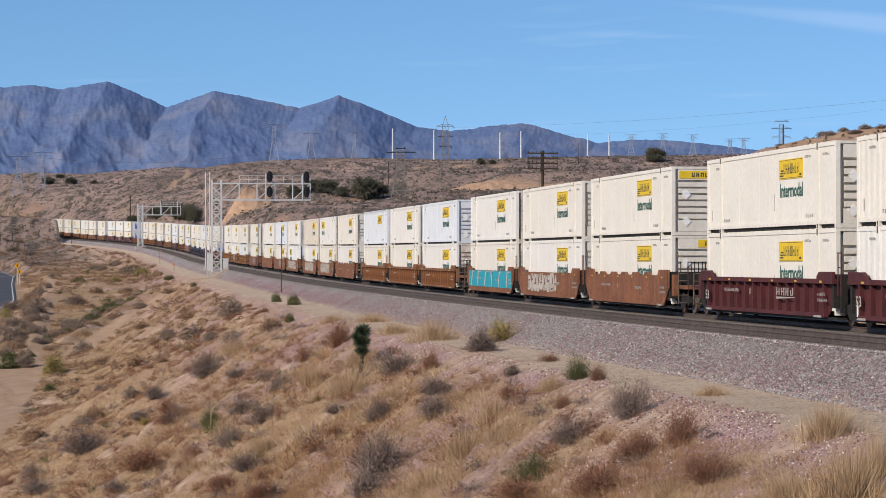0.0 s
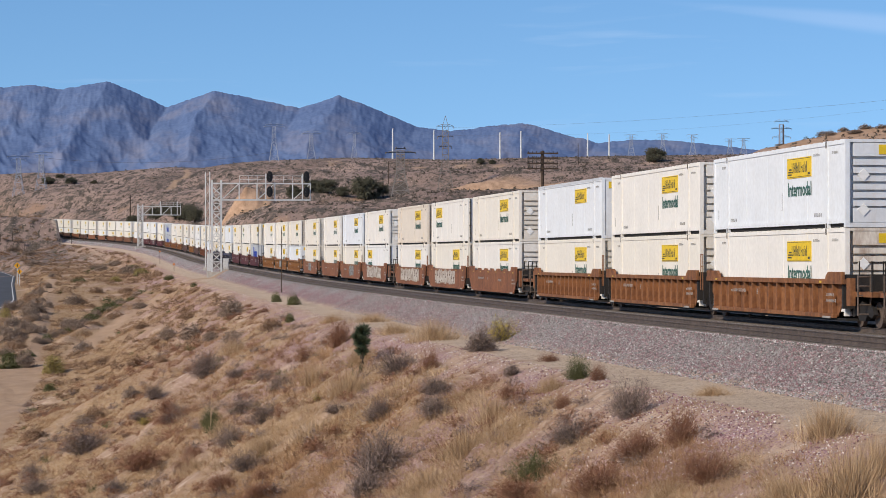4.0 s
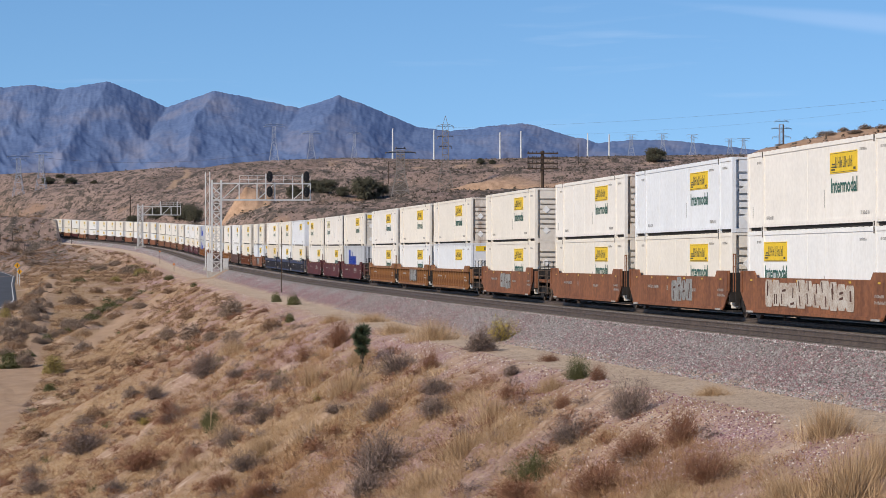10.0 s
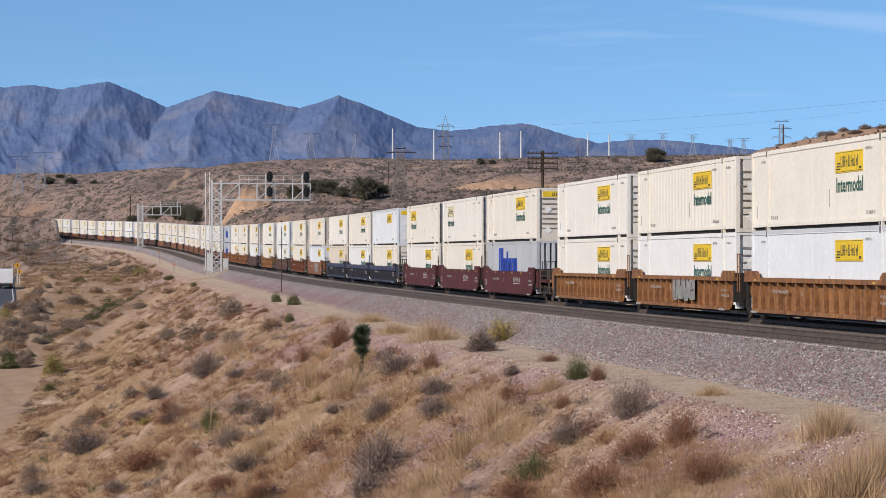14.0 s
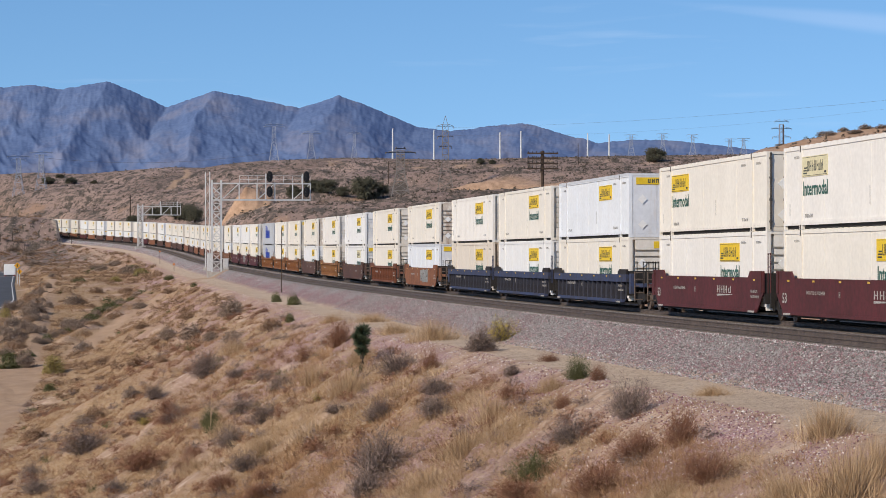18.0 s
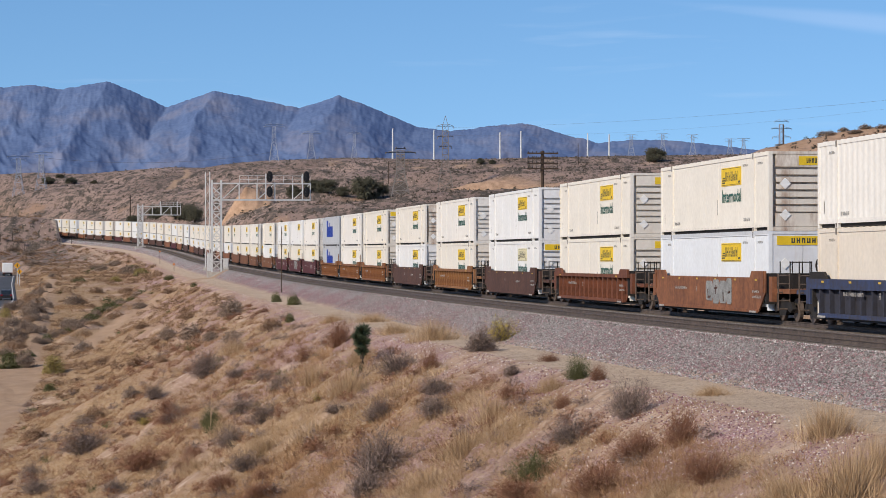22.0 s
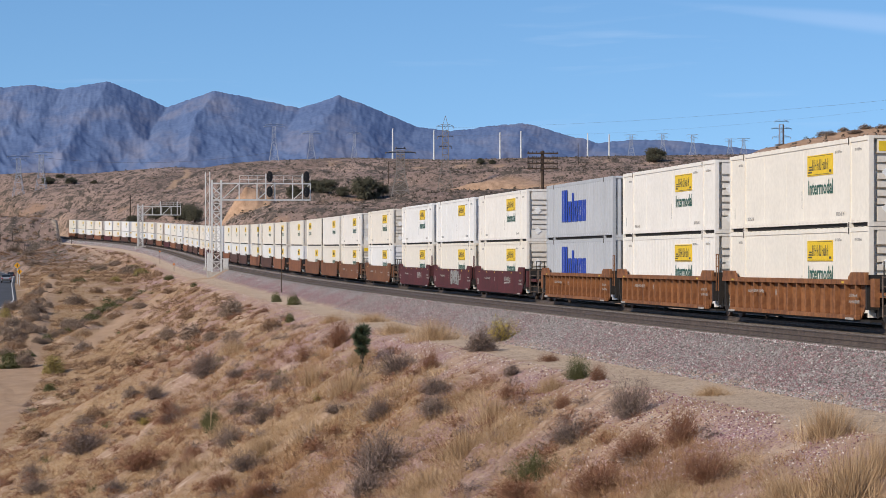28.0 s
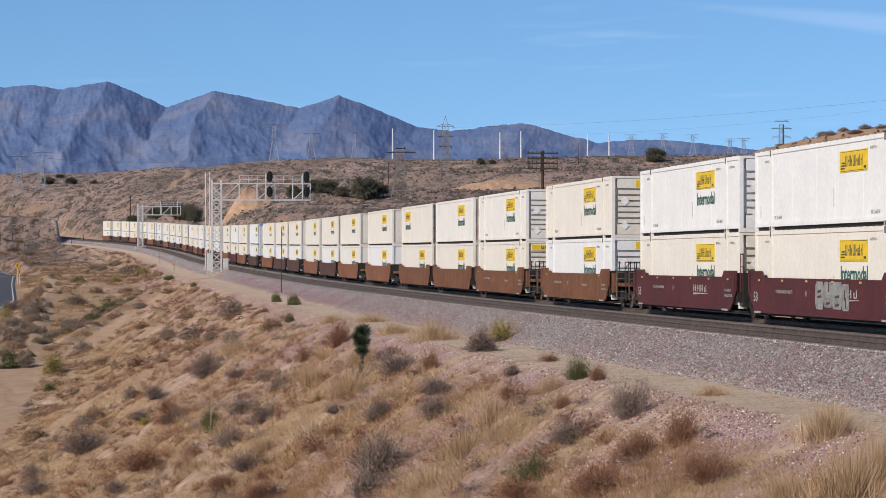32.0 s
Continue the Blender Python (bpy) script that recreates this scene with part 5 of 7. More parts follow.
simple_pole(-14.8, 218.3, 6.0, 0.05, M_POLE, "utility_post", "slim dark wooden post beside the track", "post")
simple_pole(-17.2, 753, 7.2, 0.16, M_POLE, "utility_pole", "bare dark wooden pole on the hillside", "pole")
simple_pole(53.7, 946, 8.6, 0.18, M_POLE, "utility_pole", "bare dark wooden pole on the hillside", "pole")
simple_pole(-108.0, 822, 9.6, 0.22, M_POLE, "utility_pole", "dark wooden pole behind the far curve", "pole")
for _a, _t, _b in ((695, 226, 279), (768, 228, 280), (885, 233, 279), (922, 231, 278), (1040, 236, 277), (1078, 238, 276)):
    _d = 1235.0
    _x = (_a - 784) / 4212 * _d
    simple_pole(_x, _d, (_b - _t) / 4212 * _d, 0.5, M_WHITE, "transmission_pole", "tall white tubular steel transmission pole on the ridge", "transmission pole")


def telegraph_pole(x, y, z_top):
    top = new("telegraph_pole")
    z0 = gz(x, y)
    top.matrix_basis = Matrix.Translation((x, y, z0)) @ Matrix.Rotation(radians(6), 4, "Z")
    h = z_top - z0
    bm = bmesh.new()
    rod(bm, (0, 0, -1), (0, 0, h), 0.19, 0.15, 10)
    part("shaft", bm, M_POLE, top)
    for k, zz in enumerate((h - 0.25, h - 0.72, h - 1.22, h - 1.72)):
        arm = part("crossarm", boxed(-1.5, 1.5, -0.26, -0.18, zz - 0.07, zz + 0.07), M_POLE, top)
        for i in range(8):
            xx = -1.4 + i * 0.4
            bm = bmesh.new()
            rod(bm, (xx, -0.22, zz + 0.07), (xx, -0.22, zz + 0.2), 0.045, 0.03, 6)
            part("insulator", bm, M_BLACK, arm)
    tagged(top, "old dark wooden telegraph pole with four crossarms", "telegraph pole")


telegraph_pole(9.57, 229.0, 19.45)


def pylon(x, y, h, w, arms, material, label, waist=0.55, z=None, peak=True):
    """A lattice tower: legs, a narrow body, crossarms at shares of its height (share, half length)."""
    top = new("pylon")
    top.matrix_basis = Matrix.Translation((x, y, gz(x, y) if z is None else z))
    bar = max(0.22, h * 0.012) * (0.6 if y > 1000 else (0.7 if y > 610 else 1.0))
    bm = bmesh.new()
    lattice(bm, (0, 0, -0.5), (0, 0, h * waist), w, w * 0.42, 3, bar, bar * 0.6)
    part("legs", bm, material, top)
    bm = bmesh.new()
    lattice(bm, (0, 0, h * waist), (0, 0, h * 0.93), w * 0.42, w * 0.36, 6, bar * 0.9, bar * 0.5)
    if peak:
        for sx in (-1, 1):
            beam(bm, (sx * w * 0.16, 0, h * 0.93), (0, 0, h * 1.06), bar * 0.7)
    part("body", bm, material, top)
    for share, half in arms:
        bm = bmesh.new()
        z_ = h * share
        for sy in (-0.15, 0.15):
            beam(bm, (-half, 0, z_), (half, 0, z_), bar * 0.8)
            beam(bm, (-half, 0, z_), (-w * 0.18, sy * w, z_ + h * 0.03), bar * 0.5)
            beam(bm, (half, 0, z_), (w * 0.18, sy * w, z_ + h * 0.03), bar * 0.5)
        arm = part("crossarm", bm, material, top)
        for sx in (-1, 1):
            bm = bmesh.new()
            rod(bm, (sx * half * 0.96, 0, z_ - h * 0.035), (sx * half * 0.96, 0, z_), bar * 0.5, seg=6)
            part("insulator", bm, material, arm)
    return tagged(top, label, "pylon", "pylons on the hills")


def at_bearing(a, d):
    return (a - 784) / 4212 * d, d


pylon(0.7, 703, 20.6, 4.6, ((0.62, 1.9), (0.76, 2.4), (0.91, 2.6)), M_LATTICE, "rusty lattice steel pylon with three crossarms", 0.42)
pylon(-10.0, 560, 11.8, 4.6, ((0.90, 3.6), (0.98, 1.2)), M_LATTICE, "weathered lattice pylon with a wide flat crossarm", 0.5, peak=False)
for _a, _t, _b, _w in ((485, 218, 284, 5.0), (551, 232, 282, 4.6), (627, 232, 279, 3.2)):
    _x, _y = at_bearing(_a, 1225)
    _h = (_b - _t) / 4212 * 1225
    pylon(_x, _y, _h, _w, ((0.93, _w * 1.1), (0.99, _w * 0.9)), M_FARSTEEL, "distant flat-topped lattice pylon on the ridge", 0.5, peak=False)
for _a, _t, _b in ((33, 275, 345), (73, 268, 325)):
    _x, _y = at_bearing(_a, 1150)
    _z = gz(_x, _y)
    _h = EYE_Z + (441 - _t) / 4212 * 1150 - _z
    pylon(_x, _y, _h, 5.4, ((0.97, 5.6), (0.9, 3.4)), M_FARSTEEL, "pale distant lattice pylon with a wide flat top", 0.5, peak=False)
for _a, _t, _d in ((1117, 236, 1240), (1173, 234, 1240), (1226, 236, 1240), (1292, 244, 1240), (1316, 243, 1240)):
    _x, _y = at_bearing(_a, _d)
    _z = gz(_x, _y)
    pylon(_x, _y, EYE_Z + (441 - _t) / 4212 * _d - _z, 3.6, ((0.78, 2.6), (0.92, 3.4)), M_FARSTEEL, "faint distant lattice pylon on the skyline", 0.5, peak=False)
_x, _y = at_bearing(1383, 620)
pylon(_x, _y, EYE_Z + (441 - 214) / 4212 * 620 - gz(_x, _y), 3.0, ((0.70, 2.4), (0.86, 2.6), (0.99, 1.8)), M_FARSTEEL, "lattice pylon behind the bare hill", 0.4, peak=False)
_x, _y = at_bearing(1386, 430)
simple_pole(_x, _y, EYE_Z + (441 - 222) / 4212 * 430 - gz(_x, _y), 0.16, M_POLE, "utility_pole", "dark wooden pole behind the bare hill", "pole")


def wire(p, q, sag, r, name="overhead_wire"):
    p, q = Vector(p), Vector(q)
    V, F = [], []
    for i in range(25):
        u = i / 24
        c = p.lerp(q, u) - Vector((0, 0, sag * 4 * u * (1 - u)))
        V += [c + Vector((0, 0, r)), c + Vector((0, r, -r / 2)), c + Vector((0, -r, -r / 2))]
    for i in range(24):
        F += [(i * 3 + k, i * 3 + (k + 1) % 3, i * 3 + 3 + (k + 1) % 3, i * 3 + 3 + k) for k in range(3)]
    ob = fast_mesh(name, V, F, M_POLE)
    return tagged(ob, "thin dark overhead power line", "wire", "overhead wires")


def sight(a, y, d):
    return ((a - 784) / 4212 * d, d, EYE_Z + (441 - y) / 4212 * d)


wire(sight(800, 226, 705), sight(1700, 164, 520), 1.5, 0.022)
wire(sight(800, 240, 705), sight(1700, 176, 522), 2.5, 0.014)
wire(sight(60, 278, 1150), sight(480, 270, 1225), 4.0, 0.055)


# ---- roadside signs and fences ----
def road_sign(x, y, h, size, label):
    top = new("road_sign")
    top.matrix_basis = Matrix.Translation((x, y, gz(x, y))) @ Matrix.Rotation(radians(10), 4, "Z")
    part("post", boxed(-0.05, 0.05, -0.05, 0.05, -0.3, h), M_GALV, top)
    bm = bmesh.new()
    zc = h - size * 0.5
    prism(bm, [(-size * 0.7, zc), (0, zc - size * 0.7), (size * 0.7, zc), (0, zc + size * 0.7)], -0.09, -0.06)
    plate = part("plate", bm, mat("sign_yellow", (0.72, 0.36, 0.02), 0.5, var=0.08), top, "amber diamond plate")
    part("arrow_bar", boxed(-size * 0.10, size * 0.10, -0.10, -0.091, zc - size * 0.35, zc + size * 0.35), M_INK_SIGN, plate)
    tagged(top, label, "road sign")


M_INK_SIGN = mat("sign_black", (0.03, 0.03, 0.03), 0.6)
road_sign(-76.2, 426.0, 3.7, 0.80, "amber diamond warning sign beside the road")
road_sign(-74.0, 416.0, 2.8, 0.66, "amber diamond warning sign lower down the roadside")


def marker(x, y, h, label):
    top = new("track_marker")
    top.matrix_basis = Matrix.Translation((x, y, gz(x, y)))
    part("post", boxed(-0.04, 0.04, -0.04, 0.04, -0.2, h), M_POLE, top)
    part("plate", boxed(-0.13, 0.13, -0.07, -0.04, h - 0.32, h), mat("orange_marker", (0.60, 0.20, 0.03), 0.6, var=0.1), top, "orange plate")
    tagged(top, label, "marker post")


_x, _y = at_bearing(283, 470)
marker(_x, _y, 2.6, "orange marker plate on a post beside the track")
_x, _y = at_bearing(308, 396.0)
marker(_x, _y, 1.2, "small orange marker post beside the dirt road")


def fence():
    top = new("wire_fence")
    top.matrix_basis = Matrix.Translation((0, 0, 0))
    pts = []
    for k in range(9):
        x, y = at_bearing(-20 + k * 21, 772 - k * 1.5)
        z = gz(x, y)
        pts.append(Vector((x, y, z)))
        bm = bmesh.new()
        rod(bm, (x, y, z - 0.3), (x, y, z + 2.2), 0.09, 0.08, 6)
        part("fence_post", bm, M_POLE, top)
    for up in (0.8, 1.4, 2.0):
        bm = bmesh.new()
        for a, b in zip(pts[:-1], pts[1:]):
            beam(bm, a + Vector((0, 0, up)), b + Vector((0, 0, up)), 0.04)
        part("fence_wire", bm, M_POLE, top)
    tagged(top, "low wire fence on dark wooden posts beside the track", "fence")


fence()


# ---- road vehicles ----
M_TYRE = mat("tyre_rubber", (0.02, 0.02, 0.02), 0.8)
M_GLASS = mat("dark_window_glass", (0.02, 0.025, 0.03), 0.08, spec=0.6)
M_TAIL = mat("red_tail_lamp", (0.35, 0.01, 0.01), 0.3)
M_BOXWHITE = mat("van_white", (0.78, 0.78, 0.77), 0.4, var=0.04)
VEHICLES = []


def wheels(top, xs, track, r):
    for x in xs:
        for sy in (-1, 1):
            bm = bmesh.new()
            rod(bm, (x, sy * track - 0.13, r), (x, sy * track + 0.13, r), r, seg=16)
            w = part("wheel", bm, M_TYRE, top)
            bm = bmesh.new()
            rod(bm, (x, sy * track - 0.14, r), (x, sy * track + 0.14, r), r * 0.55, seg=12)
            part("rim", bm, M_GALV, w)


def box_truck():
    top = new("box_truck")
    part("cargo_box", boxed(-3.6, 2.2, -1.2, 1.2, 0.95, 3.25), M_BOXWHITE, top)
    bm = bmesh.new()
    prism(bm, [(2.3, 0.55), (4.3, 0.55), (4.3, 1.3), (3.7, 1.5), (3.1, 2.3), (2.3, 2.35)], -1.0, 1.0)
    part("cab", bm, M_BOXWHITE, top)
    part("chassis", boxed(-3.6, 4.2, -0.9, 0.9, 0.5, 0.9), M_DARK_V, top)
    d = part("roll_door", boxed(-3.63, -3.6, -1.05, 1.05, 1.05, 3.1), M_BOXWHITE, top)
    for k in range(6):
        part("door_slat", boxed(-3.645, -3.63, -1.03, 1.03, 1.08 + k * 0.34, 1.38 + k * 0.34), M_BOXWHITE, d)
    part("bumper", boxed(-3.8, -3.6, -1.15, 1.15, 0.45, 0.7), M_DARK_V, top)
    for sy in (-1, 1):
        part("tail_lamp", boxed(-3.66, -3.6, *sorted((sy * 0.85, sy * 1.1)), 0.75, 0.92), M_TAIL, top)
        part("mud_flap", boxed(-3.1, -3.05, *sorted((sy * 0.55, sy * 1.15)), 0.12, 0.8), M_DARK_V, top)
    wheels(top, (-2.2, 3.2), 0.95, 0.45)
    return tagged(top, "white box truck seen from behind on the asphalt road", "truck")


M_DARK_V = mat("chassis_black", (0.03, 0.03, 0.03), 0.7)


def car(colour, label):
    top = new("car")
    bm = bmesh.new()
    prism(bm, [(-2.2, 0.35), (2.2, 0.35), (2.25, 0.7), (1.3, 0.92), (-2.1, 0.98), (-2.25, 0.7)], -0.9, 0.9)
    bmesh.ops.bevel(bm, geom=bm.edges[:], offset=0.06, segments=2, affect="EDGES")
    part("body", bm, colour, top)
    bm = bmesh.new()
    prism(bm, [(-2.0, 0.96), (0.95, 0.92), (0.3, 1.45), (-1.5, 1.48)], -0.74, 0.74)
    cab = part("cabin", bm, M_GLASS, top)
    part("roof", boxed(-1.45, 0.28, -0.72, 0.72, 1.46, 1.5), colour, cab)
    for sy in (-1, 1):
        part("tail_lamp", boxed(-2.28, -2.2, *sorted((sy * 0.55, sy * 0.85)), 0.7, 0.88), M_TAIL, top)
    part("bumper", boxed(-2.3, -2.2, -0.8, 0.8, 0.4, 0.58), M_DARK_V, top)
    wheels(top, (-1.35, 1.4), 0.8, 0.33)
    return tagged(top, label, "car")


VEHICLES.append((box_truck(), [(0, 102), (8.0, 243), (10.5, 311), (12.0, 350), (14.5, 416), (16.5, 467), (20.0, 559), (22.0, 614), (23.5, 651), (26.0, 706), (32.0, 751)]))
VEHICLES.append((car(mat("black_car_paint", (0.02, 0.022, 0.028), 0.3, spec=0.5), "black car driving away along the asphalt road"), [(0, 68), (17.0, 215), (21.0, 328), (22.0, 359), (23.0, 395), (24.0, 438), (25.5, 495), (27.0, 542), (30.0, 638), (32.0, 689)]))
VEHICLES.append((car(mat("silver_car_paint", (0.42, 0.43, 0.44), 0.3, 0.5, spec=0.5), "silver car driving away along the asphalt road"), [(0, 45), (21.0, 215), (24.5, 322), (25.5, 353), (27.5, 412), (28.0, 433), (29.0, 472), (30.0, 508), (32.0, 565)]))


# ---- the train ----
def worn(name, col, rust, grime=0.5, rough=0.68, var=0.22, scale=0.7, streak=(3.2, 3.2, 0.5), lo=0.46):
    """Paint that has run, rusted and gathered soot in upright streaks."""
    m = mat(name, col, rough, var=var, scale=scale, col2=rust if var > 0.1 else None)
    N, L = m.node_tree.nodes, m.node_tree.links.new
    b = N["Principled BSDF"]
    src = b.inputs["Base Color"].links[0].from_socket
    tc, mp, nz, mr, mx = N.new("ShaderNodeTexCoord"), N.new("ShaderNodeMapping"), N.new("ShaderNodeTexNoise"), N.new("ShaderNodeMapRange"), N.new("ShaderNodeMix")
    mp.inputs["Scale"].default_value = streak
    nz.inputs["Scale"].default_value, nz.inputs["Detail"].default_value, nz.inputs["Roughness"].default_value = 1.0, 6, 0.7
    mr.inputs["From Min"].default_value, mr.inputs["From Max"].default_value, mr.inputs["To Max"].default_value = lo, lo + 0.22, grime
    mx.data_type = "RGBA"
    mx.inputs[7].default_value = (*(0.35 * c + 0.012 for c in rust), 1) if var > 0.1 else (*rust, 1)
    L(tc.outputs["Object"], mp.inputs["Vector"])
    L(mp.outputs[0], nz.inputs["Vector"])
    L(nz.outputs["Fac"], mr.inputs["Value"])
    L(mr.outputs[0], mx.inputs[0])
    L(src, mx.inputs[6])
    L(mx.outputs[2], b.inputs["Base Color"])
    return m


def paint(name, col, dirt=(0.52, 0.44, 0.35), grime=0.2):
    return worn(name, col, dirt, grime, 0.48, 0.05, 0.6, (1.6, 1.6, 0.16), 0.52)


PAINT = {
    "white": paint("white_paint", (0.80, 0.80, 0.785)),
    "cool": paint("cool_white_paint", (0.745, 0.775, 0.805)),
    "cream": paint("cream_paint", (0.79, 0.745, 0.66)),
    "ivory": paint("ivory_paint", (0.80, 0.77, 0.715)),
    "tan": paint("tan_paint", (0.73, 0.655, 0.555), (0.46, 0.36, 0.27), 0.35),
    "grey": paint("grey_paint", (0.43, 0.45, 0.48), (0.24, 0.25, 0.27), 0.4),
}
# paints for the ends: shade put in as darker colour (grey lighter), plus grime
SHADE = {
    "white": paint("white_end_shade", (0.77, 0.77, 0.77), grime=0.45),
    "cool": paint("cool_end_shade", (0.70, 0.72, 0.75), grime=0.45),
    "cream": paint("cream_end_shade", (0.73, 0.68, 0.60), grime=0.5),
    "ivory": paint("ivory_end_shade", (0.76, 0.73, 0.68), grime=0.5),
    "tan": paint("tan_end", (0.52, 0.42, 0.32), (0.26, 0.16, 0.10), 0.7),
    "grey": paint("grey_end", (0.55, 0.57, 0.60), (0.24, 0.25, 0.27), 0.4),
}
M_STAIN = worn("rust_stained_end", (0.70, 0.64, 0.56), (0.26, 0.13, 0.07), 0.85, 0.65, 0.05, 0.6, (1.3, 1.3, 0.45), 0.47)
M_YELLOW = mat("yellow_panel", (0.76, 0.52, 0.03), 0.5, var=0.08, scale=3)
M_PALE_YELLOW = mat("faded_panel", (0.68, 0.62, 0.40), 0.6, var=0.1, scale=3)
M_INK = mat("dark_lettering", (0.05, 0.055, 0.05), 0.6, var=0.1)
M_GREEN = mat("green_lettering", (0.04, 0.125, 0.10), 0.6, var=0.15)
M_BLUE = mat("blue_lettering", (0.02, 0.06, 0.38), 0.5, var=0.1)
M_DARK = mat("grimy_black", (0.028, 0.024, 0.022), 0.7, var=0.25, scale=4)
M_SEAM = mat("seam_shadow_grime", (0.10, 0.085, 0.075), 0.8, var=0.3, scale=4)
M_STEEL = mat("worn_steel", (0.20, 0.15, 0.12), 0.55, 0.4, 0.3, 5)
M_STENCIL = mat("grey_stencil", (0.30, 0.29, 0.28), 0.7, var=0.2, scale=5)
M_PALE = mat("stencil_white", (0.42, 0.39, 0.36), 0.7, var=0.25, scale=6)
M_MARK = mat("yellow_reflector", (0.58, 0.38, 0.06), 0.5, var=0.1)
WELL = {
    "maroon": worn("maroon_paint", (0.095, 0.023, 0.025), (0.055, 0.018, 0.017), 0.35),
    "brown": worn("brown_paint", (0.245, 0.100, 0.047), (0.13, 0.052, 0.028), 0.5),
    "rust": worn("rust_orange_paint", (0.265, 0.115, 0.046), (0.13, 0.050, 0.024), 0.6),
    "amber": worn("amber_paint", (0.30, 0.145, 0.055), (0.15, 0.060, 0.032), 0.8),
    "navy": worn("navy_paint", (0.036, 0.054, 0.125), (0.045, 0.04, 0.045), 0.5),
    "soot": worn("sooty_paint", (0.040, 0.042, 0.060), (0.03, 0.026, 0.028), 0.5),
    "umber": worn("umber_paint", (0.098, 0.048, 0.034), (0.055, 0.028, 0.021), 0.35),
    "brick": worn("red_brown_paint", (0.18, 0.064, 0.033), (0.10, 0.037, 0.021), 0.6),
    "orange": worn("dull_orange_paint", (0.19, 0.080, 0.036), (0.11, 0.045, 0.022), 0.5),
}
M_TEAL = mat("teal_spray_paint", (0.025, 0.33, 0.42), 0.55, var=0.1, scale=1.5)
M_SPRAY_W = mat("white_spray_paint", (0.47, 0.44, 0.39), 0.65, var=0.3, scale=2, col2=(0.27, 0.19, 0.14))
M_SPRAY_G = mat("grey_spray_paint", (0.28, 0.28, 0.27), 0.65, var=0.25, scale=2)

LEN, WID, TALL = 16.15, 2.59, 2.896
HX, HY = LEN / 2, WID / 2


def strokes(bm, x0, x1, z0, z1, y, n, seed):
    """A line of plain bars in place of lettering, uneven in width and height."""
    rng = random.Random(seed)
    w = (x1 - x0) / n
    for i in range(n):
        a = x0 + i * w + w * 0.05
        t = w * 0.17
        for lo in (a, a + w * rng.choice((0.42, 0.50, 0.55))):
            drop = (z1 - z0) * rng.choice((0.0, 0.0, 0.0, 0.3))
            box(bm, lo, lo + t, y - 0.004, y, z0, z1 - drop)
        mid = z0 + (z1 - z0) * rng.choice((0.0, 0.42, 0.42, 0.86))
        box(bm, a + t, a + w * 0.45, y - 0.004, y, mid, mid + (z1 - z0) * 0.14)


LETTERS = {}


def lettering(text, height, width):
    """The mesh of a word in the plain built-in face, in x and z, its middle at the origin, facing -y."""
    key = (text, height, width)
    if key not in LETTERS:
        cu = bpy.data.curves.new("word", "FONT")
        cu.body, cu.size, cu.extrude, cu.resolution_u, cu.offset = text, 1.0, 0.0, 2, 0.022
        ob = bpy.data.objects.new("word", cu)
        me = bpy.data.meshes.new_from_object(ob)
        bpy.data.objects.remove(ob)
        v = np.empty(len(me.vertices) * 3, dtype=np.float32)
        me.vertices.foreach_get("co", v)
        v = v.reshape(-1, 3)
        x0, x1, z0, z1 = v[:, 0].min(), v[:, 0].max(), v[:, 1].min(), v[:, 1].max()
        out = np.stack([(v[:, 0] - (x0 + x1) / 2) * width / (x1 - x0), np.zeros(len(v)), (v[:, 1] - (z0 + z1) / 2) * height / (z1 - z0)], 1)
        me.vertices.foreach_set("co", out.astype(np.float32).ravel())
        me.update()
        LETTERS[key] = me
    return LETTERS[key]


def written(name, text, height, width, material, parent, place, label=""):
    me = lettering(text, height, width)
    if not me.materials:
        me.materials.append(material)
    ob = new(name, me)
    ob.parent = parent
    ob.matrix_basis = place
    return tagged(ob, label=label)


TEMPLATES = {}


def span(sgn, a, b):
    """The two y of a slab on one side, in order."""
    return sorted((sgn * a, sgn * b))


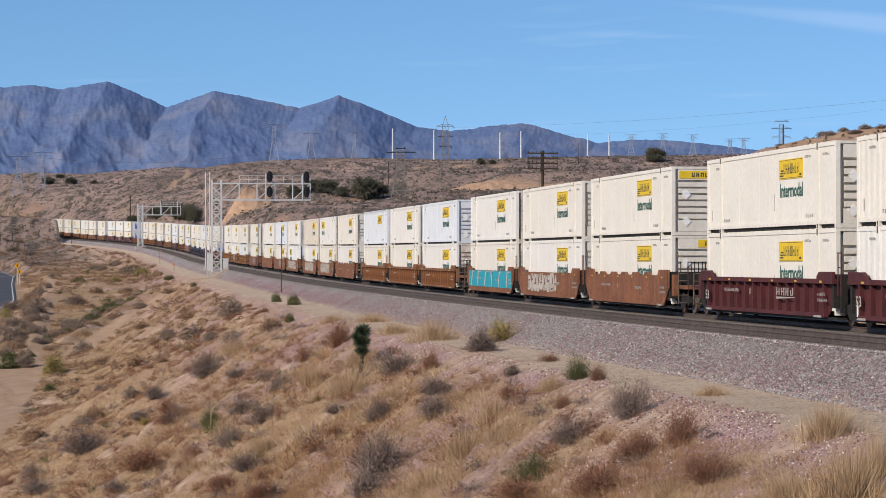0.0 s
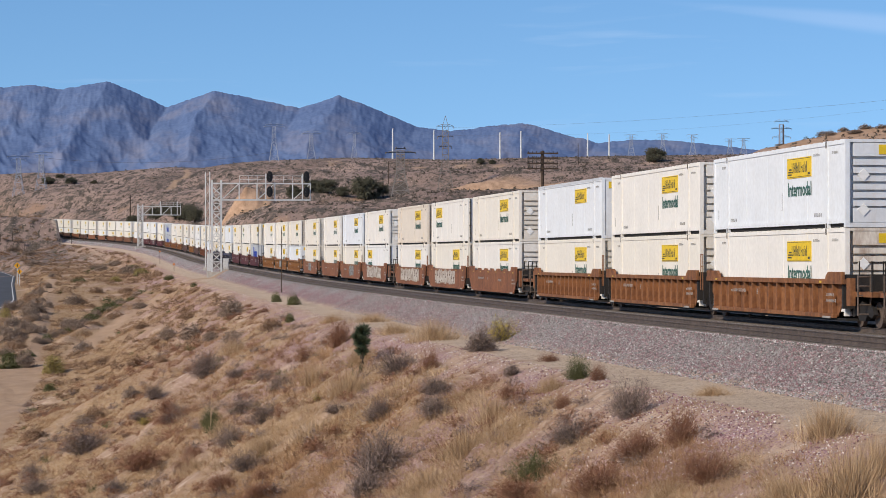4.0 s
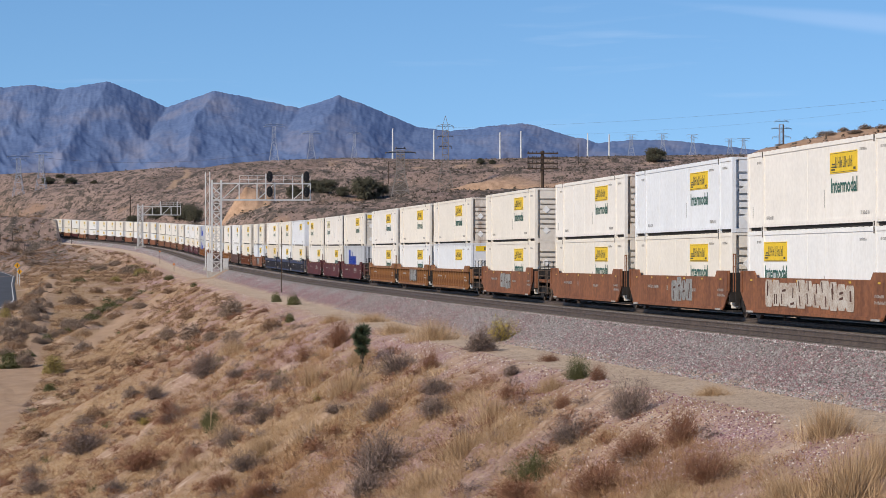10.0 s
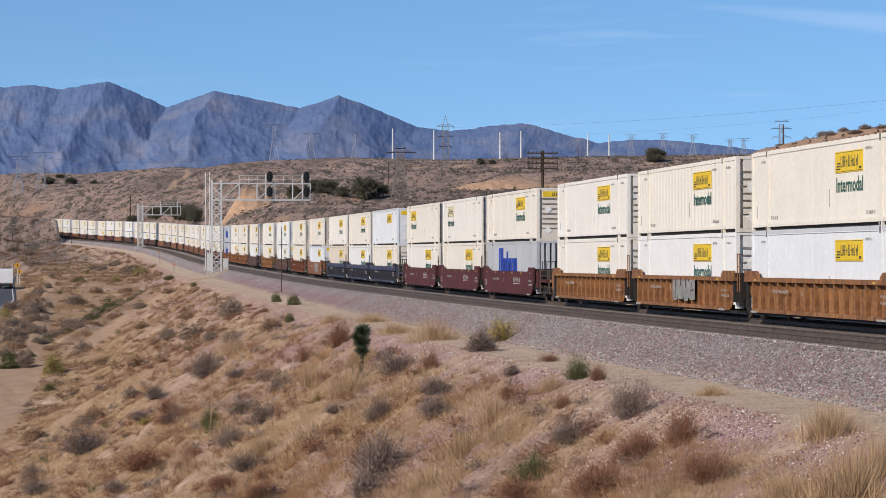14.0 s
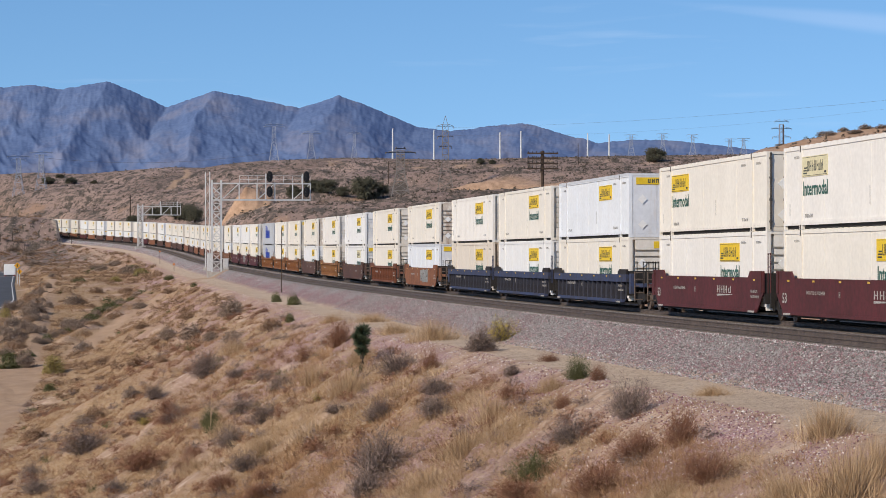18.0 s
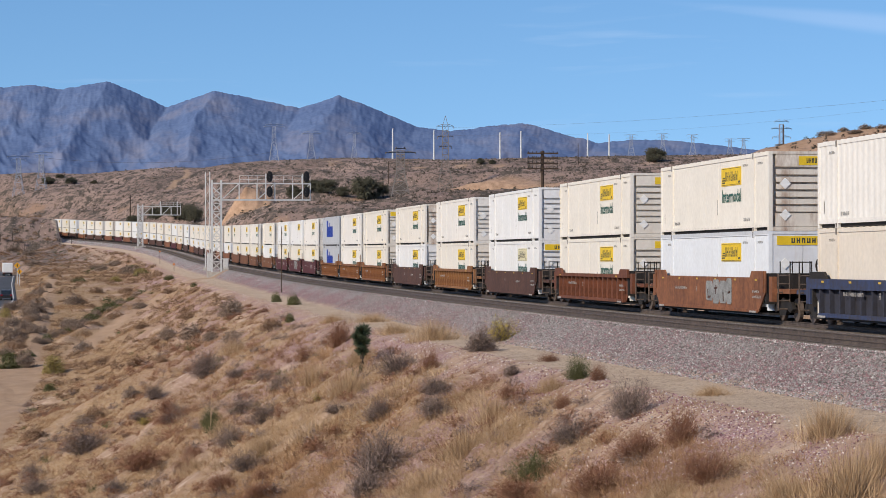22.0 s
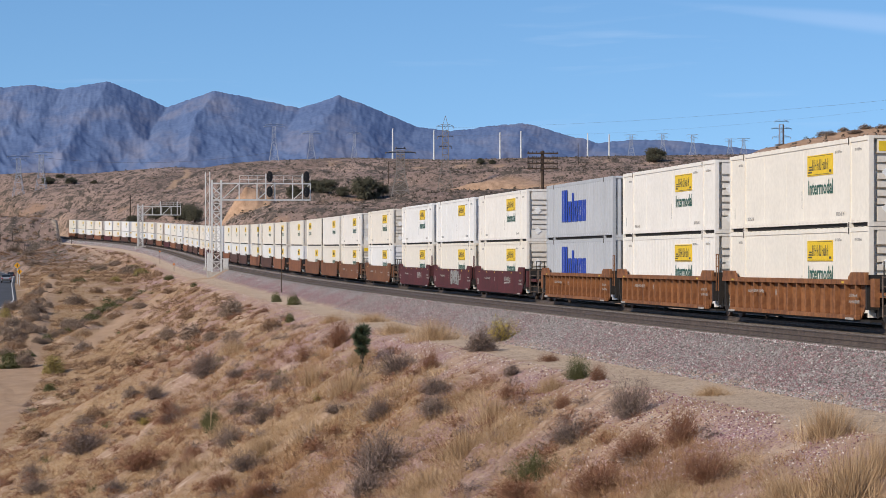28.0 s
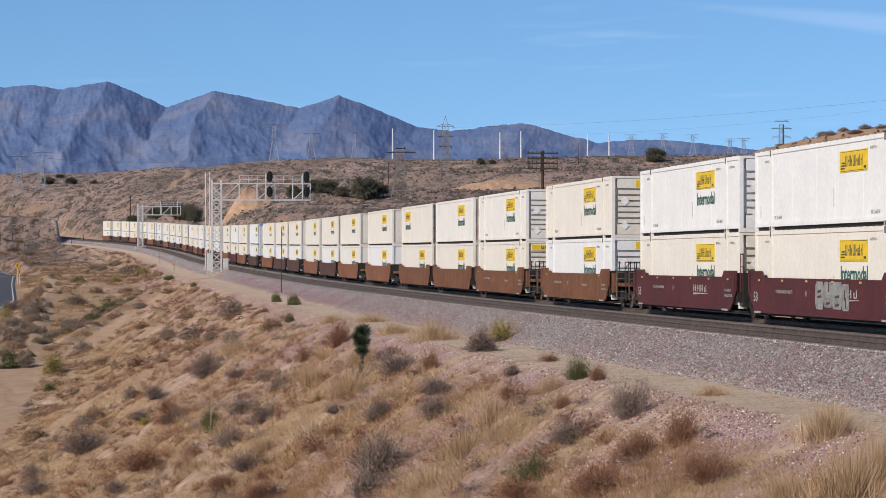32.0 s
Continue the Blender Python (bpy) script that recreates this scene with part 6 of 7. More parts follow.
def container(colour, end="ribs", logo="y", corr=False, close=True):
    """A 53-foot domestic container; the origin is under its middle. close: with its small fittings."""
    key = (colour, end, logo, corr, close)
    if key in TEMPLATES:
        return copy_thing(TEMPLATES[key], Matrix())
    top = new("intermodal_container")
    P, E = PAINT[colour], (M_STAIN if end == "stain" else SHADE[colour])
    fluted = corr or colour == "grey"
    deep = 0.035 if colour == "grey" else (0.016 if corr else 0.0)
    lo, hi = 0.30, TALL - 0.14
    for sgn in (-1, 1):
        xs = np.linspace(-HX + 0.1, HX - 0.1, (121 if fluted else 33) if close else 3)
        bm = bmesh.new()
        col = [[bm.verts.new((x, sgn * (HY - 0.03 + (deep if (i // 2) % 2 else 0.0)), z)) for z in (lo, hi)] for i, x in enumerate(xs)]
        for p, q in zip(col[:-1], col[1:]):
            bm.faces.new((p[0], q[0], q[1], p[1]) if sgn < 0 else (q[0], p[0], p[1], q[1]))
        wall = part("side_wall", bm, P, top)
        if close and sgn < 0 and not fluted:
            # welded plate joints and dents
            seam = part("weld_seam", boxed(0.0, 0.025, -HY + 0.022, -HY + 0.032, lo, hi), P, wall)
            seam.matrix_basis = Matrix.Translation((-3.6, 0, 0))
            for x in (-0.9, 1.1, 3.9):
                again("weld_seam", seam, wall, Matrix.Translation((x, 0, 0)))
    part("inner_lining", boxed(-HX + 0.04, HX - 0.30, -HY + 0.07, HY - 0.07, 0.16, TALL - 0.03), P, top)
    if close:
        for sgn in (-1, 1):
            part("top_rail", boxed(-HX, HX, *span(sgn, HY, HY - 0.07), TALL - 0.14, TALL - 0.004), P, top)
            rail = part("bottom_rail", boxed(-HX, HX, *span(sgn, HY, HY - 0.07), 0.14, 0.30), P, top)
            if sgn < 0:
                bm = bmesh.new()
                for k in range(30):
                    x = -HX + 1.0 + k * 0.48
                    box(bm, x, x + 0.20, -HY - 0.004, -HY + 0.01, 0.185, 0.225)
                tagged(part("rail_slot", bm, SHADE[colour], rail), kind="stuff")
            for x in (-HX, HX - 0.16):
                part("corner_post", boxed(x - 0.002, x + 0.162, *span(sgn, HY + 0.003, HY - 0.15), 0.0, TALL - 0.002), P, top)
            for x in (-6.1, 6.1):
                post = part("lifting_post", boxed(x - 0.13, x + 0.13, *span(sgn, HY + 0.012, HY - 0.12), 0.0, TALL + 0.006), P, top)
                if sgn < 0:
                    for z0, z1 in ((TALL - 0.22, TALL + 0.004), (0.01, 0.16)):
                        part("casting", boxed(x - 0.055, x + 0.055, -HY - 0.02, -HY - 0.010, z0, z1), M_SEAM, post, "dark grimy steel casting")
    else:
        bm = bmesh.new()
        for sgn in (-1, 1):
            box(bm, -HX, HX, *span(sgn, HY, HY - 0.07), TALL - 0.14, TALL - 0.004)
            box(bm, -HX, HX, *span(sgn, HY, HY - 0.07), 0.14, 0.30)
            for x in (-HX, HX - 0.16):
                box(bm, x - 0.002, x + 0.162, *span(sgn, HY + 0.003, HY - 0.15), 0.0, TALL - 0.002)
        part("frame", bm, P, top)
    bm = bmesh.new()
    ridge = [(-HX + 0.02, TALL - 0.05), (-HX + 0.02, TALL - 0.01)]
    for k in range(26 if close else 0):
        x = -HX + 0.4 + k * 0.6
        ridge += [(x, TALL - 0.01), (x + 0.04, TALL + 0.02), (x + 0.26, TALL + 0.02), (x + 0.3, TALL - 0.01)]
    prism(bm, ridge + [(HX - 0.02, TALL - 0.01), (HX - 0.02, TALL - 0.05)], -HY + 0.06, HY - 0.06)
    part("roof", bm, SHADE["grey"] if logo == "old" else P, top)
    if logo == "old" and close:
        part("roof_edge", boxed(-HX, HX, -HY - 0.006, -HY + 0.03, TALL - 0.10, TALL + 0.03), SHADE["grey"], top, "grey aluminium roof edge")
    part("underframe", boxed(-HX + 0.1, HX - 0.1, -HY + 0.1, HY - 0.1, 0.02, 0.15), M_DARK, top)
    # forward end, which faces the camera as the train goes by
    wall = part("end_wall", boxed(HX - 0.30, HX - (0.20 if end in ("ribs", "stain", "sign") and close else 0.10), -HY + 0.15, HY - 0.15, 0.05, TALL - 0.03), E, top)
    if end in ("ribs", "stain", "sign"):
        if close:
            first = None
            for k in range(6):
                z = 0.70 + k * 0.27
                if first is None:
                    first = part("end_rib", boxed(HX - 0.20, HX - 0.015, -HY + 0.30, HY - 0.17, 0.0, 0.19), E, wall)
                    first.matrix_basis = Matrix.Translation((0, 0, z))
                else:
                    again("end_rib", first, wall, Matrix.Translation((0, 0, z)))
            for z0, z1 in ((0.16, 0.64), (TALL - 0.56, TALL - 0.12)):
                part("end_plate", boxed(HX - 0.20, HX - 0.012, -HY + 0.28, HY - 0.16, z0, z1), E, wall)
        else:
            part("end_plate", boxed(HX - 0.10, HX - 0.015, -HY + 0.3, HY - 0.17, 0.2, TALL - 0.14), E, wall)
    elif end == "flutes":
        for k in range(7):
            y = -HY + 0.24 + k * 0.31
            part("end_flute", boxed(HX - 0.10, HX - 0.01, y, y + 0.16, 0.14, TALL - 0.12), E, wall)
            # black strip that stands for the shade in the groove beside each flute
            part("groove_shade", boxed(HX - 0.098, HX - 0.094, y - 0.11, y - 0.05, 0.14, TALL - 0.12), M_DARK, wall)
    else:
        for y0, y1 in ((-HY + 0.17, -0.01), (0.01, HY - 0.17)):
            part("end_door", boxed(HX - 0.10, HX - 0.02, y0, y1, 0.16, TALL - 0.12), E, wall)
    for z0, z1 in ((0.0, 0.15), (TALL - 0.1, TALL - 0.004)):
        part("end_header", boxed(HX - 0.11, HX + 0.001, -HY + 0.15, HY - 0.15, z0, z1), E, top)
    part("rear_door", boxed(-HX, -HX + 0.06, -HY + 0.15, HY - 0.15, 0.02, TALL - 0.01), E, top)
    if end == "doors" and logo != "old":
        for y in (-HY + 0.14, -0.62, 0.02, 0.62, HY - 0.12):
            bm = bmesh.new()
            rod(bm, (HX + 0.03, y, 0.05), (HX + 0.03, y, TALL - 0.04), 0.035, seg=6)
            for z in (0.3, 1.1, 1.9, 2.6):
                box(bm, HX - 0.02, HX + 0.06, y - 0.05, y + 0.05, z, z + 0.08)
            part("lock_rod", bm, M_SEAM, top, "dark steel locking rod")
    if colour == "grey":
        for sgn in (-1, 1):
            bm = bmesh.new()
            y = sgn * (HY + 0.008)
            # large plain blue shapes: bars, and blocks with a slot in them
            for x, w, z0, z1, slot in ((-3.9, 0.44, 0.9, 2.55, 0), (-3.36, 0.30, 0.9, 2.55, 0), (-2.95, 0.42, 0.9, 2.55, 0), (-2.35, 0.80, 0.9, 1.95, 1), (-1.35, 0.42, 0.9, 2.35, 0), (-0.75, 0.75, 0.9, 1.95, 1), (0.20, 0.85, 0.9, 1.95, 1), (1.22, 0.34, 0.9, 1.95, 0), (1.70, 0.34, 0.9, 1.95, 0)):
                t = w * 0.36
                for p0, p1, q0, q1 in ([(x, x + t, z0, z1), (x + w - t, x + w, z0, z1), (x + t, x + w - t, z0, z0 + 0.30), (x + t, x + w - t, z1 - 0.30, z1)] if slot else [(x, x + w, z0, z1)]):
                    xa, xb = (p0, p1) if sgn < 0 else (-p1, -p0)
                    box(bm, xa, xb, y - 0.004, y + 0.004, q0, q1)
            part("lettering", bm, M_BLUE, top, "faded blue lettering")
    elif logo != "none":
        front = logo in ("front", "palefront")
        for sgn in (-1, 1) if close else (-1,):
            cx = (3.0 if not front else -4.6) if sgn < 0 else -3.0
            w, z0, z1 = 2.75, 1.80, 2.50
            y = sgn * (HY - 0.03 + deep)
            lo_y, hi_y = (y - 0.02, y + 0.01) if sgn < 0 else (y - 0.01, y + 0.02)
            p = part("logo_panel", boxed(cx - w / 2, cx + w / 2, lo_y, hi_y, z0, z1), M_PALE_YELLOW if "pale" in logo else M_YELLOW, top, "yellow panel with dark lettering")
            f = lo_y if sgn < 0 else hi_y + 0.004
            bm = bmesh.new()
            strokes(bm, cx - w * 0.30, cx + w * 0.36, z0 + 0.18, z1 - 0.16, f, 7, 5)
            if close:
                for k in range(3):
                    box(bm, cx - w * 0.46 + k * 0.05, cx - w * 0.31, f - 0.004, f, z0 + 0.10 + k * 0.09, z0 + 0.15 + k * 0.09)
                box(bm, cx + w * 0.37, cx + w * 0.45, f - 0.004, f, z0 + 0.08, z0 + 0.16)
                for zz in (z0 + 0.03, z1 - 0.045):
                    box(bm, cx - w * 0.48, cx + w * 0.48, f - 0.004, f, zz, zz + 0.015)
            part("panel_lettering", bm, M_INK, p)
            if logo not in ("old", "plain"):
                written("lettering", "Intermodal", 0.50, w * 0.97, M_GREEN, top, Matrix.Translation((cx + 0.04, y - 0.012 if sgn < 0 else y + 0.012, 1.40)) @ Matrix.Rotation(0 if sgn < 0 else math.pi, 4, "Z"), "dark green word Intermodal")
            if close and sgn < 0:
                bm = bmesh.new()
                for x in (-6.9, 4.6, 6.6):
                    strokes(bm, x, x + 0.7, 2.46, 2.55, y - 0.006, 4, 3)
                for x in (-5.7, 4.7):
                    strokes(bm, x, x + 0.9, 0.40, 0.52, y - 0.006, 4, 4)
                box(bm, -7.45, -7.41, y - 0.006, y - 0.002, 0.5, 0.9)
                box(bm, 0.95, 0.99, y - 0.006, y - 0.002, 0.7, 1.3)
                tagged(part("stencil", bm, M_STENCIL, top), kind="stuff")
        big = end == "sign" or logo == "old"
        z0, z1 = TALL - 0.50, TALL - 0.18
        y0, y1 = (-HY + 0.32, HY - 0.2) if big else (-0.15, HY - 0.35)
        fx = HX - 0.005
        p = part("end_sign", boxed(fx - 0.006, fx + 0.006, y0, y1, z0, z1), M_YELLOW, top, "yellow sign with dark lettering")
        if close:
            bm = bmesh.new()
            for i in range(7):
                ya, wl = y0 + (y1 - y0) * (0.26 + 0.66 * i / 7), (y1 - y0) * 0.066
                for q in (0.0, 0.62):
                    box(bm, fx + 0.007, fx + 0.010, ya + wl * q, ya + wl * (q + 0.34), z0 + 0.07, z1 - 0.07)
                zz = (z0 + 0.07, z0 + 0.14, z1 - 0.12)[i % 3]
                box(bm, fx + 0.007, fx + 0.011, ya, ya + wl * 0.9, zz, zz + 0.05)
            part("sign_lettering", bm, M_INK, p)
    if close and colour != "grey":
        for y, z in ((-HY + 0.62, 0.58), (-HY + 0.62, 1.72)):
            plate = part("placard", boxed(-0.012, 0.012, -0.15, 0.15, -0.15, 0.15), PAINT["white"], wall, "pale diamond placard")
            plate.matrix_basis = Matrix.Translation((HX + 0.002, y, z)) @ Matrix.Rotation(math.pi / 4, 4, "X")
        part("vent", boxed(HX - 0.01, HX + 0.004, 0.75, 0.93, 0.3, 0.46), M_SEAM, wall, "small dark vent")
    tone = {"white": "white", "cool": "bluish-white", "cream": "cream", "ivory": "off-white", "tan": "weathered tan", "grey": "grey-blue"}[colour]
    note = {"stain": "rust-stained ribbed end", "ribs": "ribbed end", "sign": "large end sign", "doors": "double end doors", "flutes": "fluted end"}[end]
    tagged(top, tone + " steel freight container, " + note + ", on a train", "container", "containers on the train")
    TEMPLATES[key] = top
    return top


def bogie(parent, x):
    bm = bmesh.new()
    for y in (-1.0, 1.0):
        prism(bm, [(x - 1.15, 0.45), (x - 1.0, 0.68), (x - 0.35, 0.72), (x, 0.86), (x + 0.35, 0.72), (x + 1.0, 0.68), (x + 1.15, 0.45), (x + 0.9, 0.32), (x + 0.5, 0.42), (x + 0.3, 0.22), (x - 0.3, 0.22), (x - 0.5, 0.42), (x - 0.9, 0.32)], y - 0.07, y + 0.07)
    box(bm, x - 0.25, x + 0.25, -0.95, 0.95, 0.45, 0.72)
    t = part("bogie", bm, M_DARK, parent, "black grimy steel bogie")
    first = None
    for dx in (-0.9, 0.9):
        for y in (-0.76, 0.76):
            if first is None:
                bm = bmesh.new()
                rod(bm, (0, -0.065, 0), (0, 0.065, 0), 0.42, seg=20)
                rod(bm, (0, -0.25, 0), (0, 0.1, 0), 0.09, seg=8)
                first = part("wheel", bm, M_STEEL, t)
                first.matrix_basis = Matrix.Translation((x + dx, y, 0.42))
            else:
                again("wheel", first, t, Matrix.Translation((x + dx, y, 0.42)))
    return t


WELLS = {}


def graffiti(side, tag, HW, seed, mid):
    rng = random.Random(seed)
    yy = -HW - 0.012
    if tag == "teal":
        part("graffiti", boxed(-7.4, 7.6, -HW - 0.008, -HW - 0.002, 0.56, mid - 0.02), M_TEAL, side, "turquoise spray paint")
        bm = bmesh.new()
        for x, d in ((-6.6, 0.5), (-4.2, 0.2), (-1.7, 0.6), (0.9, -0.3), (3.2, 0.4), (5.9, 0.3)):
            prism(bm, [(x, 0.6), (x + 0.25, 0.6), (x + 0.3 + d * 0.4, 1.1), (x + 0.3 + d, 1.5), (x + d, 1.5), (x + d * 0.3, 1.05)], yy - 0.008, yy)
            prism(bm, [(x + d, 1.42), (x + d + 1.0, 1.46), (x + d + 1.0, 1.53), (x + d, 1.5)], yy - 0.010, yy - 0.001)
        part("graffiti_outline", bm, M_SPRAY_W, side, "white spray-painted outline")
        return
    bm, cut = bmesh.new(), bmesh.new()
    x = rng.uniform(-5.8, -4.2) if tag == "white" else rng.uniform(-2, 1)
    low, high = [], []
    for i in range(rng.randint(8, 11) if tag == "white" else 4):
        w, d = rng.uniform(0.70, 1.05), rng.uniform(-0.10, 0.10)
        z0, z1 = rng.uniform(0.50, 0.62), rng.uniform(1.36, 1.53)
        b, n = rng.uniform(0.06, 0.12), rng.uniform(0.10, 0.34)
        low += [(x + 0.02, z0 + n), (x + 0.05, z0 + b), (x + b + 0.05, z0), (x + w - b, z0), (x + w - 0.03, z0 + b)]
        high += [(x + 0.02, z1 - n), (x + 0.05, z1 - b), (x + b + 0.05 + d * 0.2, z1), (x + w - b + d * 0.2, z1), (x + w - 0.03, z1 - b)]
        zm = (z0 + z1) / 2
        for _ in range(2):
            u, v = rng.uniform(0.22, 0.62), rng.choice((z0 + 0.08, zm - 0.1, zm + 0.08))
            if rng.random() < 0.7:
                prism(cut, [(x + w * u, v), (x + w * u + 0.10, v), (x + w * u + 0.10 + d, v + 0.36), (x + w * u + d, v + 0.36)], yy - 0.011, yy - 0.005)
            else:
                prism(cut, [(x + w * 0.3, v), (x + w * 0.75, v + 0.04), (x + w * 0.75, v + 0.12), (x + w * 0.3, v + 0.08)], yy - 0.011, yy - 0.005)
        x += w
    prism(bm, low + high[::-1], yy - 0.006, yy)
    part("graffiti", bm, M_SPRAY_W if tag == "white" else M_SPRAY_G, side, "pale spray-painted graffiti")
    tagged(part("graffiti_slit", cut, WELL["umber"], side, "dark brown gaps in the graffiti"), kind="stuff")


def well(kind, colour, ahead, behind, tag="", close=True, seed=0):
    """A well car unit. ahead, behind: whether it is coupled there (with a platform) or shares a bogie."""
    key = (kind, colour, ahead, behind, tag if tag not in ("white", "grey") else (tag, seed), close)
    if key in WELLS:
        return copy_thing(WELLS[key], Matrix())
    top = new("well_car")
    P = WELL[colour]
    HW = 1.50
    lo, mid, hi = 0.30, 1.56, 1.80
    for sgn in (-1, 1):
        y0, y1 = span(sgn, HW, HW - 0.05)
        if kind == "smooth":
            bm = bmesh.new()
            prism(bm, [(-8.32, 1.02), (-7.45, lo), (7.45, lo), (8.32, 1.02), (8.32, hi), (6.55, hi), (6.3, mid), (-6.3, mid), (-6.55, hi), (-8.32, hi)], y0, y1)
            side = part("side_panel", bm, P, top)
            if tag == "bumps" and close:
                for x in (-4.5, -2.2, 0, 2.2, 4.5):
                    bm = bmesh.new()
                    prism(bm, [(x - 0.75, mid), (x + 0.75, mid), (x + 0.5, mid + 0.12), (x - 0.5, mid + 0.12)], y0, y1)
                    part("guide", bm, P, side)
            if close:
                part("bottom_chord", boxed(-7.45, 7.45, *span(sgn, HW + 0.05, HW), lo - 0.02, lo + 0.09), P, top)
                for x in (-8.2, 8.0):
                    part("end_stiffener", boxed(x, x + 0.2, *span(sgn, HW + 0.04, HW), 1.02, hi), P, side)
        else:
            bm = bmesh.new()
            prism(bm, [(-8.15, 1.0), (-7.4, lo + 0.02), (7.4, lo + 0.02), (8.15, 1.0), (8.15, mid - 0.02), (-8.15, mid - 0.02)], *span(sgn, HW - 0.17, HW - 0.21))
            side = part("side_panel", bm, WELL["soot"] if colour == "navy" else P, top)
            part("top_chord", boxed(-8.35, 8.35, *span(sgn, HW + 0.02, HW - 0.16), mid - (0.34 if colour == "navy" else 0.16), mid), P, top)
            part("bottom_chord", boxed(-7.4, 7.4, *span(sgn, HW, HW - 0.14), lo - 0.02, lo + 0.12), P, top)
            rib = None
            for k in range(15 if (sgn < 0 or not close) else 0):
                x = -7.3 + k * 14.6 / 14
                bm = None
                if rib is None:
                    bm = bmesh.new()
                    for q in range(15 if not close else 1):
                        box(bm, q * 14.6 / 14 - 0.05, q * 14.6 / 14 + 0.05, *span(sgn, HW - 0.005, HW - 0.18), lo + 0.12, mid - 0.16)
                    rib = part("rib", bm, WELL["soot"] if colour == "navy" else P, side)
                    rib.matrix_basis = Matrix.Translation((x, 0, 0))
                    if not close:
                        tagged(rib, kind="stuff")
                        break
                else:
                    again("rib", rib, side, Matrix.Translation((x, 0, 0)))
            for x in (-7.6, 7.6):
                bm = bmesh.new()
                e = 1 if x > 0 else -1
                prism(bm, [(x - e * 1.0, mid), (x + e * 0.72, mid), (x + e * 0.72, hi), (x - e * 0.7, hi), (x - e * 0.95, mid + 0.1)], *span(sgn, HW + 0.01, HW - 0.1))
                part("end_guide", bm, M_DARK if colour == "navy" else P, top)
        if not close:
            continue
        if sgn < 0:
            bm = bmesh.new()
            yy = -HW - 0.006 - (0.024 if kind == "rib" else 0)
            for k in range(6 if colour in ("maroon", "navy", "brown", "umber") else 2):
                x = -7 + k * (2.8 if colour in ("maroon", "navy", "brown", "umber") else 13.0)
                box(bm, x, x + 0.24, yy, yy + 0.02, mid - 0.125, mid - 0.06)
            tagged(part("reflector", bm, M_MARK, side), kind="stuff")
            bm = bmesh.new()
            ya = -HW - 0.008
            if colour != "umber":
                strokes(bm, -4.8, -2.8, 1.02, 1.14, ya, 9, 11 + seed)
            strokes(bm, -1.4, -1.2, 0.95, 1.15, ya, 1, 12)
            strokes(bm, 6.7, 7.8, 0.8, 0.9, ya, 6, 14 + seed)
            strokes(bm, 6.7, 7.6, 1.0, 1.1, ya, 5, 15 + seed)
            if colour == "maroon":
                written("number", "53", 0.36, 0.52, M_PALE, side, Matrix.Translation((-7.3, ya - 0.004, 0.86)))
            if colour == "maroon":
                strokes(bm, 2.0, 4.2, 0.95, 1.22, ya, 4, 13)
                prism(bm, [(2.0, 0.82), (4.2, 0.88), (4.2, 0.90), (2.0, 0.90)], ya - 0.004, ya)
            elif kind == "smooth":
                strokes(bm, 2.2, 3.4, 0.94, 1.06, ya, 7, 13 + seed)
            tagged(part("stencil", bm, M_PALE, side), kind="stuff")
            if tag in ("white", "grey", "teal"):
                graffiti(side, tag, HW, seed, mid)
            for x in (-7.3, 6.5):
                part("repair_plate", boxed(x, x + 0.8, -HW - 0.07, -HW - 0.055, 0.27, 0.34), M_PALE, top, "pale unpainted plate")
    part("floor", boxed(-8.3, 8.3, -HW + 0.16, HW - 0.16, 0.20, 0.28), M_DARK, top)
    for sgn, coupled in ((1, ahead), (-1, behind)):
        reach = 10.55 if coupled else 9.0
        part("end_platform", boxed(*span(sgn, 8.35, reach), -1.25 if coupled else -0.9, 1.25 if coupled else 0.9, 1.0, 1.16), P if coupled else M_DARK, top)
        part("bulkhead", boxed(*span(sgn, 8.12, 8.28), -HW + 0.06, HW - 0.06, 0.6, 1.72), M_DARK, top)
        if coupled or sgn > 0:
            bogie(top, sgn * 9.1)
        if not close:
            continue
        if coupled:
            part("coupler", boxed(*span(sgn, 10.4, 10.98), -0.14, 0.14, 0.72, 0.98), M_DARK, top)
            bm = bmesh.new()
            for y in (-1.2, -0.75):
                rod(bm, (sgn * 10.4, y, 1.1), (sgn * 10.4, y, 2.15), 0.022, seg=6)
                rod(bm, (sgn * 9.2, y, 1.1), (sgn * 9.2, y, 2.15), 0.022, seg=6)
            for z in (1.7, 2.12):
                rod(bm, (sgn * 10.4, -1.2, z), (sgn * 10.4, -0.75, z), 0.02, seg=6)
            part("handrail", bm, M_DARK, top)
            bm = bmesh.new()
            for y in (-1.42, -1.0):
                rod(bm, (sgn * 9.7, y, 0.4), (sgn * 9.7, y, 1.7), 0.03, seg=6)
            for k in range(5):
                rod(bm, (sgn * 9.7, -1.42, 0.45 + k * 0.3), (sgn * 9.7, -1.0, 0.45 + k * 0.3), 0.025, seg=6)
            part("ladder", bm, M_STEEL, top)
            part("air_tank", boxed(*span(sgn, 8.7, 9.6), 0.35, 0.95, 1.16, 1.75), M_DARK, top)
            part("end_bracket", boxed(*span(sgn, 8.55, 8.95), -1.42, -1.25, 0.7, 1.6), P, top)
            if sgn < 0:
                bm = bmesh.new()
                c = Vector((sgn * 9.9, -0.35, 2.0))
                for k in range(14):
                    a, b = k * math.tau / 14, (k + 1) * math.tau / 14
                    beam(bm, c + Vector((0, 0.40 * math.cos(a), 0.40 * math.sin(a))), c + Vector((0, 0.40 * math.cos(b), 0.40 * math.sin(b))), 0.06)
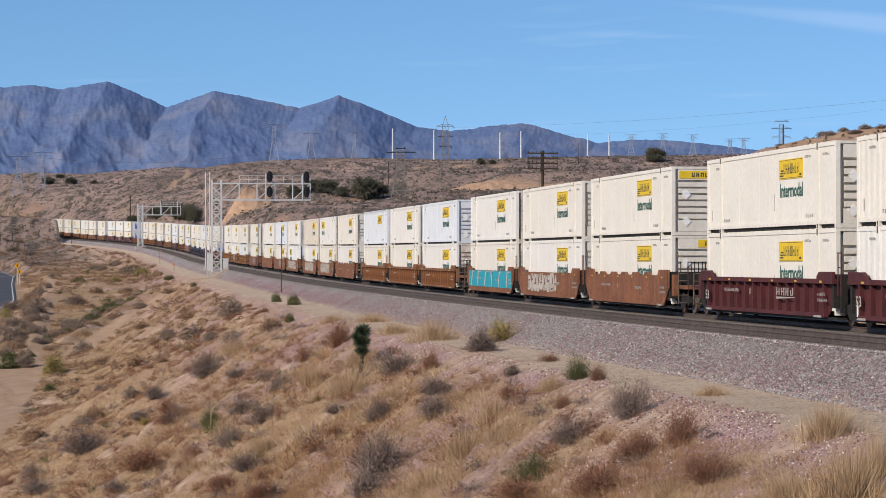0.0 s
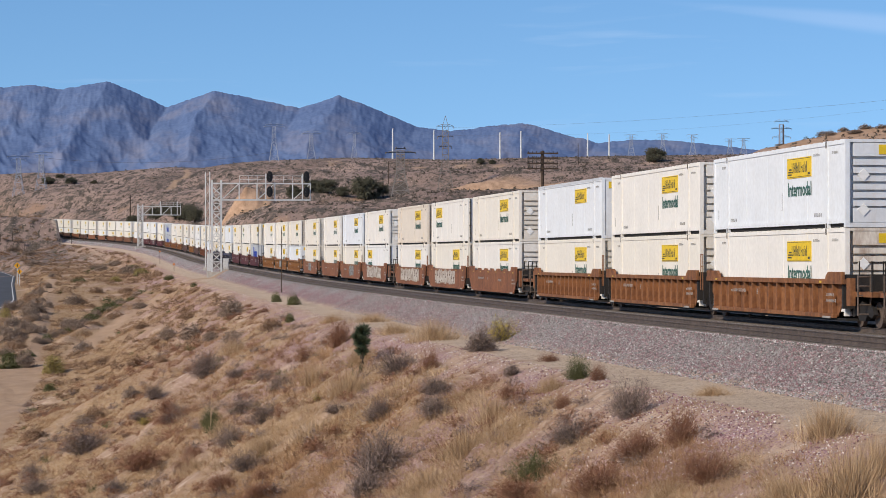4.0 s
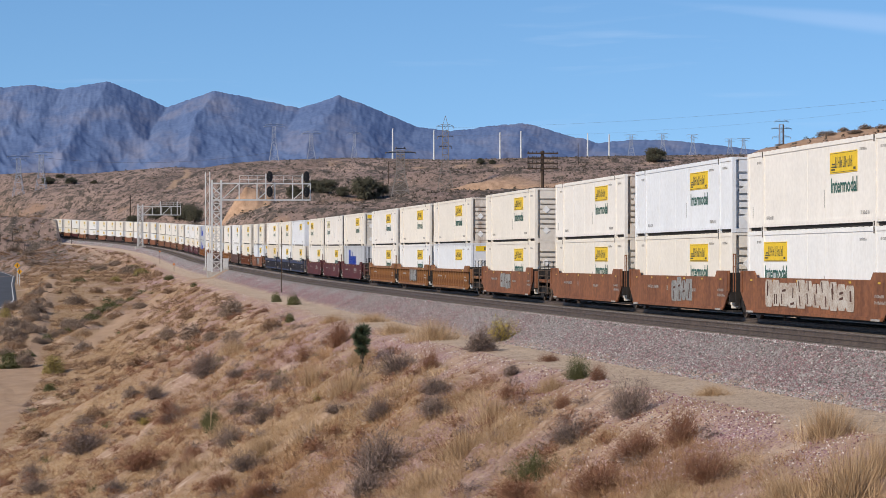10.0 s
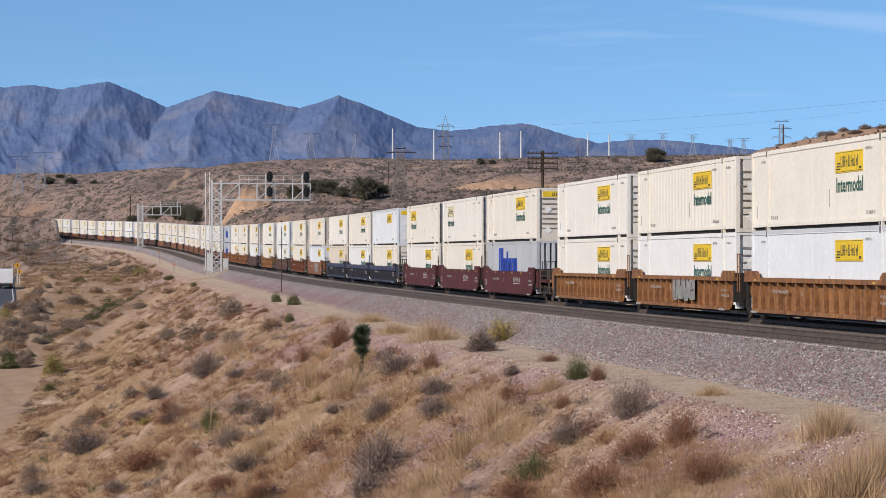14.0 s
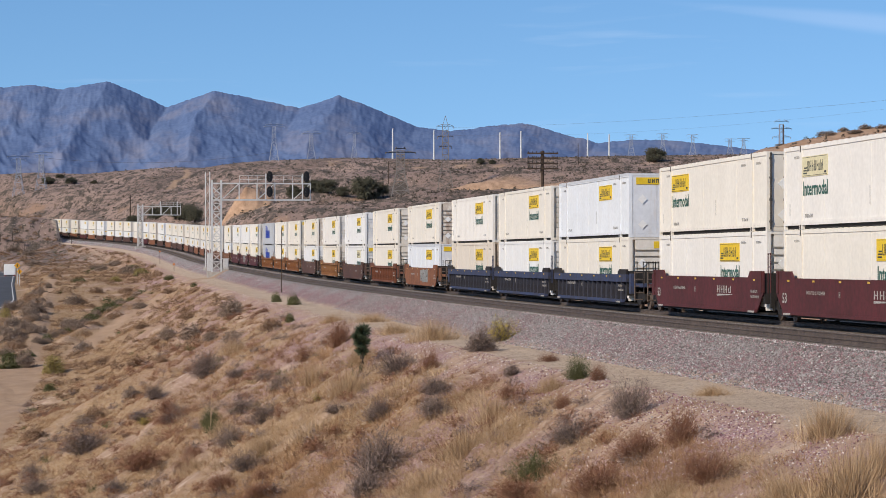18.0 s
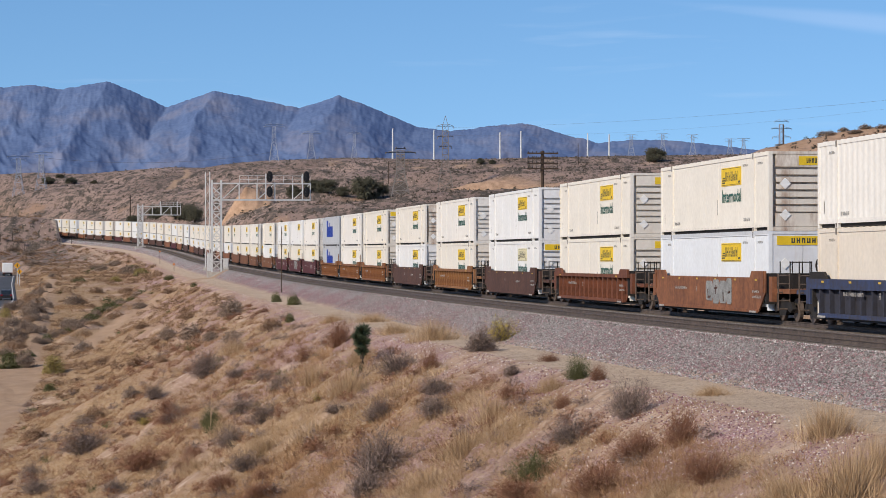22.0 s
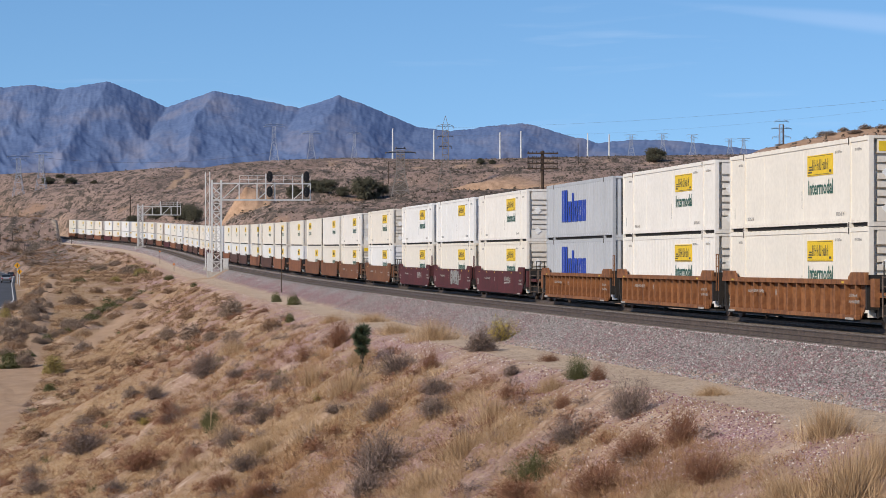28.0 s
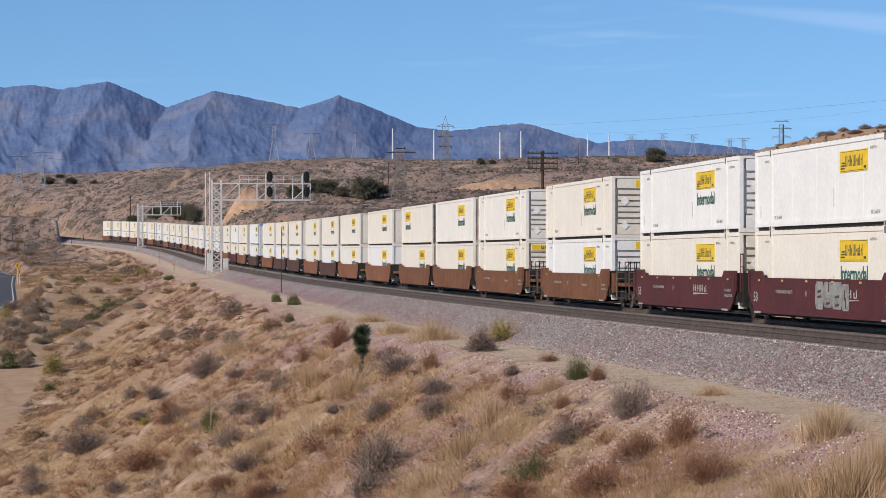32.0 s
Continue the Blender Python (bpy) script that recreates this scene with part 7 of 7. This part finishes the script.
                    if k % 3 == 0:
                        beam(bm, c, c + Vector((0, 0.40 * math.cos(a), 0.40 * math.sin(a))), 0.04)
                box(bm, sgn * 9.9 - 0.12, sgn * 9.9 + 0.12, -0.55, -0.15, 1.16, 2.1)
                part("brake_wheel", bm, M_DARK, top, "black brake wheel on its stand")
        else:
            bm = bmesh.new()
            for x in (8.66, 8.98):
                rod(bm, (sgn * x, -1.42, 1.0), (sgn * x, -1.42, 2.45), 0.02, seg=6)
            for z in (1.95, 2.42):
                rod(bm, (sgn * 8.66, -1.42, z), (sgn * 8.98, -1.42, z), 0.018, seg=6)
            if sgn > 0:
                part("grab_frame", bm, P, top)
            part("end_shield", boxed(*span(sgn, 8.5, 8.62), -1.3, -1.2, 0.45, 1.5), M_DARK, top)
    look_ = {"smooth": "smooth-sided", "rib": "ribbed"}[kind]
    tone = {"maroon": "dark maroon", "brown": "rusty brown", "rust": "rust-orange", "amber": "weathered amber", "navy": "grimy navy", "umber": "dark brown", "brick": "red-brown", "orange": "dull orange"}[colour]
    more = {"white": " with pale graffiti", "grey": " with grey graffiti", "teal": " with turquoise graffiti"}.get(tag, "")
    tagged(top, tone + " " + look_ + " steel well car" + more + " on rails", "rail car", "well cars of the train")
    WELLS[key] = top
    return top


# one row a unit, from the head of the train: well (kind, colour, mark), upper and lower container (colour, end, logo, corrugated)
CONSIST = """
rib maroon - | cream ribs y c | ivory ribs y c
rib maroon - | cream ribs y - | cream ribs y -
smooth brown bumps | cream sign y - | cream ribs y -
smooth brown white | cream ribs y - | ivory ribs y -
smooth brown teal | ivory stain y - | cream ribs y -
rib rust - | cool ribs y - | ivory stain y -
rib rust - | ivory ribs y - | cream ribs y -
rib rust - | cool doors old - | cream ribs y -
smooth brown bumps | cream ribs y - | ivory ribs y -
smooth brown white | ivory doors front - | cream ribs y -
smooth brown white | tan stain y - | ivory ribs y -
smooth brown white | ivory ribs y - | white doors front -
smooth brown grey | cool ribs y - | cream ribs y -
smooth brown - | ivory stain y - | cream ribs y -
smooth brown grey | cream ribs y - | cream ribs y -
rib amber - | cream stain y - | cool doors old -
rib amber grey | cream ribs y c | white ribs y -
rib amber - | ivory ribs y - | ivory ribs y -
smooth maroon - | cream sign y - | grey flutes none -
smooth maroon - | ivory doors palefront - | cream ribs y -
smooth maroon - | cream doors front - | ivory ribs y -
rib navy - | cool doors old - | cream ribs y -
rib navy - | cream ribs y - | white ribs y -
rib navy - | ivory ribs y c | tan ribs y -
smooth brown grey | cream stain y - | cool doors old -
rib brick - | cream ribs y - | cream ribs y -
smooth umber - | white ribs y - | white sign pale -
rib amber - | ivory ribs y - | cream ribs y -
smooth umber - | cream stain y - | white ribs y -
rib rust - | cream sign y - | cream ribs y -
rib rust - | ivory ribs y - | ivory ribs y c
rib rust - | grey flutes none - | grey flutes none -
smooth maroon - | ivory ribs y c | cream ribs y c
smooth maroon grey | white ribs plain - | cream ribs y -
smooth maroon - | white ribs y - | cream ribs y -
smooth orange - | cream ribs y - | white ribs y -
smooth orange - | ivory ribs y - | cream sign y -
smooth orange - | ivory stain y - | cream ribs y -
smooth orange - | cream doors front - | cream ribs y -
smooth brown grey | cream ribs y - | white ribs y -
smooth brown - | cream ribs y - | ivory ribs y -
smooth umber grey | cream ribs y - | white ribs y -
smooth brown - | cream stain y - | cream ribs y -
""".strip().split("\n")
COUPLED = {1, 4, 7, 10, 13, 14, 17, 20, 23, 24, 25, 26, 27, 28, 31, 34, 35, 38, 39, 42, 45, 46, 49, 52, 55, 56, 59, 62, 65}   # units with a coupler behind them
UNITS = 67
HEAD_S = 49.5                                    # where the rear of the first unit's load stands at the start
SPEED, SLOWING = 20.321, -0.0051
rear = [HEAD_S]
for i in range(UNITS - 1):
    rear.append(rear[-1] + (21.9 if i in COUPLED else 18.25))
rear_shift = np.interp(np.arange(UNITS), [0, 39, 48, 66], [0, 826.4 - rear[39], 1010.4 - rear[48], 1379.8 - rear[66]])
RIDERS = []                                      # (thing, middle along the line at the start, height above the rail)


def build_train():
    for i in range(UNITS):
        row = CONSIST[i if i < len(CONSIST) else (42, 41, 28, 39, 26, 40, 33)[i % 7]]
        if i >= len(CONSIST) and "grey flutes" in row:
            row = CONSIST[40]
        w, u, l = ([q for q in p.split()] for p in row.split("|"))
        s = rear[i] + float(rear_shift[i]) - HX
        close = i < 37
        RIDERS.append((well(w[0], w[1], i - 1 in COUPLED or i == 0, i in COUPLED or i == UNITS - 1, w[2] if close else "-", close, i), s, 0.0))
        for c, z in ((l, SPLIT - TALL), (u, SPLIT + 0.012)):
            RIDERS.append((container(c[0], c[1], c[2], c[3] == "c", close), s, z))


build_train()


def motions():
    for ob, s0, up in RIDERS:
        rows = []
        for t in range(0, 33):
            s = s0 - SPEED * t - SLOWING * t * t
            a, b = on_line(s + 8, 1.295, up), on_line(s - 8, 1.295, up)
            d = (b - a).normalized()
            side = Vector((0, 0, 1)).cross(d).normalized()
            m = Matrix((d, side, d.cross(side))).transposed().to_4x4()
            m.translation = (a + b) / 2
            rows.append((float(t), m))
        walk(ob, rows)
    for ob, plan in VEHICLES:
        rows = []
        for t, depth in plan:
            d = float(np.interp(depth, ROAD_Y, road_len)) + min(0.0, depth - 110.0)
            dd = min(max(d, 2.0), float(road_len[-1]) - 8)
            x, y, ux, uy = on_road(dd, 2.4)
            z0, z1 = road_z(dd - 3), road_z(dd + 3)
            f = Vector((ux, uy, (z1 - z0) / 6)).normalized()
            side = Vector((0, 0, 1)).cross(f).normalized()
            m = Matrix((f, side, f.cross(side))).transposed().to_4x4()
            over = d - dd
            m.translation = Vector((x, y, (z0 + z1) / 2)) + Vector((ux, uy, 0)) * over
            if over:
                m.translation.z = max(m.translation.z, gz(m.translation.x, m.translation.y) + 0.02)
            rows.append((float(t), m))
        walk(ob, rows)


motions()
